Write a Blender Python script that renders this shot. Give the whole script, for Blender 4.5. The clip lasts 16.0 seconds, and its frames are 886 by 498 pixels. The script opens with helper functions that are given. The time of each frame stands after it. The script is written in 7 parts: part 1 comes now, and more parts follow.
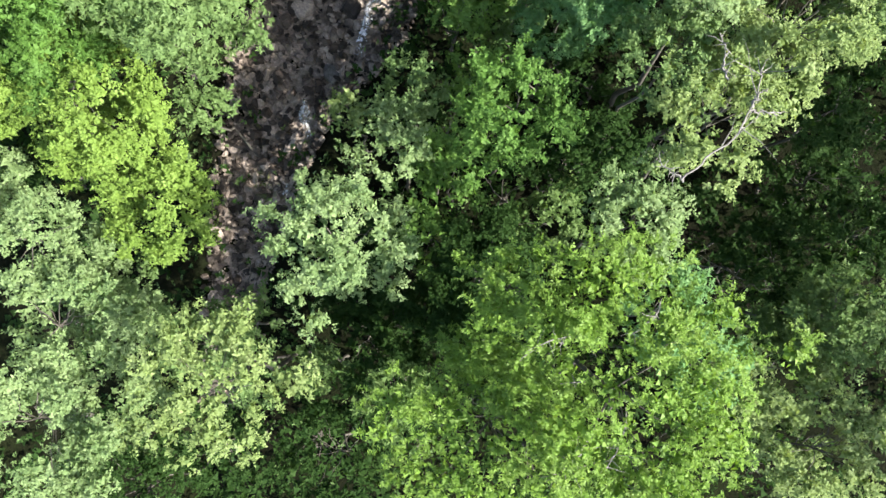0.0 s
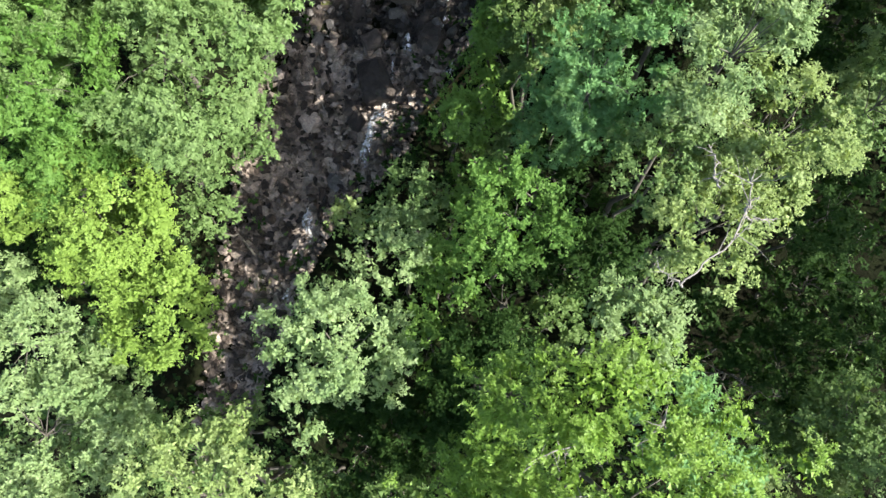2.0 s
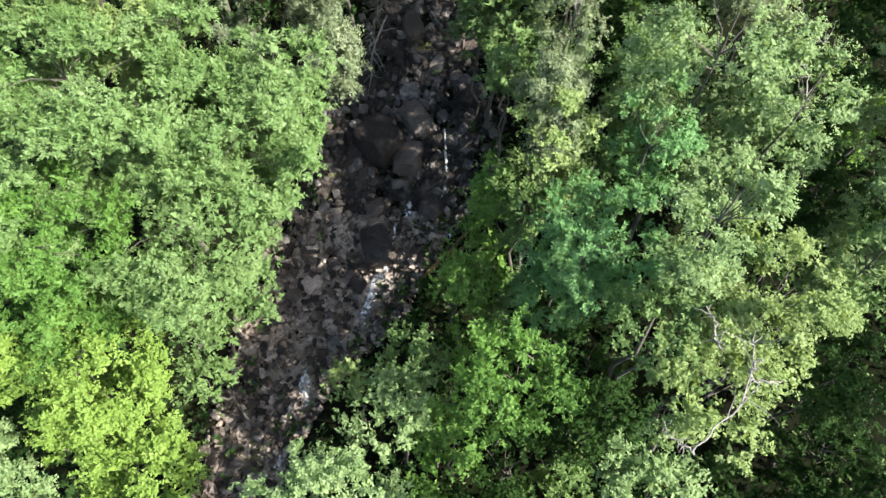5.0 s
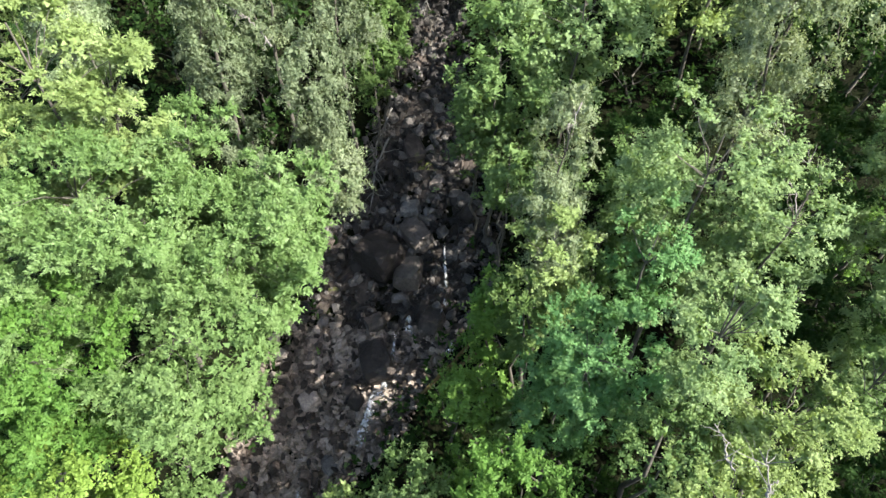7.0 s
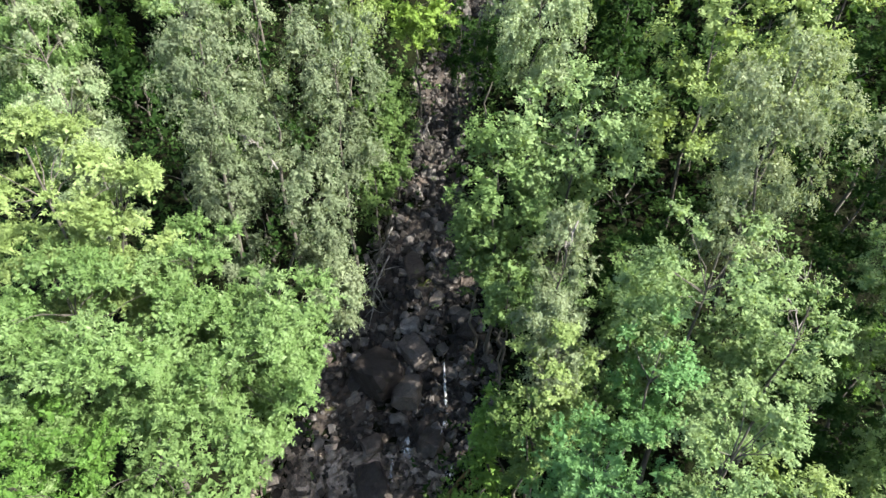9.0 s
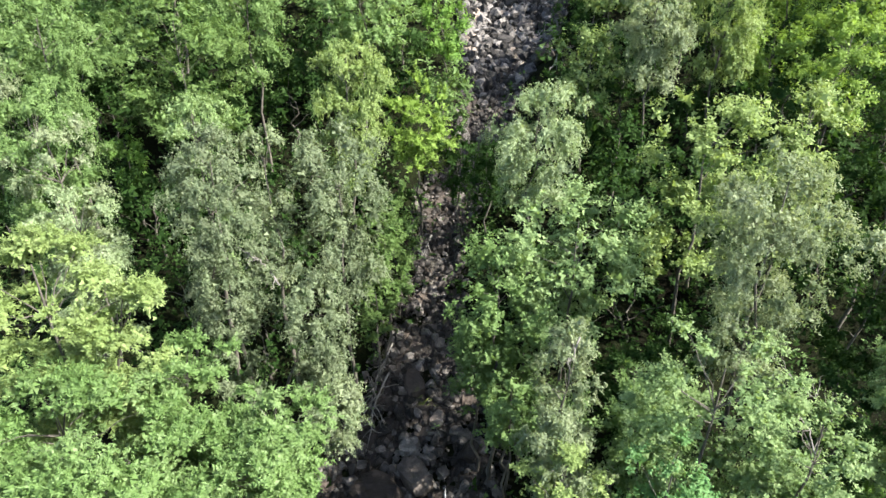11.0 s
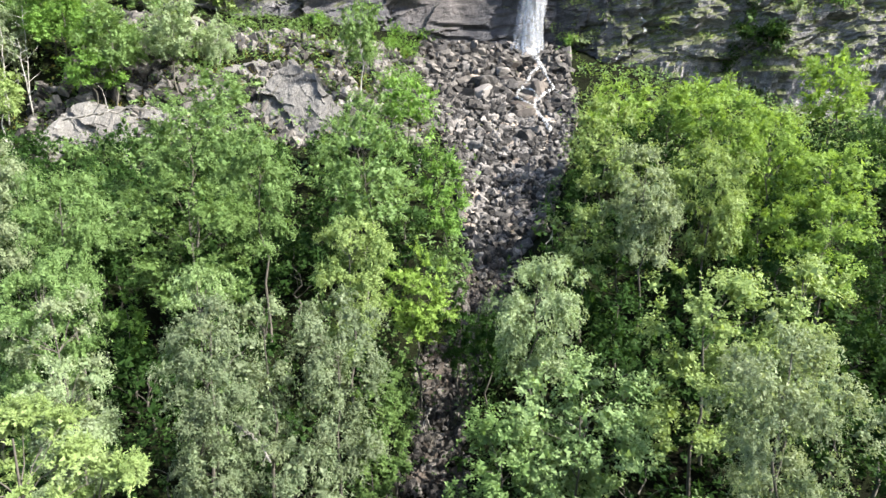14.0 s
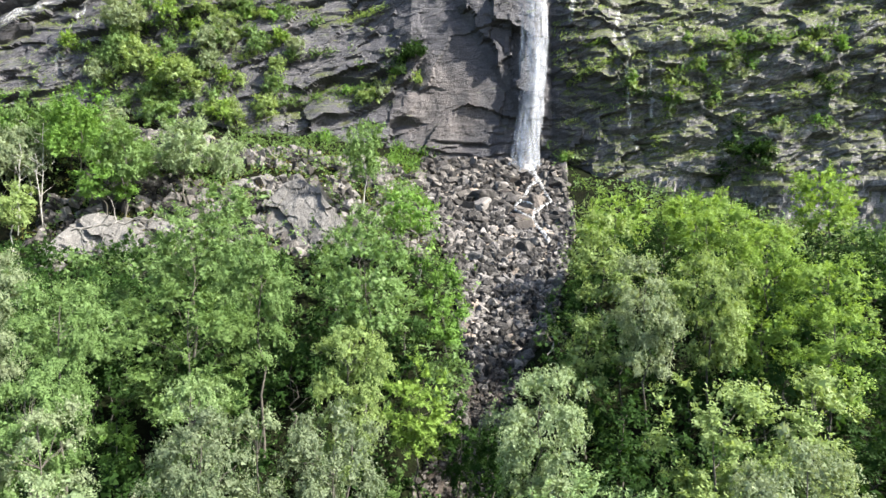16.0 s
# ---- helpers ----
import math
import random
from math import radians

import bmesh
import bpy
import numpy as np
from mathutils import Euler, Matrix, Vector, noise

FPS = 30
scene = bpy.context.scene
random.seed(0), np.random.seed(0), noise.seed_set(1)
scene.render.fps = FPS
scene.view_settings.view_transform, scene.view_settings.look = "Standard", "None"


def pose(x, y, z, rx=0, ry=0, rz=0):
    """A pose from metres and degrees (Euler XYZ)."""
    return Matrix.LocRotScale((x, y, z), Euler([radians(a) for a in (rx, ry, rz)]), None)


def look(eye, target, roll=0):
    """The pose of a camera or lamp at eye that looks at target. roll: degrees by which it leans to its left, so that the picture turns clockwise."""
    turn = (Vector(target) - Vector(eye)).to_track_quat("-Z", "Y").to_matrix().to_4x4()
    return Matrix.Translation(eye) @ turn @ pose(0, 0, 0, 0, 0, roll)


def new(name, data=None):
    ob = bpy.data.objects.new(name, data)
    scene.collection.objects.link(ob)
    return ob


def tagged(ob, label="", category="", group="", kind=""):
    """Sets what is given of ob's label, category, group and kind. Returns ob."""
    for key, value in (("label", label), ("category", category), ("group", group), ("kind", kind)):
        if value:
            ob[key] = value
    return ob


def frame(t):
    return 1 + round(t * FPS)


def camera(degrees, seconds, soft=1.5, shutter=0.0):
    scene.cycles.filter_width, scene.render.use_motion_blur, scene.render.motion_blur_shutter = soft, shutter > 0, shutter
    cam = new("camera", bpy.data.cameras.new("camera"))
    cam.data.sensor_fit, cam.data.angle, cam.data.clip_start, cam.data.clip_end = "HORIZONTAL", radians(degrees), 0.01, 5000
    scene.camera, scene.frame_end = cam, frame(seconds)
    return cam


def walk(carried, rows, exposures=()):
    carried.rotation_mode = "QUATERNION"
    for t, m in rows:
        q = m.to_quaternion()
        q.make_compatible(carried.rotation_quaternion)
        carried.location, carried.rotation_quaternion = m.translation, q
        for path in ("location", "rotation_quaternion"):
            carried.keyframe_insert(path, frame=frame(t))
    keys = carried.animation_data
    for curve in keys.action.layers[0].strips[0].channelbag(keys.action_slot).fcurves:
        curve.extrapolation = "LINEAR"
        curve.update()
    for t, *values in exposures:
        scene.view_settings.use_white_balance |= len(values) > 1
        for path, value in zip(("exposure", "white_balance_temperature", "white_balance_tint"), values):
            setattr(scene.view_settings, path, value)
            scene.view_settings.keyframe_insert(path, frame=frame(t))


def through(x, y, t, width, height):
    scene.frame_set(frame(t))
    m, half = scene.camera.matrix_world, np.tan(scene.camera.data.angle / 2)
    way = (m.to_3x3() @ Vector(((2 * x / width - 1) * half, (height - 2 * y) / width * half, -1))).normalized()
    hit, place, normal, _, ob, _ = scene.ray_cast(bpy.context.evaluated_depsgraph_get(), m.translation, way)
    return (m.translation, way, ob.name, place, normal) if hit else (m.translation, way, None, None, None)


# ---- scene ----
cam = camera(70.02, 16.0, soft=1.5)
EYE = (0.0, 0.0, 26.0)
# seconds, degrees of tilt up from straight down, turn to the left, lean
TILT = (
    (0.0, 6.0, 0.069, 0.076), (1.0, 10.705, 0.045, 0.02), (2.0, 15.475, 0.045, 0.01), (3.0, 20.183, 0.03, 0.01),
    (3.5, 22.579, 0.03, 0.0), (6.0, 35.144, 0.02, 0.0), (7.0, 40.342, -0.03, 0.01), (8.0, 45.614, -0.05, 0.0),
    (9.0, 50.885, -0.08, 0.05), (11.5, 64.002, -0.02, 0.12), (12.5, 69.234, -0.03, 0.09), (13.5, 74.189, -0.03, 0.03),
    (14.5, 79.326, -0.035, -0.05), (15.5, 84.295, -0.02, -0.13), (16.0, 86.688, 0.0, -0.16))
walk(cam, [(t, pose(*EYE, tilt, 0, turn) @ pose(0, 0, 0, 0, 0, -lean)) for t, tilt, turn, lean in TILT],
     exposures=((0.0, 2.06), (3.5, 2.1), (6.5, 2.17), (9.0, 2.19), (14.0, 2.15), (16.0, 2.06)))

# ---- light: high sun from the right, blue sky with thin cloud ----
SUN_EL, SUN_AZ = 42.0, 109.0
world = bpy.data.worlds.new("sky")
scene.world = world
world.use_nodes = True
wn = world.node_tree
sky = wn.nodes.new("ShaderNodeTexSky")
sky.sky_type = 'NISHITA'
sky.sun_disc = False
sky.sun_elevation = radians(SUN_EL)
sky.sun_rotation = radians(SUN_AZ)
sky.air_density, sky.dust_density = 1.0, 2.0
wn.nodes["Background"].inputs["Strength"].default_value = 0.108
wn.links.new(sky.outputs[0], wn.nodes["Background"].inputs["Color"])
sun = new("sun", bpy.data.lights.new("sun", 'SUN'))
sun.data.energy, sun.data.angle, sun.data.color = 4.7, radians(0.55), (1.0, 0.95, 0.86)
sun.matrix_world = look((80 * math.sin(radians(SUN_AZ)) * math.cos(radians(SUN_EL)), 80 * math.cos(radians(SUN_AZ)) * math.cos(radians(SUN_EL)),
                         80 * math.sin(radians(SUN_EL))), (0, 0, 0))
# ---- materials ----
def material(name):
    m = bpy.data.materials.new(name)
    m.use_nodes = True
    nt = m.node_tree
    return m, nt, nt.nodes["Principled BSDF"]


def node(nt, kind, inputs=(), operation="", data_type="", blend_type=""):
    n = nt.nodes.new(kind)
    if operation:
        n.operation = operation
    if data_type:
        n.data_type = data_type
    if blend_type:
        n.blend_type = blend_type
    for key, value in dict(inputs).items():
        if hasattr(value, "is_output"):
            nt.links.new(value, n.inputs[key])
        else:
            n.inputs[key].default_value = value
    return n


def ramp(nt, fac, stops):
    n = nt.nodes.new("ShaderNodeValToRGB")
    while len(n.color_ramp.elements) < len(stops):
        n.color_ramp.elements.new(0.5)
    for e, (p, c) in zip(n.color_ramp.elements, stops):
        e.position, e.color = p, (*c, 1)
    nt.links.new(fac, n.inputs[0])
    return n.outputs[0]


def mixed(nt, fac, a, b):
    n = node(nt, "ShaderNodeMix", data_type='RGBA')
    for key, value in ((0, fac), (6, a), (7, b)):
        if hasattr(value, "is_output"):
            nt.links.new(value, n.inputs[key])
        else:
            n.inputs[key].default_value = value if key == 0 else (*value, 1)
    return n.outputs[2]


def noise_tex(nt, scale, detail=5.0, rough=0.6, stretch=(1, 1, 1)):
    co = node(nt, "ShaderNodeTexCoord").outputs["Object"]
    mp = node(nt, "ShaderNodeMapping", {"Vector": co, "Scale": stretch}).outputs[0]
    return node(nt, "ShaderNodeTexNoise", {"Vector": mp, "Scale": scale, "Detail": detail, "Roughness": rough}).outputs[0]


def bump(nt, bsdf, height, strength, distance):
    n = node(nt, "ShaderNodeBump", {"Height": height, "Strength": strength, "Distance": distance})
    nt.links.new(n.outputs[0], bsdf.inputs["Normal"])


def leaf_material(name, dark, mid, light, gloss=0.62, through=0.36, sheen=0.2):
    """Leaves: each differs a little from the next; light shines through the blades and glints off them."""
    m, nt, b = material(name)
    per_leaf = node(nt, "ShaderNodeNewGeometry").outputs["Random Per Island"]
    patch = noise_tex(nt, 0.9, 3)
    own = node(nt, "ShaderNodeMath", {0: per_leaf, 1: 0.26, 2: -0.13}, operation='MULTIPLY_ADD').outputs[0]
    half = node(nt, "ShaderNodeMath", {0: own, 1: patch}, operation='ADD').outputs[0]
    top = tuple(0.6 * p + 0.4 * q for p, q in zip(mid, light))
    tone = ramp(nt, half, [(0.15, dark), (0.48, mid), (0.85, top)])
    nt.links.new(tone, b.inputs["Base Color"])
    b.inputs["Roughness"].default_value = gloss
    b.inputs["Specular IOR Level"].default_value = sheen
    warm = mixed(nt, 0.5, tone, tuple(1.6 * c for c in (mid[0] * 1.25, mid[1] * 1.2, mid[2] * 0.5)))
    tr = node(nt, "ShaderNodeBsdfTranslucent", {"Color": warm})
    mx = node(nt, "ShaderNodeMixShader", {0: through, 1: b.outputs[0], 2: tr.outputs[0]})
    nt.links.new(mx.outputs[0], nt.nodes["Material Output"].inputs["Surface"])
    return m


LEAF = {
    "lime": leaf_material("lime_leaf", (0.082, 0.140, 0.026), (0.146, 0.232, 0.044), (0.230, 0.335, 0.085)),
    "vivid": leaf_material("vivid_leaf", (0.048, 0.115, 0.024), (0.115, 0.212, 0.042), (0.19, 0.315, 0.08)),
    "grass": leaf_material("green_leaf", (0.054, 0.102, 0.032), (0.113, 0.185, 0.060), (0.213, 0.281, 0.133)),
    "ash": leaf_material("ash_leaf", (0.052, 0.106, 0.031), (0.115, 0.192, 0.060), (0.242, 0.300, 0.172), 0.5),
    "olive": leaf_material("olive_leaf", (0.077, 0.129, 0.044), (0.177, 0.244, 0.080), (0.323, 0.380, 0.221)),
    "grey": leaf_material("grey_leaf", (0.092, 0.151, 0.076), (0.198, 0.261, 0.137), (0.392, 0.422, 0.329)),
    "alder": leaf_material("alder_leaf", (0.074, 0.137, 0.052), (0.160, 0.236, 0.094), (0.315, 0.381, 0.224)),
    "teal": leaf_material("teal_leaf", (0.046, 0.135, 0.044), (0.113, 0.227, 0.080), (0.228, 0.344, 0.150)),
    "birch": leaf_material("birch_leaf", (0.073, 0.117, 0.065), (0.174, 0.219, 0.120), (0.329, 0.348, 0.271)),
    "moss": leaf_material("moss_leaf", (0.037, 0.077, 0.022), (0.085, 0.144, 0.040), (0.169, 0.219, 0.081)),
    "fern": leaf_material("fern_leaf", (0.031, 0.085, 0.017), (0.076, 0.159, 0.029), (0.143, 0.238, 0.062)),
    # birch leaf copied darker; less sun on five crowns is put into it
    "dim_birch": leaf_material("dim_birch_leaf", (0.057, 0.090, 0.050), (0.126, 0.163, 0.090), (0.242, 0.265, 0.198)),
    "fresh": leaf_material("fresh_leaf", (0.058, 0.125, 0.020), (0.135, 0.232, 0.037), (0.265, 0.34, 0.13), 0.5),
    "ochre": leaf_material("ochre_grass", (0.07, 0.075, 0.02), (0.15, 0.14, 0.035), (0.26, 0.21, 0.06)),
    # near-black leaf: shade under and between crowns is put into its colour
    "shade_toned": leaf_material("shade_toned_leaf", (0.009, 0.025, 0.007), (0.022, 0.049, 0.012), (0.045, 0.080, 0.022), sheen=0.05),
}


def bark_material(name, dark, light):
    m, nt, b = material(name)
    grain = noise_tex(nt, 6.0, 6, 0.7, (1, 1, 0.25))
    nt.links.new(ramp(nt, grain, [(0.3, dark), (0.7, light)]), b.inputs["Base Color"])
    b.inputs["Roughness"].default_value = 0.85
    bump(nt, b, grain, 0.5, 0.03)
    return m


BARK = bark_material("grey_bark", (0.03, 0.027, 0.021), (0.11, 0.10, 0.082))
BARK_PALE = bark_material("pale_bark", (0.16, 0.15, 0.13), (0.52, 0.50, 0.46))
DEADWOOD = bark_material("dead_wood", (0.10, 0.093, 0.082), (0.22, 0.208, 0.19))


def rock_material(name, dark, mid, light, moss, wet, scale=1.0, vary=0.7):
    m, nt, b = material(name)
    geo = node(nt, "ShaderNodeNewGeometry")
    rnd = node(nt, "ShaderNodeObjectInfo").outputs["Random"]
    isl = geo.outputs["Random Per Island"]
    coarse, fine = noise_tex(nt, 0.8 * scale, 6, 0.62), noise_tex(nt, 9.0 * scale, 5, 0.7)
    a = node(nt, "ShaderNodeMath", {0: isl, 1: rnd}, operation='ADD').outputs[0]
    a = node(nt, "ShaderNodeMath", {0: a}, operation='FRACT').outputs[0]
    a = node(nt, "ShaderNodeMath", {0: a, 1: vary, 2: -0.5 * vary}, operation='MULTIPLY_ADD').outputs[0]
    tone = node(nt, "ShaderNodeMath", {0: coarse, 1: a}, operation='ADD').outputs[0]
    base = ramp(nt, tone, [(0.2, dark), (0.5, mid), (0.8, light)])
    speck = ramp(nt, fine, [(0.35, (0.55, 0.55, 0.55)), (0.65, (1.25, 1.25, 1.25))])
    mul = node(nt, "ShaderNodeMix", data_type='RGBA', blend_type='MULTIPLY')
    mul.inputs[0].default_value = 0.7
    grain = ramp(nt, noise_tex(nt, 26.0 * scale, 3, 0.7), [(0.36, (0.5, 0.5, 0.5)), (0.5, (1.0, 1.0, 1.0)), (0.66, (1.9, 1.85, 1.8))])
    grit = node(nt, "ShaderNodeMix", data_type='RGBA', blend_type='MULTIPLY')
    grit.inputs[0].default_value = 0.75
    nt.links.new(speck, grit.inputs[6]), nt.links.new(grain, grit.inputs[7])
    nt.links.new(base, mul.inputs[6]), nt.links.new(grit.outputs[2], mul.inputs[7])
    up = node(nt, "ShaderNodeSeparateXYZ", {0: geo.outputs["Normal"]}).outputs[2]
    patch = noise_tex(nt, 0.35 * scale, 5, 0.65)
    grow = node(nt, "ShaderNodeMath", {0: up, 1: 0.55, 2: -0.55}, operation='MULTIPLY_ADD').outputs[0]
    grow = node(nt, "ShaderNodeMath", {0: grow, 1: patch}, operation='ADD').outputs[0]
    mask = node(nt, "ShaderNodeMapRange", {0: grow, 1: 0.62 - moss, 2: 0.72 - moss}).outputs[0]
    green = ramp(nt, fine, [(0.3, (0.035, 0.055, 0.012)), (0.55, (0.09, 0.11, 0.02)), (0.75, (0.16, 0.14, 0.035))])
    nt.links.new(mixed(nt, mask, mul.outputs[2], green), b.inputs["Base Color"])
    r = node(nt, "ShaderNodeMapRange", {0: coarse, 1: 0.35, 2: 0.65, 3: wet, 4: min(1.0, wet + 0.3)}).outputs[0]
    nt.links.new(r, b.inputs["Roughness"])
    b.inputs["Specular IOR Level"].default_value = 0.25
    bump(nt, b, node(nt, "ShaderNodeMath", {0: coarse, 1: fine}, operation='ADD').outputs[0], 0.6, 0.12 / scale)
    return m


STONE = rock_material("wet_stone", (0.019, 0.0148, 0.0118), (0.082, 0.065, 0.053), (0.29, 0.242, 0.203), 0.06, 0.45)
BOULDER = rock_material("dark_boulder", (0.014, 0.0112, 0.0094), (0.036, 0.029, 0.025), (0.105, 0.089, 0.077), 0.05, 0.42)
SCREE = rock_material("dry_stone", (0.012, 0.0109, 0.0102), (0.044, 0.0408, 0.0388), (0.165, 0.154, 0.147), 0.0, 0.6)
WETSCREE = rock_material("damp_stone", (0.009, 0.0081, 0.0075), (0.031, 0.0277, 0.0255), (0.125, 0.114, 0.105), 0.0, 0.45)
RUBBLE = rock_material("pale_rubble", (0.030, 0.0275, 0.0255), (0.078, 0.072, 0.067), (0.155, 0.145, 0.136), 0.04, 0.65)
OUTCROP = rock_material("pale_rock", (0.045, 0.043, 0.042), (0.105, 0.101, 0.097), (0.175, 0.17, 0.164), 0.05, 0.65, 0.6, 0.2)


def cliff_material():
    m, nt, b = material("cliff_rock")
    geo = node(nt, "ShaderNodeNewGeometry")
    coarse = noise_tex(nt, 0.16, 8, 0.65, (1, 1, 1.6))
    strata = noise_tex(nt, 0.45, 7, 0.7, (0.4, 1, 2.6))
    fine = noise_tex(nt, 4.0, 6, 0.7)
    streak = noise_tex(nt, 0.9, 5, 0.7, (1.0, 1.0, 0.07))
    t = node(nt, "ShaderNodeMath", {0: coarse, 1: strata}, operation='ADD').outputs[0]
    t = node(nt, "ShaderNodeMath", {0: t, 1: 0.5}, operation='MULTIPLY').outputs[0]
    base = ramp(nt, t, [(0.3, (0.024, 0.024, 0.029)), (0.5, (0.046, 0.045, 0.054)), (0.68, (0.103, 0.098, 0.102))])
    where = node(nt, "ShaderNodeSeparateXYZ", {0: node(nt, "ShaderNodeTexCoord").outputs["Object"]}).outputs[0]
    east = node(nt, "ShaderNodeMapRange", {0: where, 1: 13.0, 2: 22.0, 3: 0.0, 4: 0.8}).outputs[0]
    brown = ramp(nt, t, [(0.3, (0.042, 0.041, 0.044)), (0.5, (0.112, 0.109, 0.113)), (0.66, (0.26, 0.25, 0.25))])
    base = mixed(nt, east, base, brown)
    wet = node(nt, "ShaderNodeMapRange", {0: streak, 1: 0.52, 2: 0.66}).outputs[0]
    base = mixed(nt, wet, base, (0.025, 0.025, 0.028))
    lichen = node(nt, "ShaderNodeMapRange", {0: fine, 1: 0.56, 2: 0.68}).outputs[0]
    base = mixed(nt, node(nt, "ShaderNodeMath", {0: lichen, 1: 0.5}, operation='MULTIPLY').outputs[0], base, (0.26, 0.245, 0.215))
    spread = node(nt, "ShaderNodeVectorMath", {0: node(nt, "ShaderNodeTexCoord").outputs["Object"], 1: (7.0, 77.0, 36.0)}, operation='DISTANCE').outputs["Value"]
    spread = node(nt, "ShaderNodeMath", {0: coarse, 1: -9.0, 2: spread}, operation='MULTIPLY_ADD').outputs[0]
    # damp rock by the fall; missing shade on the slab darkens it further
    damp_shade = node(nt, "ShaderNodeMapRange", {0: spread, 1: 3.0, 2: 15.0, 3: 0.88, 4: 0.0}).outputs[0]
    base = mixed(nt, damp_shade, base, (0.030, 0.0295, 0.035))
    stain = node(nt, "ShaderNodeVectorMath", {0: node(nt, "ShaderNodeTexCoord").outputs["Object"], 1: (-0.5, 77.0, 39.0)}, operation='DISTANCE').outputs["Value"]
    stain = node(nt, "ShaderNodeMath", {0: fine, 1: -7.0, 2: stain}, operation='MULTIPLY_ADD').outputs[0]
    stain = node(nt, "ShaderNodeMapRange", {0: stain, 1: 0.0, 2: 3.5, 3: 0.7, 4: 0.0}).outputs[0]
    base = mixed(nt, stain, base, (0.085, 0.073, 0.069))
    lines = noise_tex(nt, 1.5, 8, 0.75, (0.4, 1, 1.9))
    cut = node(nt, "ShaderNodeMix", data_type='RGBA', blend_type='MULTIPLY')
    nt.links.new(node(nt, "ShaderNodeMapRange", {0: where, 1: 10.0, 2: 16.0, 3: 0.55, 4: 1.0}).outputs[0], cut.inputs[0])
    nt.links.new(base, cut.inputs[6])
    nt.links.new(ramp(nt, lines, [(0.34, (0.35, 0.35, 0.36)), (0.48, (1.0, 1.0, 1.0)), (0.60, (1.5, 1.47, 1.43)), (0.70, (2.4, 2.35, 2.3))]), cut.inputs[7])
    base = cut.outputs[2]
    grit = ramp(nt, noise_tex(nt, 5.0, 6, 0.8, (0.7, 1, 1.5)), [(0.36, (0.45, 0.45, 0.47)), (0.5, (1.0, 1.0, 1.0)), (0.62, (1.5, 1.48, 1.45)), (0.7, (2.3, 2.25, 2.2))])
    flecks = node(nt, "ShaderNodeMix", data_type='RGBA', blend_type='MULTIPLY')
    nt.links.new(node(nt, "ShaderNodeMapRange", {0: where, 1: 9.0, 2: 15.0, 3: 0.45, 4: 0.95}).outputs[0], flecks.inputs[0])
    nt.links.new(base, flecks.inputs[6]), nt.links.new(grit, flecks.inputs[7])
    base = flecks.outputs[2]
    up = node(nt, "ShaderNodeSeparateXYZ", {0: geo.outputs["Normal"]}).outputs[2]
    patch = noise_tex(nt, 0.13, 9, 0.78, (1, 1, 0.7))
    grow = node(nt, "ShaderNodeMath", {0: up, 1: 0.7}, operation='MULTIPLY').outputs[0]
    grow = node(nt, "ShaderNodeMath", {0: grow, 1: patch}, operation='ADD').outputs[0]
    right = node(nt, "ShaderNodeMapRange", {0: where, 1: 11.0, 2: 13.5, 3: 0.0, 4: 0.34}).outputs[0]
    left = node(nt, "ShaderNodeMapRange", {0: where, 1: -6.0, 2: -14.0, 3: 0.0, 4: 0.10}).outputs[0]
    zone = node(nt, "ShaderNodeMath", {0: right, 1: left}, operation='ADD').outputs[0]
    grow = node(nt, "ShaderNodeMath", {0: grow, 1: zone}, operation='ADD').outputs[0]
    mask = node(nt, "ShaderNodeMapRange", {0: grow, 1: 1.06, 2: 1.2}).outputs[0]
    moss = ramp(nt, fine, [(0.3, (0.018, 0.026, 0.008)), (0.55, (0.052, 0.064, 0.014)), (0.75, (0.125, 0.125, 0.034))])
    nt.links.new(mixed(nt, mask, base, moss), b.inputs["Base Color"])
    nt.links.new(node(nt, "ShaderNodeMapRange", {0: wet, 3: 0.75, 4: 0.38}).outputs[0], b.inputs["Roughness"])
    bump(nt, b, node(nt, "ShaderNodeMath", {0: strata, 1: fine}, operation='ADD').outputs[0], 0.85, 0.28)
    return m


def soil_material():
    m, nt, b = material("forest_floor")
    coarse, fine = noise_tex(nt, 0.5, 6, 0.6), noise_tex(nt, 7.0, 6, 0.7)
    # almost black: shade below the canopy is put into the soil colour
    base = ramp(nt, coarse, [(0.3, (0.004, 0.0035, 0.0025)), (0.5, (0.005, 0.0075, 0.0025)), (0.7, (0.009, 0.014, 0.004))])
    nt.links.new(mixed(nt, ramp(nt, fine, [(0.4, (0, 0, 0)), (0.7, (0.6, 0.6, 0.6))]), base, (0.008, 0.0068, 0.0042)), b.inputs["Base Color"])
    b.inputs["Roughness"].default_value = 0.95
    b.inputs["Specular IOR Level"].default_value = 0.05
    bump(nt, b, fine, 0.8, 0.15)
    return m


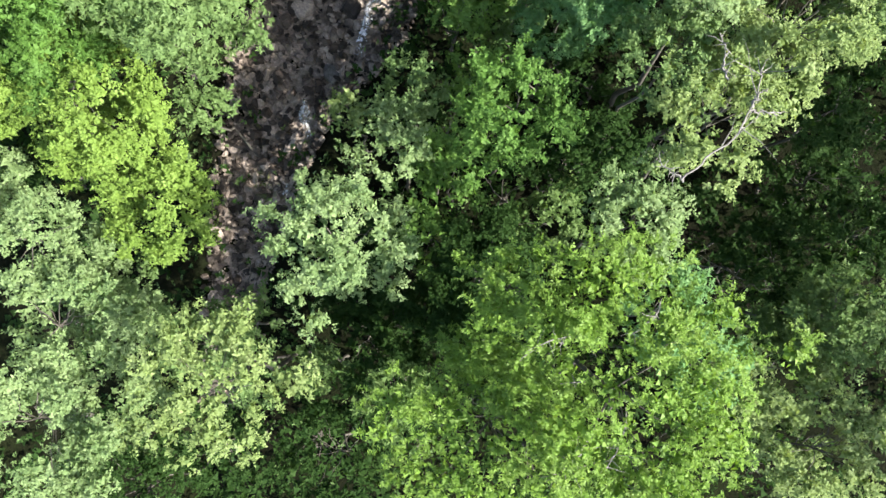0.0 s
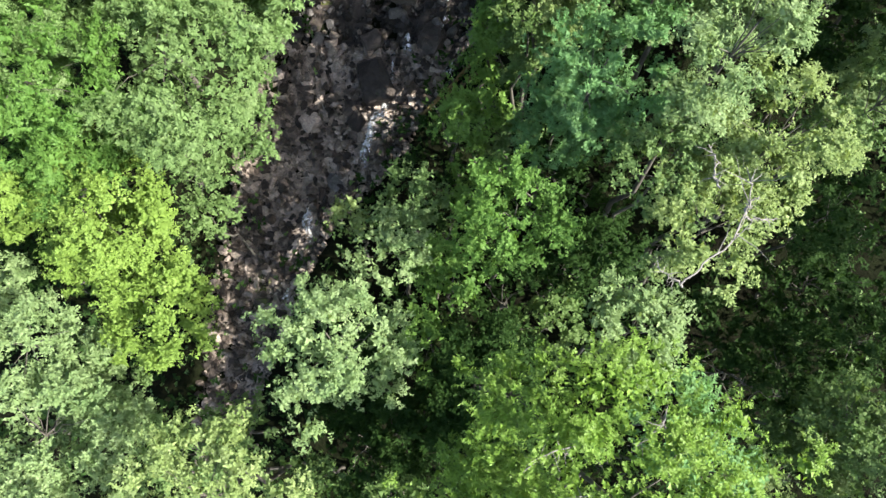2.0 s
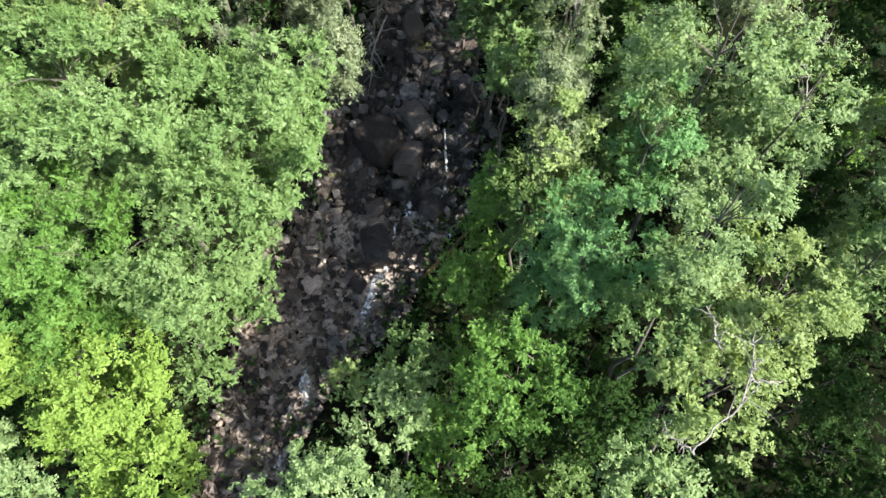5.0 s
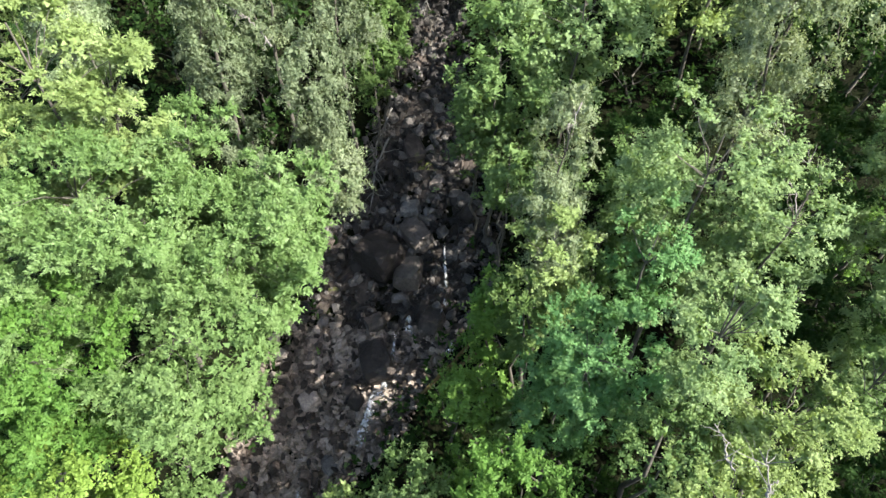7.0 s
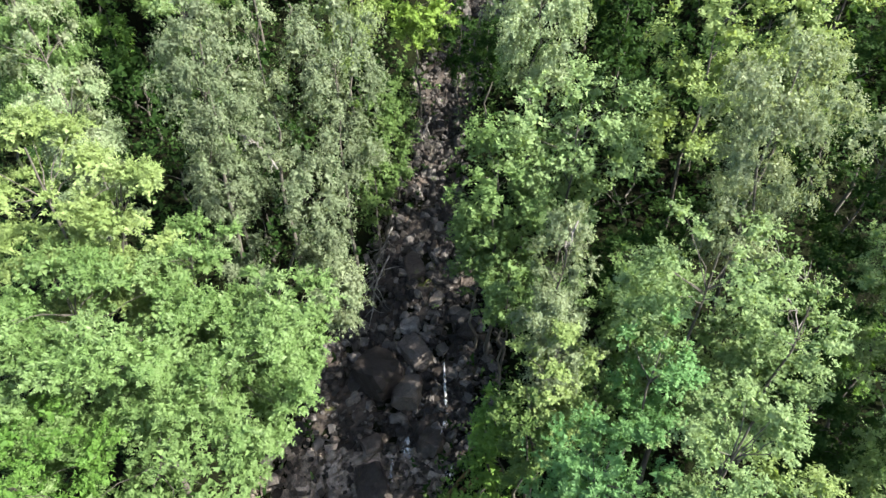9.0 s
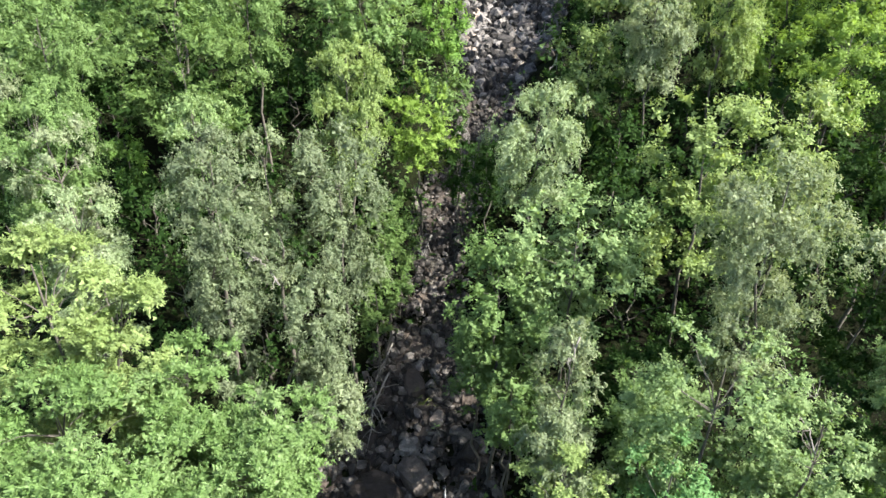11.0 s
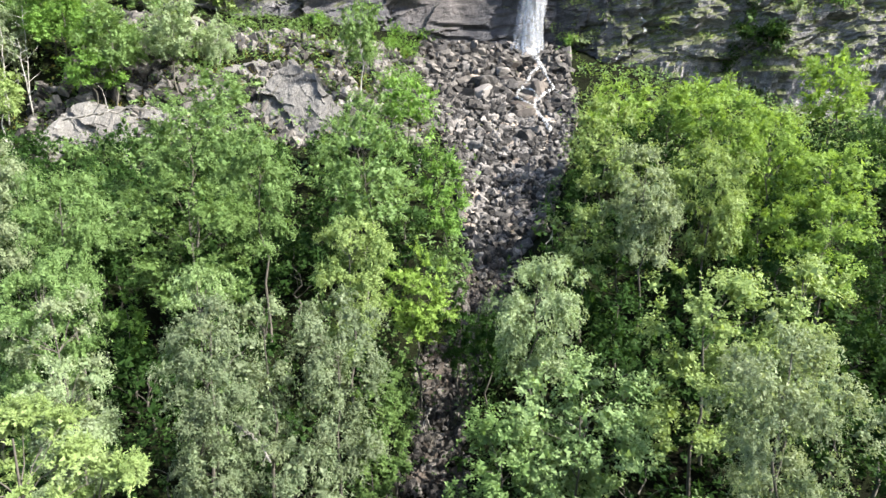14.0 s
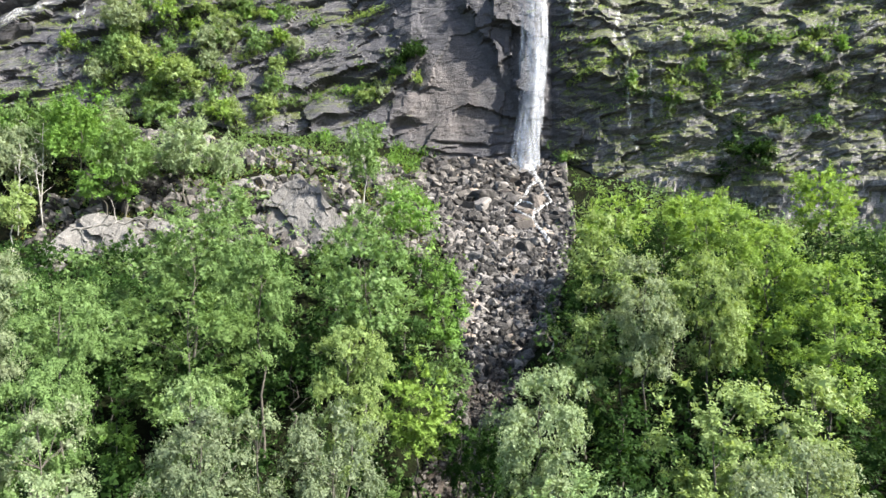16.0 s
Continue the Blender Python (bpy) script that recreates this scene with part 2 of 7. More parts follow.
def water_material(name, low, high, stretch, scale, tint=(0.80, 0.80, 0.79, 1)):
    """Falling white water: foam threads with gaps between them."""
    m, nt, b = material(name)
    broad, narrow = noise_tex(nt, scale, 6, 0.7, stretch), noise_tex(nt, 3.2 * scale, 4, 0.6, (stretch[0], stretch[1], 0.5 * stretch[2]))
    threads = node(nt, "ShaderNodeMath", {0: narrow, 1: 0.5, 2: -0.25}, operation='MULTIPLY_ADD').outputs[0]
    threads = node(nt, "ShaderNodeMath", {0: broad, 1: threads}, operation='ADD').outputs[0]
    b.inputs["Base Color"].default_value = tint
    b.inputs["Roughness"].default_value = 0.35
    clear = node(nt, "ShaderNodeBsdfTransparent")
    mx = node(nt, "ShaderNodeMixShader", {0: node(nt, "ShaderNodeMapRange", {0: threads, 1: low, 2: high}).outputs[0], 1: clear.outputs[0], 2: b.outputs[0]})
    nt.links.new(mx.outputs[0], nt.nodes["Material Output"].inputs["Surface"])
    return m


CLIFF, SOIL = cliff_material(), soil_material()
FALL = water_material("falling_water", 0.38, 1.55, (1, 1, 0.05), 2.6, (0.60, 0.63, 0.69, 1))
THIN = water_material("thin_water", 0.38, 1.0, (1, 1, 0.12), 3.0)
FOAM = water_material("foaming_water", 0.41, 0.82, (1, 1, 1), 3.0, (0.70, 0.71, 0.72, 1))
# ---- lie of the land: z = 0 straight under the camera, the slope climbs towards +y ----
STREAM_Y = np.array((-70, -8, 1.4, 5.8, 7.2, 10, 12, 14, 15.5, 17, 18.5, 19.5, 21.6, 24, 27.3, 30, 32.4, 38, 41.5, 46, 52, 60.5, 69.6, 78), float)
STREAM_X = np.array((-20, -11, -8.5, -7.2, -6.7, -4.9, -3.85, -2.65, -2.2, -1.55, -1.35, -1.3, -0.8, -0.85, -0.45, -0.1, 0.5, 2.4, 3.3, 4.6, 5.5, 5.9, 5.2, 6.5), float)
STREAM_W = np.array((0.6, 0.7, 1.2, 1.7, 1.95, 2.9, 3.1, 3.6, 3.6, 3.7, 3.5, 3.15, 2.65, 1.9, 1.35, 1.35, 1.8, 1.6, 1.8, 3.3, 4.3, 6.4, 7.6, 8.0), float)


def lattice(ix, iy, seed):
    n = (ix.astype(np.int64) * 374761393 + iy.astype(np.int64) * 668265263 + seed * 982451653) & 0x7FFFFFFF
    n = ((n ^ (n >> 13)) * 1274126177) & 0x7FFFFFFF
    return ((n ^ (n >> 16)) & 0xFFFF) / 65535.0


def vnoise(x, y, seed=0):
    """Smooth value noise, -1 to 1, over arrays."""
    x, y = np.asarray(x, float), np.asarray(y, float)
    ix, iy = np.floor(x), np.floor(y)
    fx, fy = x - ix, y - iy
    fx, fy = fx * fx * (3 - 2 * fx), fy * fy * (3 - 2 * fy)
    a, b = lattice(ix, iy, seed), lattice(ix + 1, iy, seed)
    c, d = lattice(ix, iy + 1, seed), lattice(ix + 1, iy + 1, seed)
    return 2 * ((a * (1 - fx) + b * fx) * (1 - fy) + (c * (1 - fx) + d * fx) * fy) - 1


def fbm(x, y, seed=0, octaves=4):
    total, size = 0.0, 1.0
    for o in range(octaves):
        total = total + vnoise(x / size, y / size, seed + o) * size
        size *= 0.5
    return total


def stream_x(y):
    return np.interp(y, STREAM_Y, STREAM_X)


def stream_w(y):
    return np.interp(y, STREAM_Y, STREAM_W)


def profile(y):
    y = np.asarray(y, float)
    up = 0.34 * y + 0.0012 * y * y
    return np.where(y > 0, up, np.where(y > -70, 0.30 * y, -21 + 0.02 * (y + 70)))


def ground(x, y):
    x, y = np.asarray(x, float), np.asarray(y, float)
    off, w = x - stream_x(y), stream_w(y)
    gully = -1.3 * np.exp(-(np.abs(off) / (w * 1.25)) ** 4)
    bank = np.clip(np.abs(off) - w, 0, 40)
    left = np.interp(y, (18, 32, 54, 61), (0.09, 0.03, 0.02, 0.13))
    side = bank * np.where(off < 0, left, np.interp(y, (36, 50, 60, 74), (0.07, 0.0, -0.08, -0.24)))
    rough = 0.35 * fbm(x / 4.0, y / 4.0, 3, 4) * np.clip((np.abs(off) - 0.5 * w) / 3, 0.25, 1)
    return profile(y) + gully + side + rough
# ---- mesh helpers ----
def mesh_object(name, verts, faces, mat, parent=None, smooth=False, label=""):
    """One mesh object from vertex and face arrays (all faces with the same number of corners)."""
    verts, faces = np.asarray(verts, np.float32), np.asarray(faces, np.int32)
    me = bpy.data.meshes.new(name)
    n, k = faces.shape
    me.vertices.add(len(verts)), me.loops.add(n * k), me.polygons.add(n)
    me.vertices.foreach_set("co", verts.ravel())
    me.loops.foreach_set("vertex_index", faces.ravel())
    me.polygons.foreach_set("loop_start", np.arange(0, n * k, k, dtype=np.int32))
    me.polygons.foreach_set("loop_total", np.full(n, k, np.int32))
    me.polygons.foreach_set("use_smooth", np.full(n, smooth))
    me.update(calc_edges=True)
    me.materials.append(mat)
    ob = new(name, me)
    ob.parent = parent
    if label:
        ob["label"] = label
    return ob


def grid_faces(nu, nv):
    i = (np.arange(nu - 1)[:, None] * nv + np.arange(nv - 1)[None]).ravel()
    return np.stack([i, i + nv, i + nv + 1, i + 1], 1)


def unit(v):
    return v / np.maximum(np.linalg.norm(v, axis=-1, keepdims=True), 1e-9)


def tubes(paths, sides=6):
    """Vertices and faces of tapered round tubes along lists of (points, radii)."""
    vs, fs, base = [], [], 0
    for pts, rad in paths:
        pts, rad = np.asarray(pts, float), np.asarray(rad, float)
        tang = unit(np.gradient(pts, axis=0))
        ref = np.where(np.abs(tang[:, 2:3]) > 0.9, np.array([[1.0, 0, 0]]), np.array([[0, 0, 1.0]]))
        a = unit(np.cross(tang, ref))
        b = np.cross(tang, a)
        ang = np.arange(sides) * 2 * np.pi / sides
        ring = pts[:, None] + rad[:, None, None] * (a[:, None] * np.cos(ang)[None, :, None] + b[:, None] * np.sin(ang)[None, :, None])
        vs.append(ring.reshape(-1, 3))
        i, j = np.arange(len(pts) - 1)[:, None], np.arange(sides)[None]
        k = (j + 1) % sides
        fs.append((np.stack(np.broadcast_arrays(i * sides + j, i * sides + k, (i + 1) * sides + k, (i + 1) * sides + j), -1) + base).reshape(-1, 4))
        base += len(pts) * sides
    return np.concatenate(vs), np.concatenate(fs)


def blades(pos, axis, normal, length, width):
    """Vertices and faces of leaves: three-cornered blades, broad at the stalk."""
    axis = unit(axis)
    side = unit(np.cross(axis, normal))
    W = (length * width * 0.62)[:, None]
    v = np.stack([pos - side * W, pos + side * W, pos + axis * length[:, None] * 1.15], 1)
    return v.reshape(-1, 3), np.arange(len(pos) * 3).reshape(-1, 3)


def sprays(rng, origin, out, length, kind):
    """Leaves in twigs: from each origin a short twig with several leaves. Returns pos, axis, normal, length, width."""
    n = len(origin)
    up = np.array([0, 0, 1.0])
    if kind == "hang":
        k, w = 6, 0.55
        d = unit(out * 0.35 + rng.normal(0, 0.25, (n, 3)) - up * 0.85)
        reach, lf = length * 2.6, 0.85
    elif kind == "pinnate":
        k, w = 8, 0.42
        d = unit(out * 0.8 + rng.normal(0, 0.45, (n, 3)) + up * 0.05)
        reach, lf = length * 2.0, 1.0
    else:
        k, w = 5, 0.72
        d = unit(out * 0.6 + rng.normal(0, 0.6, (n, 3)) + up * 0.1)
        reach, lf = length * 1.9, 0.88
    nrm = unit(up * 0.8 + out * 0.6 + rng.normal(0, 0.22, (n, 3)))
    side = unit(np.cross(d, nrm))
    s = (np.arange(k) + 0.5) / k
    sgn = np.where(np.arange(k) % 2, 1.0, -1.0)
    jit = rng.normal(0, 0.2, (n, k, 3))
    pos = origin[:, None] + d[:, None] * (reach * s[None] * rng.uniform(0.7, 1.2, (n, 1)))[..., None] + rng.normal(0, 0.25, (n, k, 3)) * length
    if kind == "hang":
        ax = rng.normal(0, 0.7, (n, k, 3)) - up * 0.7
        nm = unit(out)[:, None] * 0.7 + rng.normal(0, 0.3, (n, k, 3)) + up * 0.5
    else:
        ax = d[:, None] * 0.6 + side[:, None] * sgn[None, :, None] * 0.9 + jit
        nm = nrm[:, None] + jit * 1.1
    ln = length * lf * rng.uniform(0.65, 1.25, (n, k))
    return pos.reshape(-1, 3), ax.reshape(-1, 3), unit(nm.reshape(-1, 3)), ln.ravel(), w


def crown_points(rng, centre, rx, rz, clumps, count, lumpy=0.42, flat=0.8, drop=0.0, near=0.52, far=0.84, twig=0.4, rise=0.3):
    """Leaf origins along the branchlets of a crown made of many clumps, and the way out of it at each."""
    i = np.arange(clumps) + 0.5
    zc = 1 - 1.55 * i / clumps
    ph = i * 2.39996 + rng.uniform(0, 6)
    rr = np.sqrt(np.clip(1 - zc * zc, 0, 1))
    dirs = np.stack([rr * np.cos(ph), rr * np.sin(ph), zc], 1) + rng.normal(0, 0.16, (clumps, 3))
    reach = rng.uniform(near, far, (clumps, 1))
    scale = np.array([rx, rx, rz])
    mid = centre + dirs * reach * scale
    skirt = rng.permutation(clumps)[:int(clumps * drop / (drop + 1.6 * rz))]
    if len(skirt):
        turn = rng.uniform(0, 6.283, len(skirt))
        low = rng.uniform(0.05, 1.0, len(skirt)) ** 0.8
        reach = rx * rng.uniform(0.3, 0.85, len(skirt)) * (1 - 0.3 * low)
        dirs[skirt] = np.stack([np.cos(turn), np.sin(turn), 0.1 + 0 * turn], 1)
        mid[skirt] = centre + np.stack([np.cos(turn) * reach, np.sin(turn) * reach, -low * drop], 1)
    rad = lumpy * rng.uniform(0.6, 1.3, clumps)
    share = rad ** 2
    per = 5
    n = max(1, count // per)
    pick = rng.choice(clumps, n, p=share / share.sum())
    d = unit(rng.normal(0, 1, (n, 3)) + unit(dirs)[pick] * 0.8 + np.array([0, 0, 0.4]))
    depth = 0.88 - 0.45 * rng.uniform(0, 1, n) ** 1.8
    root = mid[pick] + d * (rad[pick] * depth)[:, None] * np.array([rx, rx, min(rz, rx * 1.2) * flat])
    way = unit(d + 0.4 * rng.normal(0, 1, (n, 3)) + np.array([0, 0, rise]))
    span = twig * rng.uniform(0.55, 1.4, (n, 1, 1))
    step = np.linspace(-0.35, 0.65, per)[None, :, None]
    pos = root[:, None] + way[:, None] * span * step + 0.10 * span * rng.normal(0, 1, (n, per, 3))
    pos[..., 2:] += 0.25 * rise * span * step * step * np.sign(step)
    out = unit(np.repeat(way * 0.6 + d * 0.4 + dirs[pick] * 0.3, per, 0))
    keep = np.ones(clumps, bool)
    keep[skirt] = False
    n = int(0.7 * count)
    pick = rng.choice(clumps, n, p=share / share.sum())
    d = unit(rng.normal(0, 1, (n, 3)) + unit(dirs)[pick] * 0.3)
    inner = mid[pick] + d * (rad[pick] * 0.52 * rng.uniform(0.2, 1, n))[:, None] * np.array([rx, rx, min(rz, rx * 1.2) * flat])
    return pos.reshape(-1, 3), out, mid[keep], inner, d
# ---- the ground: one sheet, out to the horizon ----
def steps(inner, fine, outer, count):
    """Coordinates: even and fine between the inner bounds, then wider and wider out to the outer ones."""
    a, b = inner
    grow = np.linspace(0, 1, count)[1:] ** 2.2
    return np.concatenate([(a + (outer[0] - a) * grow)[::-1], np.arange(a, b, fine), b + (outer[1] - b) * grow])


gx, gy = steps((-48, 48), 0.6, (-900, 900), 26), steps((-22, 84), 0.6, (-1200, 500), 26)
GX, GY = np.meshgrid(gx, gy, indexing="ij")
GZ = ground(GX, np.minimum(GY, 84.0))
GZ = np.where(GY > 84, GZ + np.clip(GY - 84, 0, 12) * 2.2, GZ)
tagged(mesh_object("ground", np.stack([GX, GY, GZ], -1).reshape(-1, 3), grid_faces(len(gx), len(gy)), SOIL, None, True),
       "mossy forest floor on a steep slope, toned dark as in shade", "ground", "", "structure")


# ---- the cliff ----
def cliff_foot(x):
    return np.interp(x, (-140, -60, -30, -6, 4, 9, 13, 15, 18, 30, 60, 140), (76, 73, 72.5, 76.5, 77, 76.8, 76.4, 75.2, 73.6, 71.0, 66, 56))


def facets(u, v, seed):
    """Broken slabs: the plane is split into cells, each with its own depth and slant (-1 to 1)."""
    iu, iv = np.floor(u), np.floor(v)
    best, out = np.full(u.shape, 9.0), np.zeros(u.shape)
    for du in (-1, 0, 1):
        for dv in (-1, 0, 1):
            a, b = iu + du, iv + dv
            pu, pv = a + lattice(a, b, seed), b + lattice(a, b, seed + 1)
            d = (u - pu) ** 2 + (v - pv) ** 2
            h = 2 * lattice(a, b, seed + 2) - 1 + (u - pu) * (2 * lattice(a, b, seed + 3) - 1) + (v - pv) * (1.6 * lattice(a, b, seed + 4) - 0.3)
            out = np.where(d < best, h, out)
            best = np.minimum(d, best)
    return out


def slabs(x, s, seed, period, run):
    """Overlapping slabs: each leans back from its lower lip, ends in a notched ledge, and is broken off sideways."""
    cell = np.floor(x / run + 0.7 * vnoise(x / run, s / period * 0.5, seed))
    k = (s + (lattice(cell, cell * 0, seed + 4) - 0.5) * 0.35 * x) / period + 3.0 * lattice(cell, cell * 0, seed + 1) + 0.2 * vnoise(x / (0.4 * run), s / period, seed + 2)
    row = np.floor(k)
    f = k - row
    reach = 0.15 + 1.1 * lattice(cell, row, seed + 3) ** 1.5
    return reach * (np.interp(f, (0, 0.70, 0.82, 1.0), (0, 0.55, 1.0, 0)) - 0.35)


def cliff_y(x, z):
    """How far back the face stands at (x, z)."""
    h = z - 30.0
    lean = np.interp(x, (-140, -40, -12, -4, 12, 16, 40, 140), (0.5, 0.45, 0.34, 0.14, 0.08, 0.08, 0.12, 0.2))
    y = cliff_foot(x) + lean * h
    wx, wz = x + 1.2 * fbm(x / 5, z / 5, 71, 3), z + 0.7 * fbm(x / 6 + 9, z / 4, 73, 3)
    v = wz - np.interp(x, (6, 16), (0.30, 0.10)) * wx
    left = np.clip((-1.5 - x) / 3, 0, 1)
    side = np.clip((x - 12) / 3, 0, 1)
    calm = (1 - left) * (1 - side)
    y = y + left * (1.5 * slabs(wx, v, 11, 5.0, 9) + 0.5 * slabs(wx, v, 15, 2.3, 5) + 0.55 * facets(wx / 6, v / 3.2, 19) + 0.10 * facets(wx / 1.7, v / 0.9, 31))
    y = y + side * (0.9 * slabs(wx, v, 13, 3.8, 6) + 0.45 * facets(wx / 3.0, v / 1.9, 23) + 0.17 * facets(wx / 1.2, v / 0.55, 27) + 0.5 * fbm(x / 2.6, z / 1.7, 59, 5))
    # the smooth slab beside the fall: one lip, dark strata at its foot, a knobbly overhang above
    y = y + calm * (0.35 * facets(wx / 9, v / 5.0, 11) + 0.05 * facets(wx / 2.2, v / 1.4, 33))
    lip = z - np.interp(x, (-1, 3, 6, 9.5), (37.6, 38.9, 38.2, 37.2)) - 0.2 * vnoise(x / 1.2, x * 0, 41)
    y = y - 0.6 * calm * np.where(lip > 0, np.exp(-np.maximum(lip, 0) / 4.5), 0) * np.clip((x - 0.5) / 2.5, 0, 1)
    y = y + calm * np.clip((35.2 + 0.15 * x - z) / 0.6, 0, 1) * 0.5 * slabs(wx, z - 0.06 * x, 43, 1.4, 4)
    knob = np.clip(((x - 1.2) / 7.0 + (z - 51.9) / 12.4) / 0.12, 0, 1) * np.clip((13.0 - x) / 1.2, 0, 1)
    y = y + knob * (-0.9 + 0.55 * facets(wx / 2.2, wz / 4.0, 45) + 0.10 * facets(wx / 0.9, wz / 1.6, 47))
    y = y + 0.3 * fbm(x / 6, z / 6, 51, 4) + 0.05 * fbm(x / 0.8, z / 0.6, 57, 3)
    back = np.clip((x - 15) / 7, 0, 1) * np.clip(z - 42.5 - 0.12 * np.clip(x - 16, 0, 40) - vnoise(x / 3, x * 0, 8), 0, 60)
    return y + 0.5 * back


cx = steps((-58, 52), 0.27, (-420, 420), 16)
cz = np.concatenate([np.arange(20, 30, 0.6), np.arange(30, 55, 0.18), np.linspace(55, 92, 20)])
CX, CZ = np.meshgrid(cx, cz, indexing="ij")
CY = cliff_y(CX, CZ)
top = np.stack([cx, np.full(len(cx), 500.0), np.full(len(cx), 120.0)], -1)[:, None]
shell = np.concatenate([np.stack([CX, CY, CZ], -1), top], 1)
tagged(mesh_object("cliff", shell.reshape(-1, 3), grid_faces(len(cx), len(cz) + 1), CLIFF, None, False),
       "dark grey wet rock face with mossy ledges", "cliff", "", "structure")
# ---- trees ----
TREE_SEED = [100]


def tree(label, x, y, zc, rx, rz, leaf, hue, size, sprigs, lean=(0.0, 0.0), pale=False, category="tree", base=None, drop=0.0):
    """A broad-leaved tree: its crown is centred over (x, y) at the height zc, and its trunk comes up from the ground below."""
    TREE_SEED[0] += 1
    rng = np.random.default_rng(TREE_SEED[0])
    if base is not None:
        y = float(cliff_y(x, base)) - 0.3 * rx
    bx, by = x + lean[0], y + lean[1]
    bz = float(ground(bx, by)) - 0.15 if base is None else base
    thing = tagged(new(category.replace(" ", "_")), label, category, "trees of the ravine wood")
    thing.location = (bx, by, bz)
    centre = np.array([x - bx, y - by, zc - bz])
    clumps = int(np.clip((14 + rx * 7 + rz * 2 + drop * 2) * (1.45 if leaf == "pinnate" else 1.6 if leaf == "hang" else 1.15), 12, 90))
    lumpy, flat, far, twig, rise = {"hang": (0.27, 1.0, 0.9, 4.0, -0.5), "pinnate": (0.29, 0.5, 0.9, 3.4, 0.1), "broad": (0.28, 0.8, 0.9, 3.0, 0.35)}[leaf]
    size *= 0.86
    pos, out, mid, inner, facing = crown_points(rng, centre, rx, rz, clumps, sprigs, lumpy, flat, drop, 0.45, far, twig * size, rise)
    p, a, n, ln, w = sprays(rng, pos, out, size, leaf)
    p, a, ln = np.concatenate([p, inner]), np.concatenate([a, rng.normal(0, 1, inner.shape)]), np.concatenate([ln, size * 2.0 * rng.uniform(0.7, 1.2, len(inner))])
    n = np.concatenate([n, unit(facing + rng.normal(0, 0.4, inner.shape))])
    w = np.concatenate([np.full(len(p) - len(inner), w), np.full(len(inner), 0.75)])
    v, f = blades(p, a, n, ln, w)
    mesh_object("crown", v, f, LEAF[hue], thing)
    top = centre + np.array([0, 0, rz * 0.4])
    girth = 0.035 + (0.020 if leaf == "hang" else 0.023) * max(rx, 0.3 * (zc - bz))
    s = np.linspace(0, 1, 9)[:, None]
    stem = top * s + np.concatenate([rng.normal(0, 0.12, (9, 2)) * np.sin(np.pi * s), np.zeros((9, 1))], 1) * (1 + rx * 0.25)
    paths = [(stem, girth * (1 - 0.85 * s[:, 0]))]
    for m in mid[rng.permutation(len(mid))[:9 if sprigs > 700 else 4]]:
        k = float(np.clip((m[2] - 0.6 * np.hypot(*(m - centre)[:2])) / max(top[2], 0.1), 0.15, 0.9))
        start = np.array([np.interp(k, s[:, 0], stem[:, c]) for c in range(3)])
        q = np.linspace(0, 1, 6)[:, None]
        bend = start + (m - start) * q + np.array([0, 0, 1.0]) * (0.18 * np.linalg.norm(m - start) * (q - q * q)) + rng.normal(0, 0.05, (6, 3)) * rx * q * (1 - q) * 2
        paths.append((bend, girth * (0.42 - 0.36 * q[:, 0]) * (1 - 0.7 * k)))
    v, f = tubes(paths, 5 if sprigs > 400 else 4)
    mesh_object("trunk", v, f, BARK_PALE if pale and bz > 20 else BARK, thing, True)
    return thing


tree("yellow-green broad-leaved tree rooted on the stream bank", -7.75, 2.91, 8.66, 1.71, 1.71, "broad", "lime", 0.087, 2016, lean=(-5.00, 1.98))
tree("yellow-green broad-leaved tree rooted on the stream bank", -9.09, 5.26, 10.49, 2.15, 1.29, "broad", "lime", 0.081, 5089, drop=2.73, lean=(-5.00, 3.50))
tree("dark green broad-leaved bush in full summer leaf on the slope", -13.30, 4.83, 6.85, 0.92, 0.55, "broad", "shade_toned", 0.106, 332, drop=1.49, category="bush")
tree("mid-green broad-leaved tree rooted on the stream bank", -7.33, 6.38, 6.90, 0.86, 1.19, "broad", "grass", 0.099, 295)
tree("grey-green broad-leaved tree rooted on the stream bank", -9.83, 1.73, 10.80, 1.12, 0.91, "broad", "alder", 0.075, 1777, drop=3.43, lean=(-5.00, 1.18))
tree("olive-green broad-leaved tree rooted on the stream bank", -5.20, -1.52, 11.71, 1.80, 1.08, "broad", "olive", 0.069, 2032)
tree("grey-green broad-leaved tree rooted on the stream bank", -9.70, -2.45, 10.46, 2.24, 1.35, "broad", "alder", 0.075, 4882, drop=3.74, lean=(-5.00, -1.67))
tree("grey-green broad-leaved tree rooted on the stream bank", -9.48, -0.16, 10.15, 1.71, 1.03, "broad", "alder", 0.078, 2886, drop=3.51, lean=(-5.00, -0.11))
tree("grey-green broad-leaved tree in full summer leaf on the slope", -2.41, 1.72, 10.90, 1.82, 3.03, "broad", "alder", 0.075, 2440)
tree("olive-green broad-leaved bush rooted on the stream bank", -2.86, 6.14, 7.36, 0.61, 1.40, "broad", "olive", 0.110, 123, category="bush")
tree("grey-green broad-leaved tree in full summer leaf on the slope", -1.31, 4.73, 9.13, 1.22, 0.73, "broad", "alder", 0.087, 592)
tree("bright green broad-leaved bush in full summer leaf on the slope", 0.27, 4.19, 7.26, 0.97, 2.23, "broad", "fern", 0.108, 317, category="bush")
tree("bright green broad-leaved tree in full summer leaf on the slope", 1.76, 5.03, 10.49, 1.54, 3.41, "broad", "fern", 0.081, 1756)
tree("mid-green broad-leaved tree in full summer leaf on the slope", -0.89, 6.29, 8.47, 1.01, 1.01, "broad", "grass", 0.091, 421)
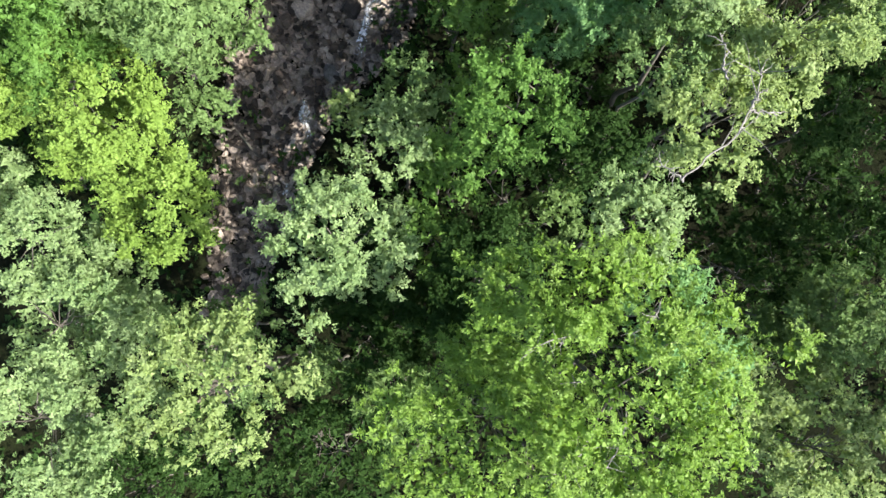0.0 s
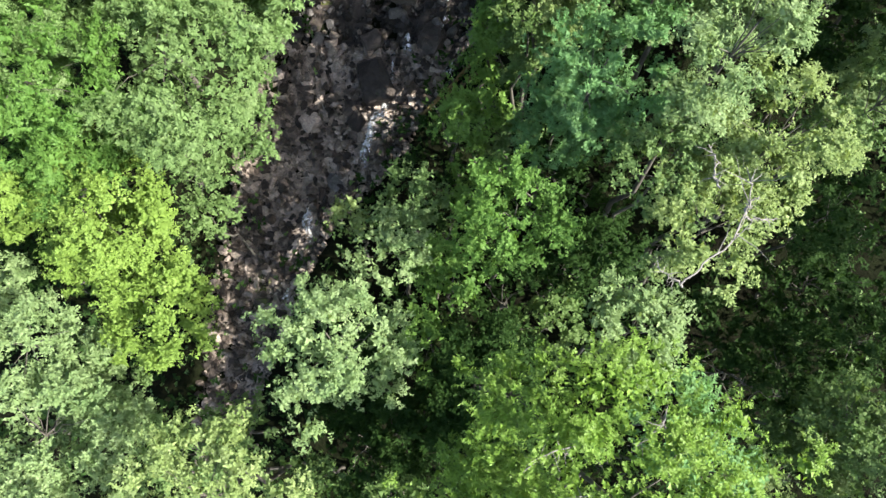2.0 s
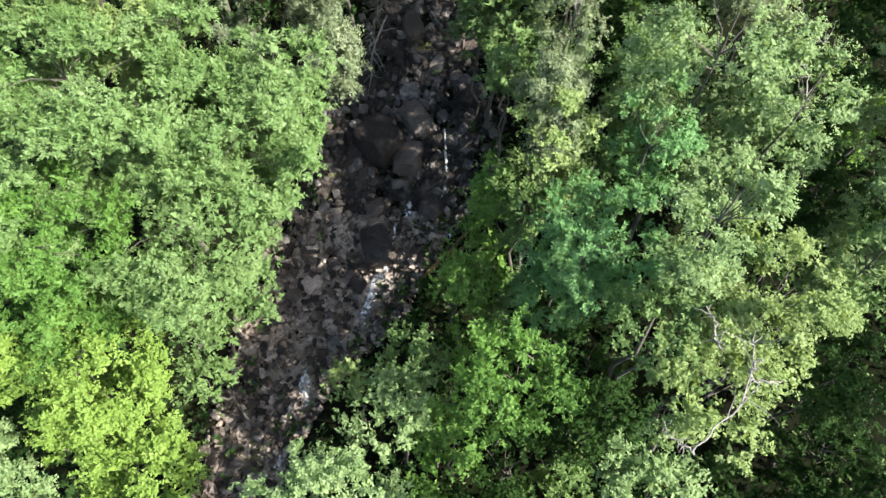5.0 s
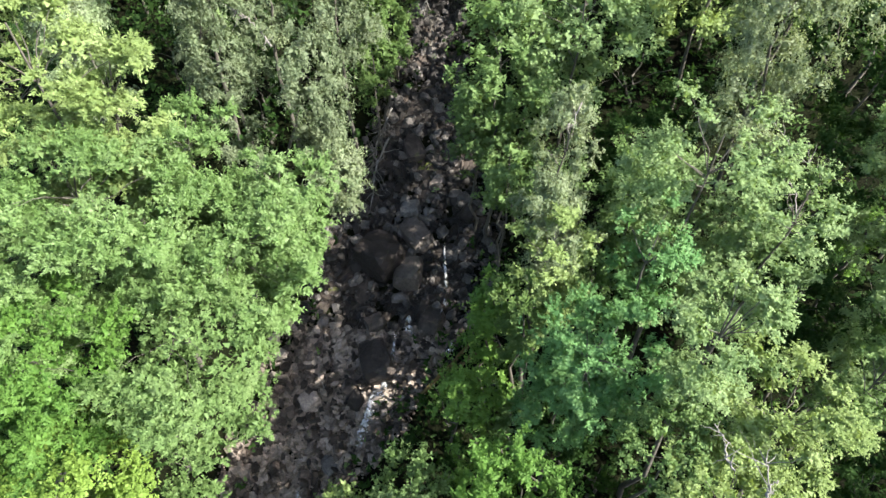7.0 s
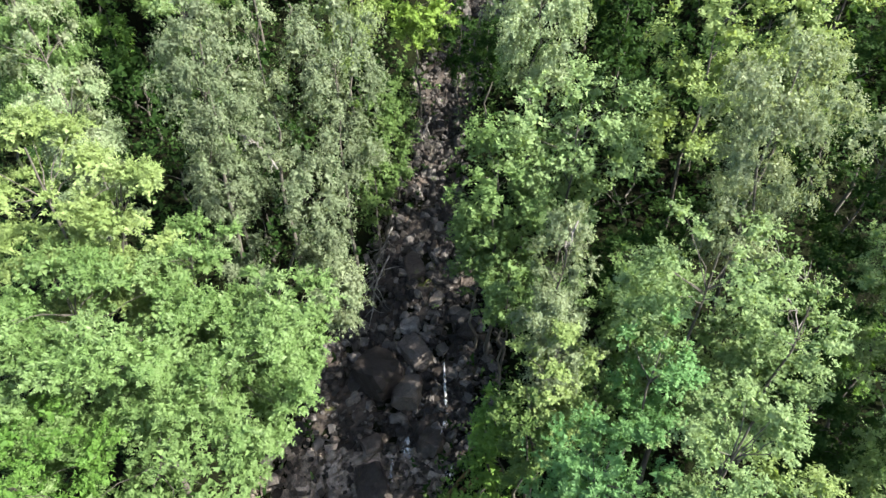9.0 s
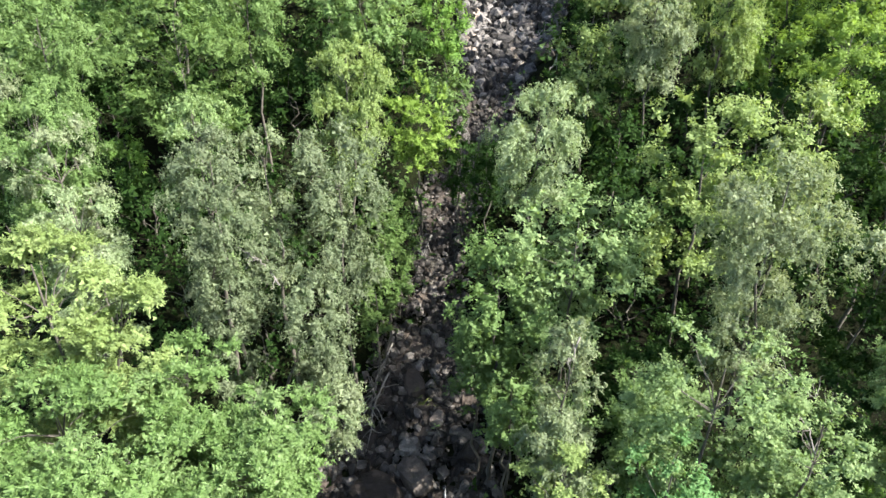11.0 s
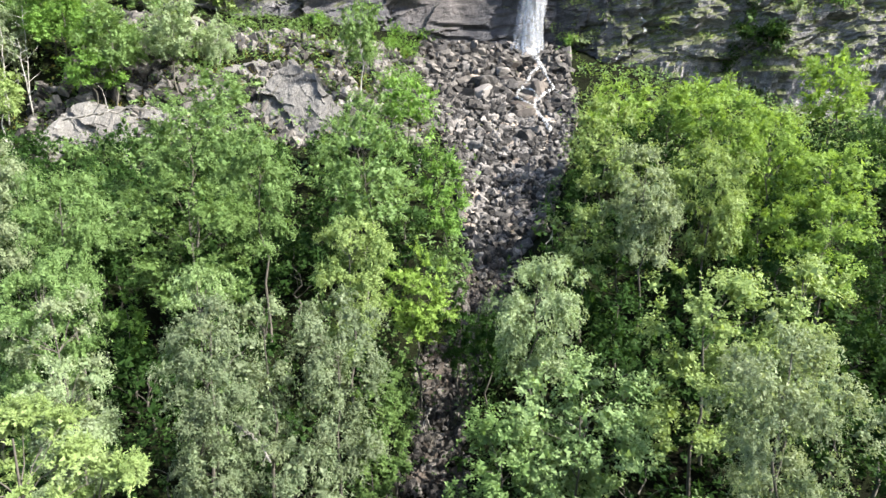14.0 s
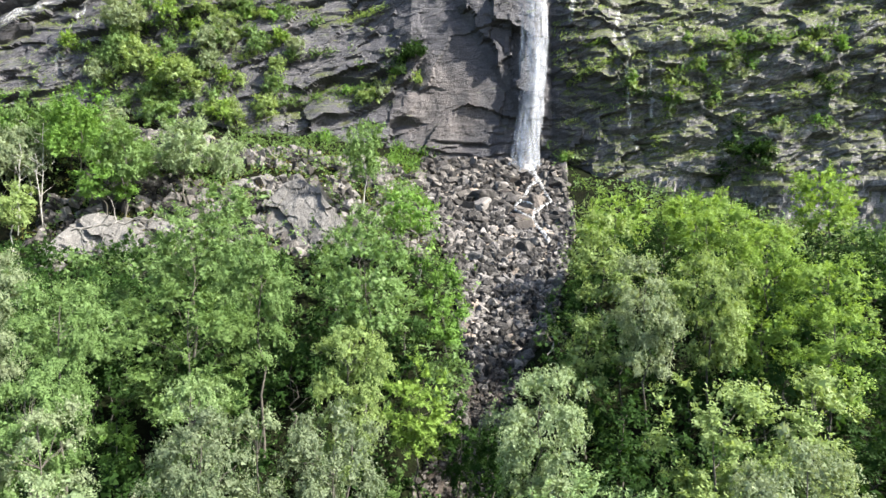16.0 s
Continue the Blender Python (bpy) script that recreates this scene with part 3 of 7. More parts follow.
tree("bright green broad-leaved tree in full summer leaf on the slope", 0.52, 8.93, 8.77, 1.02, 1.33, "broad", "vivid", 0.093, 458)
tree("bluish green feather-leaved tree in full summer leaf on the slope", 3.29, 8.10, 11.15, 1.52, 0.94, "pinnate", "teal", 0.085, 1552, drop=2.37)
tree("olive-green broad-leaved tree in full summer leaf on the slope", 7.02, 5.67, 14.23, 1.49, 1.20, "broad", "olive", 0.063, 3839, drop=3.51)
tree("mid-green broad-leaved tree in full summer leaf on the slope", 4.88, 5.53, 13.12, 1.29, 0.77, "broad", "grass", 0.068, 1075)
tree("olive-green broad-leaved tree in full summer leaf on the slope", 5.75, 4.16, 13.36, 1.54, 0.93, "broad", "olive", 0.065, 1567)
tree("grey-green broad-leaved tree in full summer leaf on the slope", 4.22, 2.03, 12.46, 1.38, 0.83, "broad", "alder", 0.067, 1185)
tree("bluish green broad-leaved tree in full summer leaf on the slope", 5.89, 0.16, 8.94, 1.55, 0.93, "broad", "teal", 0.082, 994)
tree("mid-green broad-leaved tree in full summer leaf on the slope", 1.64, 0.60, 12.30, 1.22, 0.80, "broad", "fresh", 0.074, 994)
tree("fresh green feather-leaved tree in full summer leaf on the slope", 3.44, -1.44, 14.34, 2.58, 1.55, "pinnate", "fresh", 0.059, 4873)
tree("fresh green feather-leaved tree in full summer leaf on the slope", 1.00, -2.32, 12.74, 2.32, 1.39, "pinnate", "fresh", 0.067, 3007)
tree("mid-green broad-leaved tree in full summer leaf on the slope", -1.30, -2.25, 7.67, 1.08, 0.67, "broad", "moss", 0.086, 473)
tree("dark green broad-leaved tree in full summer leaf on the slope", 10.88, -0.29, 7.97, 1.50, 1.96, "broad", "moss", 0.094, 1382, drop=1.88)
tree("dark green broad-leaved bush in full summer leaf on the slope", 11.49, 4.34, 6.58, 1.86, 1.11, "broad", "shade_toned", 0.107, 944, drop=0.96, category="bush")
tree("dark green broad-leaved tree in full summer leaf on the slope", 11.97, 2.23, 7.83, 1.27, 0.76, "broad", "shade_toned", 0.098, 800, drop=1.75)
tree("olive-green broad-leaved tree in full summer leaf on the slope", 10.00, -3.55, 8.99, 1.67, 1.00, "broad", "olive", 0.082, 2233, drop=2.68)
tree("mid-green broad-leaved tree in full summer leaf on the slope", -3.84, -1.66, 5.90, 0.90, 0.90, "broad", "moss", 0.096, 309)
tree("dark green broad-leaved tree in full summer leaf on the slope", -3.33, -4.34, 5.18, 2.05, 1.23, "broad", "shade_toned", 0.109, 1015)
tree("dark green broad-leaved bush in full summer leaf on the slope", -0.26, 0.38, 4.38, 1.32, 3.02, "broad", "shade_toned", 0.113, 599, category="bush")
tree("mid-green feather-leaved tree rooted on the stream bank", -6.09, 7.92, 13.44, 2.23, 1.34, "pinnate", "grass", 0.077, 4048, drop=3.56, lean=(-4.39, 3.50))
tree("fresh green feather-leaved tree rooted on the stream bank", -8.13, 10.37, 15.98, 2.45, 1.47, "pinnate", "ash", 0.075, 8659, drop=4.30, lean=(-4.88, 2.59))
tree("fresh green feather-leaved tree rooted on the stream bank", -4.76, 10.04, 14.19, 1.57, 1.81, "pinnate", "ash", 0.081, 3410, drop=2.58, lean=(-3.43, 3.50))
# darker hue chosen here in place of shade on the crown
tree("mid-green feather-leaved tree rooted on the stream bank", -8.96, 7.20, 13.42, 1.66, 1.66, "pinnate", "fern", 0.074, 2971, drop=3.41, lean=(-5.00, 3.50))
tree("fresh green feather-leaved tree rooted on the stream bank", -3.98, 11.44, 15.18, 1.16, 0.80, "pinnate", "ash", 0.081, 2064, drop=2.84, lean=(-2.87, 3.50))
tree("olive-green feather-leaved tree rooted on the stream bank", -9.09, 12.10, 18.61, 1.75, 1.05, "pinnate", "olive", 0.074, 6127, drop=4.84)
tree("olive-green feather-leaved tree rooted on the stream bank", -7.52, 12.45, 17.45, 1.35, 1.02, "pinnate", "olive", 0.079, 3811, drop=4.72, lean=(-4.51, 3.11))
tree("fresh green feather-leaved tree rooted on the stream bank", -6.14, 12.06, 16.03, 1.22, 0.92, "pinnate", "ash", 0.081, 3049, drop=4.56, lean=(-3.68, 3.02))
tree("fresh green feather-leaved tree rooted on the stream bank", -4.45, 11.15, 14.58, 1.29, 0.78, "pinnate", "ash", 0.082, 2244, drop=2.71, lean=(-3.20, 3.50))
tree("bluish green feather-leaved tree in full summer leaf on the slope", 3.69, 7.86, 13.06, 1.51, 1.51, "pinnate", "teal", 0.078, 2184, drop=2.96)
tree("grey-green broad-leaved tree in full summer leaf on the slope", 5.76, 7.08, 15.61, 1.55, 0.93, "broad", "alder", 0.062, 4236, drop=3.88)
tree("olive-green broad-leaved tree in full summer leaf on the slope", 2.81, 10.51, 13.87, 1.12, 0.98, "broad", "olive", 0.080, 1496, drop=3.09)
tree("bright green broad-leaved tree in full summer leaf on the slope", 1.42, 10.95, 11.09, 0.57, 1.22, "broad", "vivid", 0.091, 414, drop=2.10)
tree("bluish green broad-leaved tree in full summer leaf on the slope", 5.16, 10.05, 14.40, 1.07, 0.64, "broad", "teal", 0.076, 1505, drop=3.30)
tree("grey-green broad-leaved tree in full summer leaf on the slope", 6.56, 11.55, 16.00, 2.17, 1.30, "broad", "alder", 0.075, 5496, drop=5.29)
tree("pale green birch in full summer leaf on the slope", 3.44, 13.49, 15.09, 0.99, 1.68, "hang", "birch", 0.067, 3512, drop=4.64, pale=True)
tree("bright green broad-leaved bush in full summer leaf on the slope", 13.11, 13.84, 10.86, 1.43, 0.86, "broad", "vivid", 0.116, 641, drop=2.15, category="bush")
tree("dark green broad-leaved bush in full summer leaf on the slope", 12.63, 9.96, 9.59, 1.03, 1.82, "broad", "shade_toned", 0.102, 581, drop=1.29, category="bush")
tree("grey-green broad-leaved tree rooted on the stream bank", 4.52, 18.85, 15.90, 2.69, 2.16, "broad", "alder", 0.119, 2499, drop=3.72)
tree("mid-green broad-leaved tree rooted on the stream bank", 1.80, 17.61, 14.37, 1.60, 2.52, "broad", "grass", 0.119, 1321, drop=3.57)
tree("mid-green broad-leaved bush rooted on the stream bank", 2.33, 16.93, 11.23, 1.05, 1.87, "broad", "grass", 0.126, 372, drop=1.29, category="bush")
tree("mid-green broad-leaved tree rooted on the stream bank", 1.37, 18.35, 11.64, 1.09, 2.38, "broad", "grass", 0.131, 557, drop=2.39)
tree("pale green birch in full summer leaf on the slope", 9.38, 15.88, 18.51, 2.19, 2.19, "hang", "birch", 0.077, 7536, drop=5.36, pale=True)
# weaker light on these left-bank birches is put into their leaf colour
tree("pale green birch rooted on the stream bank", -4.17, 17.13, 14.02, 1.30, 2.98, "hang", "dim_birch", 0.093, 2523, drop=3.79, lean=(-2.50, 3.50), pale=True)
tree("pale green birch rooted on the stream bank", -6.81, 16.66, 15.82, 0.98, 2.18, "hang", "dim_birch", 0.087, 2057, drop=4.53, lean=(-4.09, 3.50), pale=True)
tree("mid-green broad-leaved tree rooted on the stream bank", -2.41, 23.03, 13.27, 1.21, 2.44, "broad", "moss", 0.100, 1291, drop=2.36)
tree("pale green birch rooted on the stream bank", -3.75, 21.37, 17.09, 1.98, 2.08, "hang", "dim_birch", 0.100, 3513, drop=4.39, pale=True)
tree("grey-green birch rooted on the stream bank", -6.98, 17.95, 18.51, 1.88, 1.80, "hang", "dim_birch", 0.084, 5041, drop=5.50, pale=True)
tree("pale green birch in full summer leaf on the slope", -11.97, 18.33, 19.21, 1.44, 1.04, "hang", "birch", 0.083, 3467, drop=5.74, pale=True)
tree("grey-green birch in full summer leaf on the slope", -11.14, 17.28, 17.93, 1.37, 0.82, "hang", "grey", 0.083, 3013, drop=5.29, pale=True)
tree("olive-green broad-leaved tree in full summer leaf on the slope", 8.91, 20.29, 19.15, 2.50, 1.50, "broad", "olive", 0.121, 2303, drop=4.93)
tree("olive-green broad-leaved tree in full summer leaf on the slope", 12.61, 21.26, 19.45, 1.90, 1.14, "broad", "olive", 0.125, 1479, drop=5.13)
tree("grey-green birch rooted on the stream bank", 3.88, 24.83, 17.73, 2.07, 2.36, "hang", "grey", 0.100, 3704, drop=3.27, pale=True)
# these two birches carry the shade of a gap in their leaf colour
tree("dark green birch rooted on the stream bank", 2.08, 27.97, 15.42, 1.05, 1.18, "hang", "shade_toned", 0.116, 648, drop=2.15, pale=True, category="bush")
tree("dark green birch rooted on the stream bank", 0.88, 29.80, 15.03, 0.94, 1.40, "hang", "shade_toned", 0.122, 534, drop=2.11, pale=True, category="bush")
tree("mid-green broad-leaved bush rooted on the stream bank", 0.35, 34.25, 16.76, 1.32, 1.67, "broad", "grass", 0.136, 563, drop=1.99, category="bush")
tree("yellow-green feather-leaved tree rooted on the stream bank", -1.10, 30.11, 16.57, 1.76, 2.37, "pinnate", "lime", 0.148, 866, drop=2.53)
tree("olive-green birch rooted on the stream bank", -3.91, 26.24, 19.90, 1.87, 1.65, "hang", "olive", 0.103, 3296, drop=4.49, pale=True)
tree("fresh green feather-leaved tree in full summer leaf on the slope", -4.37, 35.14, 22.78, 3.04, 2.37, "pinnate", "ash", 0.159, 1736, drop=3.59)
tree("bright green broad-leaved tree rooted on the stream bank", 0.03, 37.83, 20.27, 1.60, 3.68, "broad", "vivid", 0.144, 1019, drop=2.02)
tree("mid-green feather-leaved tree in full summer leaf on the slope", -11.46, 28.30, 20.96, 3.07, 1.84, "pinnate", "moss", 0.133, 2605, drop=4.24)
tree("mid-green feather-leaved tree in full summer leaf on the slope", -14.84, 37.45, 23.80, 3.06, 2.50, "pinnate", "grass", 0.168, 1590, drop=3.57)
tree("mid-green birch in full summer leaf on the slope", -9.37, 32.25, 22.50, 1.95, 2.69, "hang", "grass", 0.121, 2810, drop=4.25, pale=True)
tree("mid-green birch in full summer leaf on the slope", -15.61, 25.60, 21.44, 1.79, 1.79, "hang", "grass", 0.098, 3684, drop=5.00, pale=True)
tree("mid-green birch in full summer leaf on the slope", -13.05, 19.45, 19.62, 1.75, 1.58, "hang", "grass", 0.092, 3737, drop=5.57, pale=True)
tree("grey-green birch in full summer leaf on the slope", -8.20, 20.25, 19.76, 0.99, 1.16, "hang", "alder", 0.096, 1744, drop=5.80, pale=True)
tree("bright green broad-leaved bush in full summer leaf on the slope", -14.75, 28.06, 15.96, 0.93, 1.18, "broad", "vivid", 0.114, 487, drop=2.16, category="bush")
tree("pale green birch rooted on the stream bank", -6.10, 20.55, 18.85, 0.76, 0.67, "hang", "birch", 0.098, 1088, drop=5.43, pale=True)
tree("pale green birch in full summer leaf on the slope", 10.14, 31.45, 21.51, 1.81, 2.66, "hang", "birch", 0.120, 2458, drop=3.76, pale=True)
tree("olive-green birch in full summer leaf on the slope", 13.74, 32.31, 21.94, 1.97, 2.47, "hang", "olive", 0.122, 2569, drop=3.78, pale=True)
tree("olive-green broad-leaved tree in full summer leaf on the slope", 10.22, 40.19, 22.98, 2.40, 3.01, "broad", "olive", 0.148, 1555, drop=2.54)
tree("olive-green broad-leaved tree in full summer leaf on the slope", 7.65, 33.09, 18.92, 1.56, 2.10, "broad", "olive", 0.129, 1019, drop=2.37)
tree("yellow-green broad-leaved tree in full summer leaf on the slope", 19.04, 37.06, 22.91, 2.08, 2.22, "broad", "lime", 0.137, 1519, drop=3.29)
tree("yellow-green feather-leaved tree in full summer leaf on the slope", 21.16, 34.46, 22.26, 2.35, 1.56, "pinnate", "lime", 0.157, 1123, drop=3.39)
tree("yellow-green broad-leaved tree in full summer leaf on the slope", 18.47, 29.57, 20.21, 2.08, 1.60, "broad", "lime", 0.114, 2053, drop=3.43)
tree("yellow-green broad-leaved tree in full summer leaf on the slope", 17.86, 42.67, 24.88, 3.13, 1.88, "broad", "lime", 0.155, 1953, drop=3.16)
tree("yellow-green broad-leaved tree in full summer leaf on the slope", 16.61, 32.70, 19.59, 1.79, 1.79, "broad", "lime", 0.126, 1212, drop=2.40)
tree("mid-green feather-leaved tree in full summer leaf on the slope", -19.51, 34.51, 19.86, 3.75, 2.25, "pinnate", "grass", 0.162, 1831, drop=1.92)
tree("bright green broad-leaved tree in full summer leaf on the slope", -33.26, 58.29, 32.77, 3.37, 4.28, "broad", "vivid", 0.189, 1881, drop=1.57)
tree("pale green birch in full summer leaf on the slope", -37.76, 56.45, 31.31, 2.61, 3.49, "hang", "birch", 0.184, 1754, drop=1.86, pale=True)
tree("mid-green broad-leaved tree in full summer leaf on the slope", -28.19, 56.32, 30.80, 2.61, 2.83, "broad", "grass", 0.183, 1269, drop=2.02)
tree("grey-green broad-leaved tree in full summer leaf on the slope", -23.77, 58.39, 32.01, 2.70, 2.93, "broad", "grey", 0.190, 1244, drop=1.98)
tree("mid-green birch in full summer leaf on the slope", -7.25, 58.80, 32.05, 1.90, 3.19, "hang", "grass", 0.226, 674, drop=2.59, pale=True)
tree("bright green broad-leaved bush in full summer leaf on the slope", -2.73, 51.93, 25.83, 2.42, 2.22, "broad", "vivid", 0.199, 599, drop=1.67, category="bush")
tree("mid-green broad-leaved bush in full summer leaf on the slope", -6.36, 49.47, 24.95, 1.73, 2.31, "broad", "grass", 0.190, 440, drop=1.78, category="bush")
tree("yellow-green feather-leaved tree in full summer leaf on the slope", 13.25, 48.50, 25.40, 2.64, 2.26, "pinnate", "lime", 0.227, 573, drop=2.14)
tree("yellow-green feather-leaved tree in full summer leaf on the slope", 20.00, 50.27, 25.83, 2.93, 2.15, "pinnate", "lime", 0.235, 602, drop=2.11)
tree("yellow-green feather-leaved tree in full summer leaf on the slope", 30.14, 50.05, 27.17, 2.91, 2.91, "pinnate", "lime", 0.234, 703, drop=2.47)
tree("yellow-green broad-leaved tree in full summer leaf on the slope", 22.67, 44.00, 23.89, 2.05, 1.54, "broad", "lime", 0.169, 772, drop=2.41)
tree("mid-green broad-leaved tree in full summer leaf on the slope", -16.91, 49.40, 26.27, 2.68, 1.92, "broad", "grass", 0.189, 906, drop=2.21)
# as above the bank, shade on this crown is put into its hue
tree("mid-green feather-leaved tree rooted on the stream bank", -10.36, 6.30, 13.19, 1.40, 1.40, "pinnate", "fern", 0.072, 2382, drop=3.32, lean=(-5.00, 3.50))
tree("grey-green broad-leaved tree in full summer leaf on the slope", -12.40, 3.41, 10.11, 1.39, 0.83, "broad", "alder", 0.081, 1775, drop=2.74, lean=(-5.00, 2.32))
tree("yellow-green broad-leaved tree in full summer leaf on the slope", -11.95, 5.53, 11.01, 1.11, 1.11, "broad", "lime", 0.079, 2166, drop=2.72, lean=(-5.00, 3.50))
tree("fresh green feather-leaved tree rooted on the stream bank", -10.26, 8.07, 15.01, 1.37, 1.37, "pinnate", "ash", 0.071, 2499, drop=3.67, lean=(-5.00, 3.50))
tree("dark green broad-leaved tree in full summer leaf on the slope", 13.28, 16.38, 15.79, 1.34, 2.57, "broad", "shade_toned", 0.103, 1519, drop=3.87)
tree("dark green broad-leaved tree in full summer leaf on the slope", 16.71, 21.85, 18.18, 1.62, 2.20, "broad", "shade_toned", 0.124, 1241, drop=3.91)
tree("pale green birch in full summer leaf on the slope", -21.75, 30.07, 21.97, 2.30, 2.30, "hang", "birch", 0.114, 3682, drop=4.27, pale=True)
tree("fresh green feather-leaved tree rooted on the stream bank", -9.87, 9.36, 15.38, 1.25, 1.08, "pinnate", "ash", 0.069, 4133, drop=4.15, lean=(-5.00, 2.34))
tree("grey-green broad-leaved tree in full summer leaf on the slope", 11.86, 8.90, 14.33, 1.59, 1.59, "broad", "alder", 0.074, 3744, drop=4.56)
tree("grey-green broad-leaved tree in full summer leaf on the slope", 13.13, 12.75, 15.31, 1.66, 1.83, "broad", "alder", 0.081, 3252, drop=4.50)
tree("mid-green broad-leaved tree rooted on the stream bank", -10.31, 1.00, 6.90, 1.63, 0.98, "broad", "grass", 0.095, 838, lean=(-5.00, 0.68))
tree("mid-green broad-leaved bush rooted on the stream bank", -6.61, -0.21, 4.96, 1.14, 0.68, "broad", "grass", 0.118, 229, category="bush")
tree("dark green broad-leaved tree in full summer leaf on the slope", 10.42, -0.02, 9.16, 1.30, 1.73, "broad", "moss", 0.090, 1273, drop=2.29)
tree("bluish green broad-leaved tree in full summer leaf on the slope", 6.37, -1.11, 10.50, 1.07, 0.64, "broad", "teal", 0.076, 596)
# shade of the gaps between tall crowns is put into the darkest leaves here
tree("dark green broad-leaved tree in full summer leaf on the slope", 4.48, 4.75, 8.47, 1.27, 1.77, "broad", "shade_toned", 0.097, 666)
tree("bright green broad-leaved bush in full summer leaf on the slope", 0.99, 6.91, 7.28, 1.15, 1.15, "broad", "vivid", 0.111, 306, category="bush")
tree("dark green broad-leaved bush in full summer leaf on the slope", 3.70, 4.68, 7.43, 1.19, 1.19, "broad", "shade_toned", 0.103, 432, category="bush")
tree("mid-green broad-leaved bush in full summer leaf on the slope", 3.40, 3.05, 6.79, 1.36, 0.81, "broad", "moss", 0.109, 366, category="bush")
tree("dark green broad-leaved bush in full summer leaf on the slope", 1.15, 2.39, 6.54, 1.21, 0.73, "broad", "shade_toned", 0.105, 371, category="bush")
tree("dark green broad-leaved bush in full summer leaf on the slope", 3.02, 7.53, 8.04, 1.19, 0.72, "broad", "shade_toned", 0.103, 372, category="bush")
tree("dark green broad-leaved bush in full summer leaf on the slope", 9.85, 2.48, 5.84, 1.41, 0.85, "broad", "shade_toned", 0.108, 477, category="bush")
tree("bright green broad-leaved tree in full summer leaf on the slope", -0.23, 4.58, 7.82, 0.80, 1.64, "broad", "vivid", 0.093, 333)
tree("mid-green broad-leaved bush in full summer leaf on the slope", 2.08, 8.94, 7.44, 0.94, 0.94, "broad", "grass", 0.113, 197, category="bush")
tree("mid-green broad-leaved bush in full summer leaf on the slope", 1.78, 11.21, 8.23, 1.13, 1.62, "broad", "vivid", 0.118, 404, drop=0.98, category="bush")
tree("mid-green broad-leaved tree in full summer leaf on the slope", 2.29, 10.30, 11.72, 0.95, 1.30, "broad", "moss", 0.087, 936, drop=2.39)
tree("bright green broad-leaved bush in full summer leaf on the slope", 1.20, 9.58, 7.44, 0.95, 1.56, "broad", "vivid", 0.114, 240, category="bush")
tree("mid-green broad-leaved tree in full summer leaf on the slope", 4.42, 11.29, 11.19, 1.16, 1.16, "broad", "grass", 0.092, 975, drop=2.05)
tree("mid-green broad-leaved tree rooted on the stream bank", 2.15, 15.14, 11.64, 0.97, 1.77, "broad", "grass", 0.117, 468, drop=1.64)
tree("mid-green broad-leaved tree in full summer leaf on the slope", 5.66, 13.23, 13.23, 1.28, 1.01, "broad", "grass", 0.090, 1204, drop=2.39)
tree("mid-green broad-leaved tree rooted on the stream bank", 2.88, 17.89, 12.27, 1.03, 1.53, "broad", "grass", 0.124, 516, drop=2.59)
tree("dark green broad-leaved tree in full summer leaf on the slope", 10.48, 5.44, 9.96, 1.31, 0.89, "broad", "shade_toned", 0.090, 1072, drop=2.07)
tree("bright green broad-leaved bush in full summer leaf on the slope", -0.44, 2.51, 5.59, 1.11, 2.56, "broad", "vivid", 0.116, 365, category="bush")
tree("mid-green broad-leaved tree rooted on the stream bank", -7.40, -0.83, 7.56, 1.13, 1.13, "broad", "grass", 0.090, 543)
tree("dark green broad-leaved tree rooted on the stream bank", -8.52, -4.94, 7.53, 1.80, 1.08, "broad", "shade_toned", 0.096, 973)
tree("mid-green broad-leaved tree rooted on the stream bank", -6.07, -1.56, 6.53, 1.19, 0.72, "broad", "grass", 0.096, 468)
tree("dark green broad-leaved tree rooted on the stream bank", -7.07, -4.42, 4.82, 1.76, 1.06, "broad", "shade_toned", 0.110, 751)
tree("dark green broad-leaved tree in full summer leaf on the slope", -1.50, -2.51, 5.63, 1.71, 1.03, "broad", "shade_toned", 0.107, 751)
tree("dark green broad-leaved bush in full summer leaf on the slope", 10.25, 1.69, 6.63, 1.35, 0.81, "broad", "shade_toned", 0.103, 479, category="bush")
tree("olive-green broad-leaved tree in full summer leaf on the slope", 8.15, -1.73, 8.45, 1.17, 0.70, "broad", "olive", 0.083, 571)
tree("pale green birch rooted on the stream bank", -3.53, 15.85, 11.41, 1.00, 1.81, "hang", "birch", 0.097, 1067, drop=1.96, lean=(-2.54, 3.50), pale=True)
tree("mid-green broad-leaved bush rooted on the stream bank", -2.74, 21.59, 11.74, 0.84, 1.93, "broad", "moss", 0.104, 536, drop=2.02, category="bush")
tree("mid-green broad-leaved bush rooted on the stream bank", -2.08, 25.21, 13.18, 0.97, 1.86, "broad", "moss", 0.106, 656, drop=2.01, category="bush")
tree("bright green broad-leaved bush in full summer leaf on the slope", -29.70, 55.73, 28.29, 2.59, 1.94, "broad", "vivid", 0.181, 848, drop=1.16, category="bush")
tree("mid-green birch in full summer leaf on the slope", -38.00, 58.47, 33.30, 2.25, 3.62, "hang", "grass", 0.190, 1382, drop=1.89, pale=True)
tree("bright green broad-leaved tree in full summer leaf on the slope", -40.25, 58.77, 34.11, 2.26, 2.26, "broad", "vivid", 0.190, 919, drop=2.21)
tree("olive-green birch in full summer leaf on the slope", -36.01, 52.86, 26.29, 2.05, 2.05, "hang", "olive", 0.204, 535, drop=1.24, pale=True, category="bush")
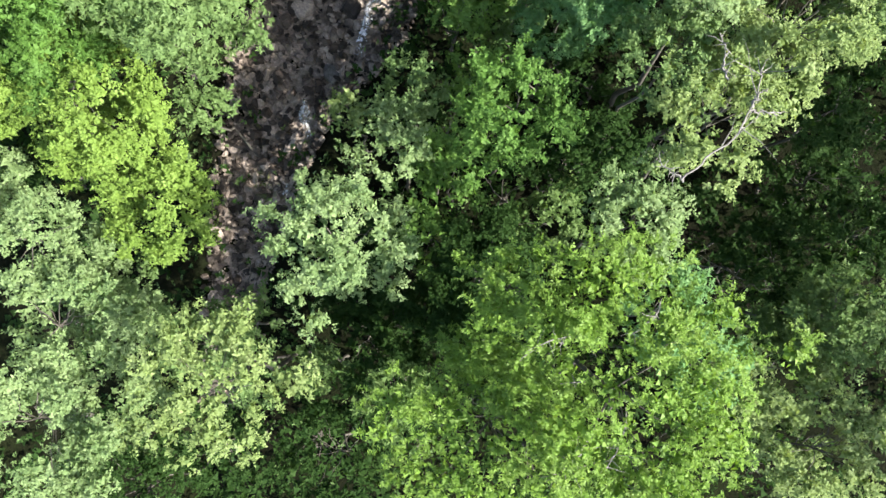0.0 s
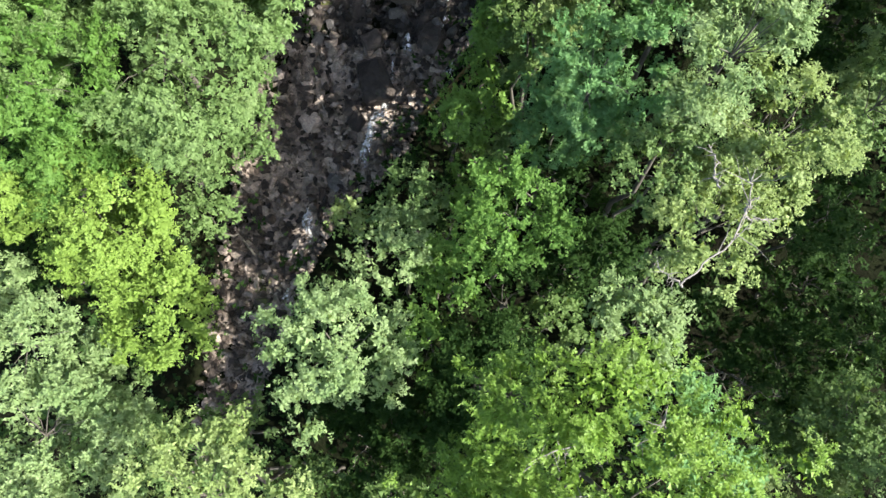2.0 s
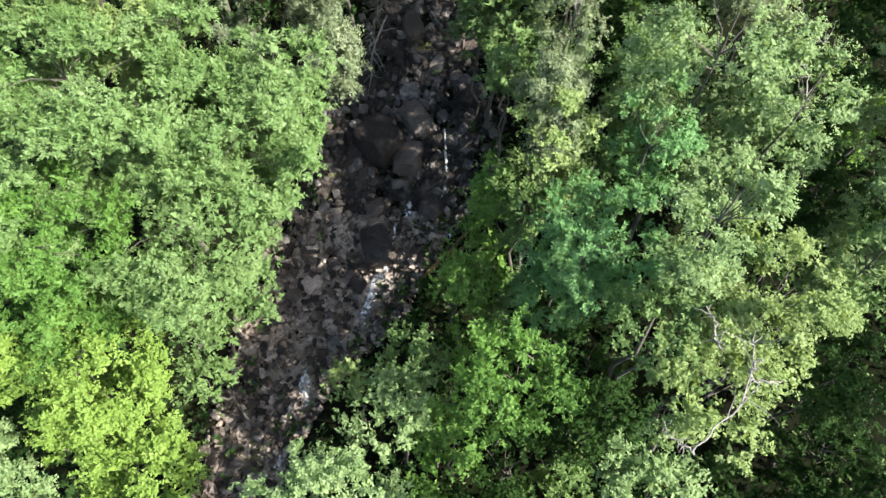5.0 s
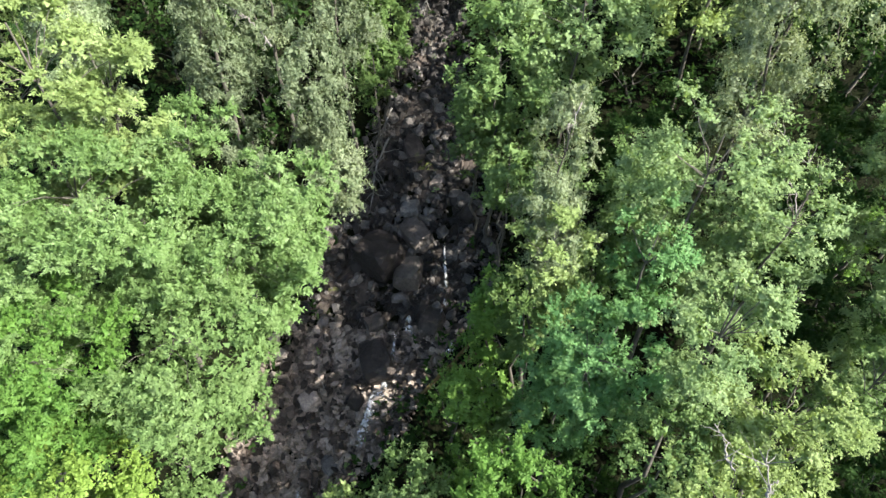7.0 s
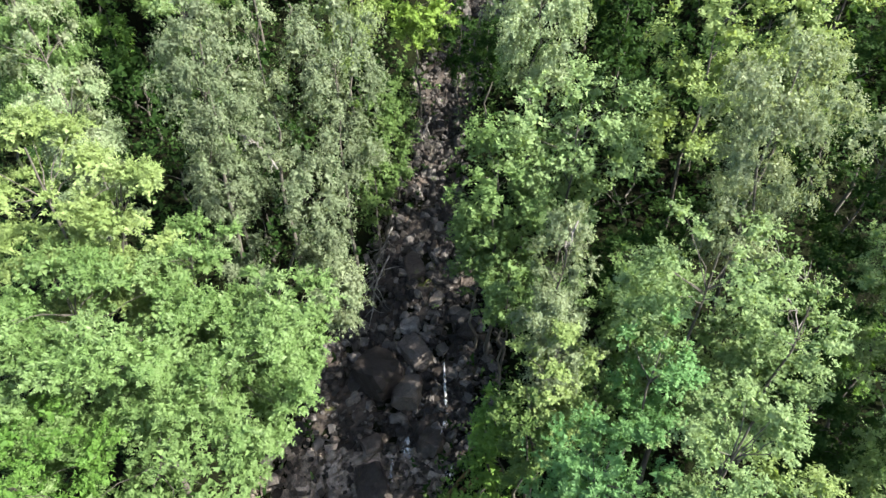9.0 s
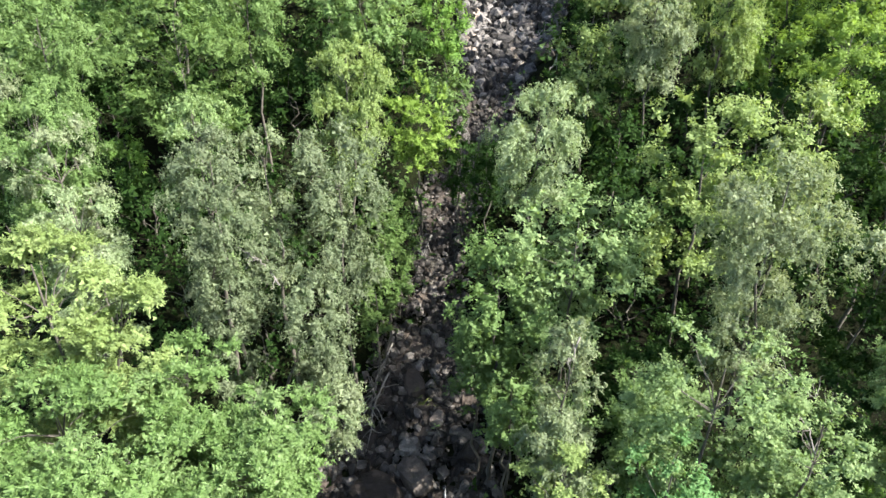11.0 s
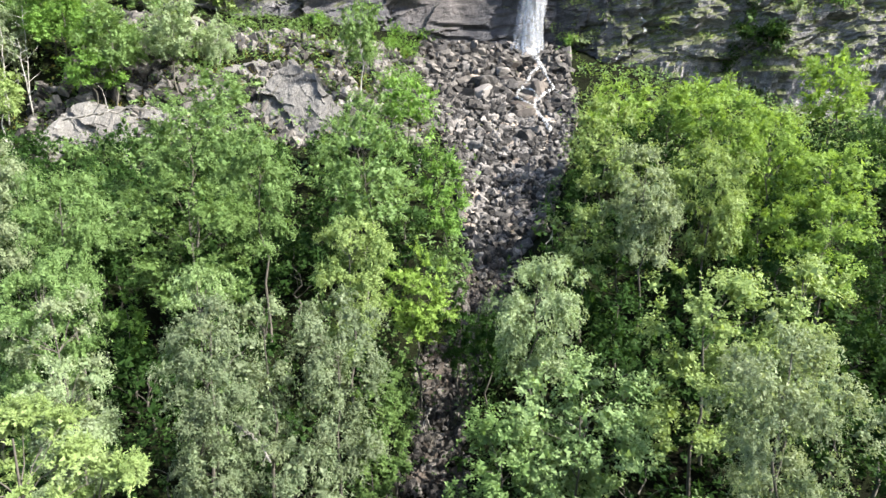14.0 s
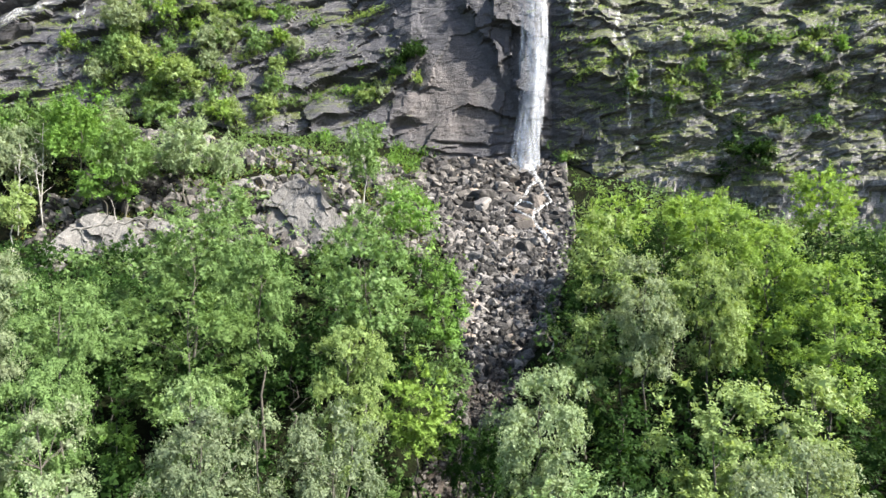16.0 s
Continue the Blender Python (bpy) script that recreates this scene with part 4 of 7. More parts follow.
tree("dark green broad-leaved tree in full summer leaf on the slope", 6.23, 16.27, 12.60, 1.45, 0.88, "broad", "shade_toned", 0.111, 876, drop=2.65)
tree("pale green birch in full summer leaf on the slope", 2.93, 11.23, 14.15, 0.99, 1.72, "hang", "birch", 0.065, 2993, drop=2.99, pale=True)
tree("dark green broad-leaved tree in full summer leaf on the slope", 10.14, 10.59, 11.58, 1.53, 0.92, "broad", "shade_toned", 0.096, 1163, drop=2.03)
tree("dark green broad-leaved tree in full summer leaf on the slope", 10.81, 13.00, 11.26, 1.37, 1.09, "broad", "shade_toned", 0.105, 803, drop=1.69)
tree("grey-green broad-leaved tree in full summer leaf on the slope", 8.50, 11.34, 13.59, 1.04, 0.63, "broad", "alder", 0.083, 1092, drop=2.80)
tree("dark green broad-leaved tree in full summer leaf on the slope", 11.34, 10.48, 10.63, 1.29, 1.29, "broad", "shade_toned", 0.099, 867, drop=1.66)
tree("dark green broad-leaved bush in full summer leaf on the slope", 8.85, 18.32, 12.43, 1.55, 0.93, "broad", "shade_toned", 0.119, 667, drop=2.11, category="bush")
tree("dark green broad-leaved tree in full summer leaf on the slope", 11.38, 13.60, 13.54, 1.14, 0.92, "broad", "shade_toned", 0.098, 978, drop=3.75)
# four unseen trees, added far right only to shade the wood beside them
tree("mid-green broad-leaved tree in full summer leaf on the slope", 18.00, -3.50, 14.11, 3.20, 3.60, "broad", "grass", 0.120, 3024, drop=3.0)
tree("mid-green broad-leaved tree in full summer leaf on the slope", 18.60, 2.50, 15.61, 3.20, 3.60, "broad", "grass", 0.120, 3024, drop=3.0)
tree("mid-green broad-leaved tree in full summer leaf on the slope", 18.00, 8.50, 17.74, 3.20, 3.60, "broad", "grass", 0.120, 3024, drop=3.0)
tree("mid-green broad-leaved tree in full summer leaf on the slope", 19.00, 14.00, 19.20, 3.20, 3.60, "broad", "grass", 0.137, 2160, drop=3.0)
tree("pale green shrub rooted in a cleft of the cliff", -28.62, 80.15, 46.60, 1.35, 2.45, "hang", "birch", 0.24, 363, category="shrub", base=44.03)
tree("pale green shrub rooted in a cleft of the cliff", -39.49, 81.01, 49.42, 2.80, 2.80, "broad", "birch", 0.24, 879, category="shrub", base=46.48)
tree("olive-green shrub rooted in a cleft of the cliff", -36.28, 77.82, 43.71, 2.39, 2.39, "broad", "olive", 0.24, 640, category="shrub", base=41.20)
tree("olive-green shrub rooted in a cleft of the cliff", -31.15, 76.93, 42.18, 2.66, 2.07, "broad", "olive", 0.24, 727, category="shrub", base=40.01)
tree("mid-green shrub rooted in a cleft of the cliff", -32.78, 75.74, 36.90, 2.33, 2.03, "broad", "grass", 0.24, 579, category="shrub", base=34.76)
tree("pale green shrub rooted in a cleft of the cliff", -38.05, 74.19, 35.68, 1.99, 3.41, "hang", "birch", 0.24, 767, category="shrub", base=32.10)
tree("dark green shrub rooted in a cleft of the cliff", 34.54, 63.60, 32.50, 1.95, 1.56, "broad", "shade_toned", 0.24, 394, category="shrub", base=30.86)
tree("dark green shrub rooted in a cleft of the cliff", -3.37, 77.73, 45.32, 1.49, 1.19, "broad", "shade_toned", 0.24, 230, category="shrub", base=44.07)
tree("olive-green shrub rooted in a cleft of the cliff", -41.84, 78.38, 44.31, 0.60, 0.54, "broad", "olive", 0.24, 40, category="shrub", base=43.75)
tree("mid-green shrub rooted in a cleft of the cliff", -33.70, 76.92, 40.42, 0.70, 0.94, "hang", "grass", 0.24, 84, category="shrub", base=39.44)
tree("mid-green shrub rooted in a cleft of the cliff", -41.55, 80.97, 46.97, 0.80, 0.62, "broad", "grass", 0.24, 66, category="shrub", base=46.32)
tree("mid-green shrub rooted in a cleft of the cliff", -34.77, 76.93, 40.44, 0.94, 0.82, "broad", "grass", 0.24, 94, category="shrub", base=39.58)
tree("olive-green shrub rooted in a cleft of the cliff", -35.45, 76.95, 39.97, 0.82, 1.17, "hang", "olive", 0.24, 119, category="shrub", base=38.74)
tree("mid-green shrub rooted in a cleft of the cliff", -40.02, 80.06, 46.03, 0.67, 0.61, "broad", "grass", 0.24, 49, category="shrub", base=45.39)
tree("olive-green shrub rooted in a cleft of the cliff", -34.43, 76.24, 39.11, 0.99, 1.40, "broad", "olive", 0.24, 127, category="shrub", base=37.65)
tree("olive-green shrub rooted in a cleft of the cliff", -33.91, 76.55, 39.96, 0.82, 0.88, "broad", "olive", 0.24, 77, category="shrub", base=39.04)
tree("olive-green shrub rooted in a cleft of the cliff", -40.00, 80.85, 47.01, 0.86, 0.80, "broad", "olive", 0.24, 81, category="shrub", base=46.17)
tree("olive-green shrub rooted in a cleft of the cliff", -37.36, 79.39, 45.57, 0.48, 0.60, "hang", "olive", 0.24, 40, category="shrub", base=44.94)
tree("mid-green shrub rooted in a cleft of the cliff", -33.21, 77.85, 45.95, 0.65, 0.71, "hang", "grass", 0.24, 67, category="shrub", base=45.20)
tree("mid-green shrub rooted in a cleft of the cliff", -40.30, 78.42, 44.68, 0.84, 1.14, "hang", "grass", 0.24, 122, category="shrub", base=43.49)
tree("mid-green shrub rooted in a cleft of the cliff", -34.28, 78.25, 46.88, 0.84, 0.60, "broad", "grass", 0.24, 71, category="shrub", base=46.25)
tree("mid-green shrub rooted in a cleft of the cliff", -37.93, 80.16, 46.15, 0.98, 0.92, "broad", "grass", 0.24, 105, category="shrub", base=45.19)
tree("mid-green shrub rooted in a cleft of the cliff", -41.35, 76.24, 41.17, 0.76, 1.05, "hang", "grass", 0.24, 101, category="shrub", base=40.07)
tree("mid-green shrub rooted in a cleft of the cliff", -40.12, 79.02, 45.10, 0.90, 0.84, "hang", "grass", 0.24, 121, category="shrub", base=44.22)
tree("mid-green shrub rooted in a cleft of the cliff", -33.85, 77.81, 42.16, 0.71, 0.95, "hang", "grass", 0.24, 87, category="shrub", base=41.16)
tree("mid-green shrub rooted in a cleft of the cliff", -39.96, 81.15, 47.28, 0.62, 0.62, "broad", "grass", 0.24, 43, category="shrub", base=46.63)
tree("mid-green shrub rooted in a cleft of the cliff", -39.26, 77.96, 43.69, 0.83, 0.83, "broad", "grass", 0.24, 77, category="shrub", base=42.82)
tree("olive-green shrub rooted in a cleft of the cliff", -39.73, 80.42, 46.48, 0.86, 1.23, "broad", "olive", 0.24, 96, category="shrub", base=45.20)
tree("pale green shrub rooted in a cleft of the cliff", -36.08, 78.70, 42.60, 0.54, 0.78, "broad", "birch", 0.24, 40, category="shrub", base=41.78)
tree("pale green shrub rooted in a cleft of the cliff", -37.58, 78.86, 45.05, 0.78, 0.60, "broad", "birch", 0.24, 62, category="shrub", base=44.42)
tree("mid-green shrub rooted in a cleft of the cliff", -37.79, 75.53, 38.59, 0.92, 0.98, "broad", "grass", 0.24, 97, category="shrub", base=37.56)
tree("olive-green shrub rooted in a cleft of the cliff", -42.41, 78.22, 44.01, 0.72, 0.66, "broad", "olive", 0.24, 56, category="shrub", base=43.32)
tree("mid-green shrub rooted in a cleft of the cliff", -44.07, 81.23, 46.26, 0.80, 0.74, "broad", "grass", 0.24, 70, category="shrub", base=45.48)
tree("mid-green shrub rooted in a cleft of the cliff", -40.54, 78.68, 45.01, 0.72, 1.02, "hang", "grass", 0.24, 92, category="shrub", base=43.94)
tree("bright green shrub rooted in a cleft of the cliff", -29.47, 80.42, 46.46, 0.55, 0.67, "hang", "vivid", 0.24, 50, category="shrub", base=45.75)
tree("pale green shrub rooted in a cleft of the cliff", -32.51, 79.93, 49.64, 0.49, 0.73, "broad", "birch", 0.24, 40, category="shrub", base=48.88)
tree("olive-green shrub rooted in a cleft of the cliff", -28.09, 81.15, 47.71, 0.68, 0.80, "hang", "olive", 0.24, 75, category="shrub", base=46.87)
tree("olive-green shrub rooted in a cleft of the cliff", -25.48, 81.28, 47.74, 0.62, 0.56, "broad", "olive", 0.24, 42, category="shrub", base=47.15)
tree("olive-green shrub rooted in a cleft of the cliff", -22.24, 80.93, 46.59, 0.55, 0.68, "broad", "olive", 0.24, 40, category="shrub", base=45.88)
tree("olive-green shrub rooted in a cleft of the cliff", -37.48, 79.99, 46.38, 0.91, 1.16, "broad", "olive", 0.24, 102, category="shrub", base=45.16)
tree("olive-green shrub rooted in a cleft of the cliff", -30.91, 79.28, 49.28, 0.85, 0.85, "broad", "olive", 0.24, 81, category="shrub", base=48.39)
tree("mid-green shrub rooted in a cleft of the cliff", -36.88, 82.44, 52.20, 0.88, 1.07, "broad", "grass", 0.24, 94, category="shrub", base=51.08)
tree("olive-green shrub rooted in a cleft of the cliff", -25.92, 81.00, 50.33, 0.68, 0.62, "broad", "olive", 0.24, 50, category="shrub", base=49.68)
tree("olive-green shrub rooted in a cleft of the cliff", -28.98, 81.09, 47.54, 0.56, 0.68, "hang", "olive", 0.24, 52, category="shrub", base=46.83)
tree("pale green shrub rooted in a cleft of the cliff", -39.01, 81.57, 48.46, 0.75, 0.56, "broad", "birch", 0.24, 57, category="shrub", base=47.88)
tree("pale green shrub rooted in a cleft of the cliff", -38.12, 82.08, 50.74, 0.81, 1.06, "broad", "birch", 0.24, 82, category="shrub", base=49.62)
tree("olive-green shrub rooted in a cleft of the cliff", -34.18, 82.15, 52.58, 0.63, 0.94, "broad", "olive", 0.24, 53, category="shrub", base=51.59)
tree("olive-green shrub rooted in a cleft of the cliff", -22.49, 82.55, 50.71, 0.63, 0.82, "broad", "olive", 0.24, 50, category="shrub", base=49.86)
tree("olive-green shrub rooted in a cleft of the cliff", -23.27, 81.09, 47.68, 0.56, 0.56, "broad", "olive", 0.24, 40, category="shrub", base=47.10)
tree("mid-green shrub rooted in a cleft of the cliff", -25.75, 80.93, 52.29, 0.93, 1.30, "hang", "grass", 0.24, 152, category="shrub", base=50.93)
tree("mid-green shrub rooted in a cleft of the cliff", -25.11, 82.33, 50.44, 0.63, 0.88, "broad", "grass", 0.24, 51, category="shrub", base=49.52)
tree("mid-green shrub rooted in a cleft of the cliff", -37.58, 82.53, 52.31, 0.94, 1.01, "broad", "grass", 0.24, 102, category="shrub", base=51.25)
tree("mid-green shrub rooted in a cleft of the cliff", -23.69, 81.77, 48.45, 0.75, 0.56, "broad", "grass", 0.24, 57, category="shrub", base=47.86)
tree("olive-green shrub rooted in a cleft of the cliff", -30.29, 78.53, 47.56, 0.72, 0.78, "hang", "olive", 0.24, 82, category="shrub", base=46.74)
tree("bright green shrub rooted in a cleft of the cliff", -24.65, 81.54, 50.62, 0.62, 0.81, "broad", "vivid", 0.24, 48, category="shrub", base=49.78)
tree("olive-green shrub rooted in a cleft of the cliff", -28.37, 79.46, 50.29, 0.79, 1.15, "hang", "olive", 0.24, 112, category="shrub", base=49.08)
tree("olive-green shrub rooted in a cleft of the cliff", -24.22, 81.38, 47.83, 0.62, 0.74, "broad", "olive", 0.24, 46, category="shrub", base=47.05)
tree("mid-green shrub rooted in a cleft of the cliff", -25.85, 80.85, 50.34, 0.55, 0.68, "broad", "grass", 0.24, 40, category="shrub", base=49.63)
tree("mid-green shrub rooted in a cleft of the cliff", -31.78, 76.74, 39.37, 0.47, 0.35, "broad", "grass", 0.24, 40, category="shrub", base=39.00)
tree("olive-green shrub rooted in a cleft of the cliff", -29.54, 77.47, 40.93, 0.65, 0.53, "hang", "olive", 0.24, 60, category="shrub", base=40.37)
tree("mid-green shrub rooted in a cleft of the cliff", -31.62, 77.29, 40.64, 0.82, 0.77, "broad", "grass", 0.24, 74, category="shrub", base=39.83)
tree("mid-green shrub rooted in a cleft of the cliff", -27.23, 76.90, 39.81, 0.64, 0.53, "broad", "grass", 0.24, 43, category="shrub", base=39.26)
tree("olive-green shrub rooted in a cleft of the cliff", -26.66, 77.58, 41.89, 0.47, 0.53, "broad", "olive", 0.24, 40, category="shrub", base=41.33)
tree("bright green shrub rooted in a cleft of the cliff", -27.70, 76.71, 38.83, 0.47, 0.41, "broad", "vivid", 0.24, 40, category="shrub", base=38.40)
tree("olive-green shrub rooted in a cleft of the cliff", -25.29, 77.11, 38.91, 0.76, 0.71, "hang", "olive", 0.24, 86, category="shrub", base=38.17)
tree("pale green shrub rooted in a cleft of the cliff", -29.14, 76.95, 39.88, 0.53, 0.59, "broad", "birch", 0.24, 40, category="shrub", base=39.27)
tree("mid-green shrub rooted in a cleft of the cliff", -29.03, 77.82, 42.64, 0.77, 1.07, "broad", "grass", 0.24, 76, category="shrub", base=41.52)
tree("bright green shrub rooted in a cleft of the cliff", -34.59, 79.70, 44.69, 0.61, 0.67, "hang", "vivid", 0.24, 59, category="shrub", base=43.99)
tree("mid-green shrub rooted in a cleft of the cliff", -28.83, 76.01, 38.19, 0.64, 0.81, "hang", "grass", 0.24, 69, category="shrub", base=37.34)
tree("pale green shrub rooted in a cleft of the cliff", -21.72, 76.88, 38.05, 0.41, 0.64, "broad", "birch", 0.24, 40, category="shrub", base=37.37)
tree("olive-green shrub rooted in a cleft of the cliff", -24.79, 78.29, 42.12, 0.78, 0.95, "hang", "olive", 0.24, 100, category="shrub", base=41.12)
tree("olive-green shrub rooted in a cleft of the cliff", -32.46, 78.72, 44.06, 0.72, 0.72, "broad", "olive", 0.24, 58, category="shrub", base=43.30)
tree("pale green shrub rooted in a cleft of the cliff", -26.76, 77.79, 40.99, 0.59, 0.71, "broad", "birch", 0.24, 42, category="shrub", base=40.24)
tree("mid-green shrub rooted in a cleft of the cliff", -30.64, 76.98, 39.81, 0.41, 0.35, "broad", "grass", 0.24, 40, category="shrub", base=39.44)
tree("bright green shrub rooted in a cleft of the cliff", -29.47, 73.61, 32.95, 0.62, 0.56, "hang", "vivid", 0.24, 57, category="shrub", base=32.36)
tree("bright green shrub rooted in a cleft of the cliff", -29.71, 75.30, 34.63, 0.63, 0.52, "hang", "vivid", 0.24, 57, category="shrub", base=34.09)
tree("mid-green shrub rooted in a cleft of the cliff", -28.91, 76.09, 35.86, 0.58, 0.87, "hang", "grass", 0.24, 61, category="shrub", base=34.95)
tree("olive-green shrub rooted in a cleft of the cliff", -29.46, 75.50, 34.99, 0.69, 0.81, "broad", "olive", 0.24, 57, category="shrub", base=34.15)
tree("mid-green shrub rooted in a cleft of the cliff", -26.34, 75.59, 34.40, 0.63, 0.69, "broad", "grass", 0.24, 46, category="shrub", base=33.67)
tree("bright green shrub rooted in a cleft of the cliff", -11.89, 79.09, 40.96, 0.60, 0.42, "broad", "vivid", 0.24, 40, category="shrub", base=40.52)
tree("pale green shrub rooted in a cleft of the cliff", -7.91, 79.13, 41.66, 0.60, 0.48, "broad", "birch", 0.24, 40, category="shrub", base=41.15)
tree("mid-green shrub rooted in a cleft of the cliff", -10.28, 79.10, 40.89, 0.54, 0.72, "broad", "grass", 0.24, 40, category="shrub", base=40.13)
tree("olive-green shrub rooted in a cleft of the cliff", -8.71, 78.64, 39.93, 0.84, 1.20, "broad", "olive", 0.24, 92, category="shrub", base=38.67)
tree("pale green shrub rooted in a cleft of the cliff", -7.45, 78.60, 40.61, 0.78, 0.60, "broad", "birch", 0.24, 62, category="shrub", base=39.98)
tree("olive-green shrub rooted in a cleft of the cliff", -9.27, 78.73, 40.00, 0.60, 0.72, "hang", "olive", 0.24, 59, category="shrub", base=39.24)
tree("olive-green shrub rooted in a cleft of the cliff", -9.99, 78.97, 40.25, 0.54, 0.66, "hang", "olive", 0.24, 48, category="shrub", base=39.55)
tree("mid-green shrub rooted in a cleft of the cliff", -4.34, 78.08, 45.34, 0.77, 0.71, "broad", "grass", 0.24, 64, category="shrub", base=44.59)
tree("mid-green shrub rooted in a cleft of the cliff", -5.10, 78.08, 43.23, 0.71, 0.77, "broad", "grass", 0.24, 58, category="shrub", base=42.42)
tree("bright green shrub rooted in a cleft of the cliff", -9.98, 80.79, 44.17, 0.55, 0.74, "broad", "vivid", 0.24, 40, category="shrub", base=43.39)
tree("mid-green shrub rooted in a cleft of the cliff", -5.25, 78.32, 44.36, 0.48, 0.60, "hang", "grass", 0.24, 40, category="shrub", base=43.73)
tree("olive-green shrub rooted in a cleft of the cliff", -6.41, 78.05, 42.06, 0.59, 0.77, "broad", "olive", 0.24, 43, category="shrub", base=41.25)
tree("bright green shrub rooted in a cleft of the cliff", -5.66, 78.15, 43.18, 0.77, 0.54, "broad", "vivid", 0.24, 59, category="shrub", base=42.62)
tree("bright green shrub rooted in a cleft of the cliff", -5.11, 78.35, 44.84, 0.48, 0.42, "hang", "vivid", 0.24, 40, category="shrub", base=44.40)
tree("olive-green shrub rooted in a cleft of the cliff", -3.16, 77.76, 42.13, 0.59, 0.71, "broad", "olive", 0.24, 42, category="shrub", base=41.39)
tree("pale green shrub rooted in a cleft of the cliff", -6.65, 79.48, 45.74, 0.54, 0.61, "broad", "birch", 0.24, 40, category="shrub", base=45.10)
tree("mid-green shrub rooted in a cleft of the cliff", -20.54, 83.19, 51.41, 0.63, 0.82, "broad", "grass", 0.24, 50, category="shrub", base=50.54)
tree("mid-green shrub rooted in a cleft of the cliff", -19.35, 82.76, 50.63, 0.57, 0.82, "broad", "grass", 0.24, 42, category="shrub", base=49.77)
tree("mid-green shrub rooted in a cleft of the cliff", -16.11, 79.65, 49.79, 0.73, 0.91, "broad", "grass", 0.24, 65, category="shrub", base=48.84)
tree("bright green shrub rooted in a cleft of the cliff", -21.55, 82.56, 50.64, 0.57, 0.69, "hang", "vivid", 0.24, 54, category="shrub", base=49.92)
tree("mid-green shrub rooted in a cleft of the cliff", 34.53, 66.62, 45.29, 0.30, 0.46, "hang", "grass", 0.24, 40, category="shrub", base=44.81)
tree("bright green shrub rooted in a cleft of the cliff", 29.05, 67.84, 42.18, 0.31, 0.36, "broad", "vivid", 0.24, 40, category="shrub", base=41.81)
tree("mid-green shrub rooted in a cleft of the cliff", 33.65, 67.29, 45.79, 0.46, 0.51, "broad", "grass", 0.24, 40, category="shrub", base=45.26)
tree("mid-green shrub rooted in a cleft of the cliff", 32.33, 67.53, 45.50, 0.31, 0.41, "broad", "grass", 0.24, 40, category="shrub", base=45.07)
tree("bright green shrub rooted in a cleft of the cliff", 33.19, 67.77, 45.35, 0.46, 0.62, "broad", "vivid", 0.24, 40, category="shrub", base=44.70)
tree("bright green shrub rooted in a cleft of the cliff", 34.46, 66.51, 42.57, 0.46, 0.61, "broad", "vivid", 0.24, 40, category="shrub", base=41.93)
tree("pale green shrub rooted in a cleft of the cliff", 32.71, 66.47, 43.07, 0.35, 0.46, "broad", "birch", 0.24, 40, category="shrub", base=42.60)
tree("olive-green shrub rooted in a cleft of the cliff", 28.72, 68.32, 43.03, 0.52, 0.36, "broad", "olive", 0.24, 40, category="shrub", base=42.64)
tree("bright green shrub rooted in a cleft of the cliff", 36.42, 65.57, 45.11, 0.40, 0.60, "hang", "vivid", 0.24, 40, category="shrub", base=44.48)
tree("olive-green shrub rooted in a cleft of the cliff", 31.65, 66.51, 42.22, 0.40, 0.56, "broad", "olive", 0.24, 40, category="shrub", base=41.64)
tree("olive-green shrub rooted in a cleft of the cliff", 32.08, 67.54, 44.58, 0.41, 0.41, "broad", "olive", 0.24, 40, category="shrub", base=44.15)
tree("mid-green shrub rooted in a cleft of the cliff", 27.44, 68.89, 45.67, 0.47, 0.42, "broad", "grass", 0.24, 40, category="shrub", base=45.23)
tree("mid-green shrub rooted in a cleft of the cliff", 30.51, 67.00, 39.02, 0.46, 0.46, "hang", "grass", 0.24, 40, category="shrub", base=38.54)
tree("pale green shrub rooted in a cleft of the cliff", 33.18, 66.31, 41.15, 0.50, 0.50, "broad", "birch", 0.24, 40, category="shrub", base=40.61)
tree("mid-green shrub rooted in a cleft of the cliff", 30.15, 67.14, 40.74, 0.36, 0.41, "hang", "grass", 0.24, 40, category="shrub", base=40.31)
tree("olive-green shrub rooted in a cleft of the cliff", 29.90, 67.20, 40.70, 0.46, 0.56, "broad", "olive", 0.24, 40, category="shrub", base=40.11)
tree("olive-green shrub rooted in a cleft of the cliff", 30.98, 66.58, 39.75, 0.35, 0.35, "hang", "olive", 0.24, 40, category="shrub", base=39.37)
tree("olive-green shrub rooted in a cleft of the cliff", 29.98, 67.39, 38.21, 0.36, 0.46, "broad", "olive", 0.24, 40, category="shrub", base=37.73)
tree("olive-green shrub rooted in a cleft of the cliff", 30.78, 66.76, 39.32, 0.36, 0.51, "broad", "olive", 0.24, 40, category="shrub", base=38.78)
tree("pale green shrub rooted in a cleft of the cliff", 31.53, 66.40, 41.23, 0.56, 0.66, "broad", "birch", 0.24, 40, category="shrub", base=40.54)
tree("pale green shrub rooted in a cleft of the cliff", 32.40, 66.58, 42.07, 0.46, 0.51, "broad", "birch", 0.24, 40, category="shrub", base=41.54)
tree("bright green shrub rooted in a cleft of the cliff", 25.24, 67.81, 38.88, 0.41, 0.36, "broad", "vivid", 0.24, 40, category="shrub", base=38.50)
tree("pale green shrub rooted in a cleft of the cliff", 25.68, 67.69, 38.15, 0.36, 0.57, "hang", "birch", 0.24, 40, category="shrub", base=37.55)
tree("pale green shrub rooted in a cleft of the cliff", 26.92, 67.92, 40.98, 0.47, 0.41, "broad", "birch", 0.24, 40, category="shrub", base=40.54)
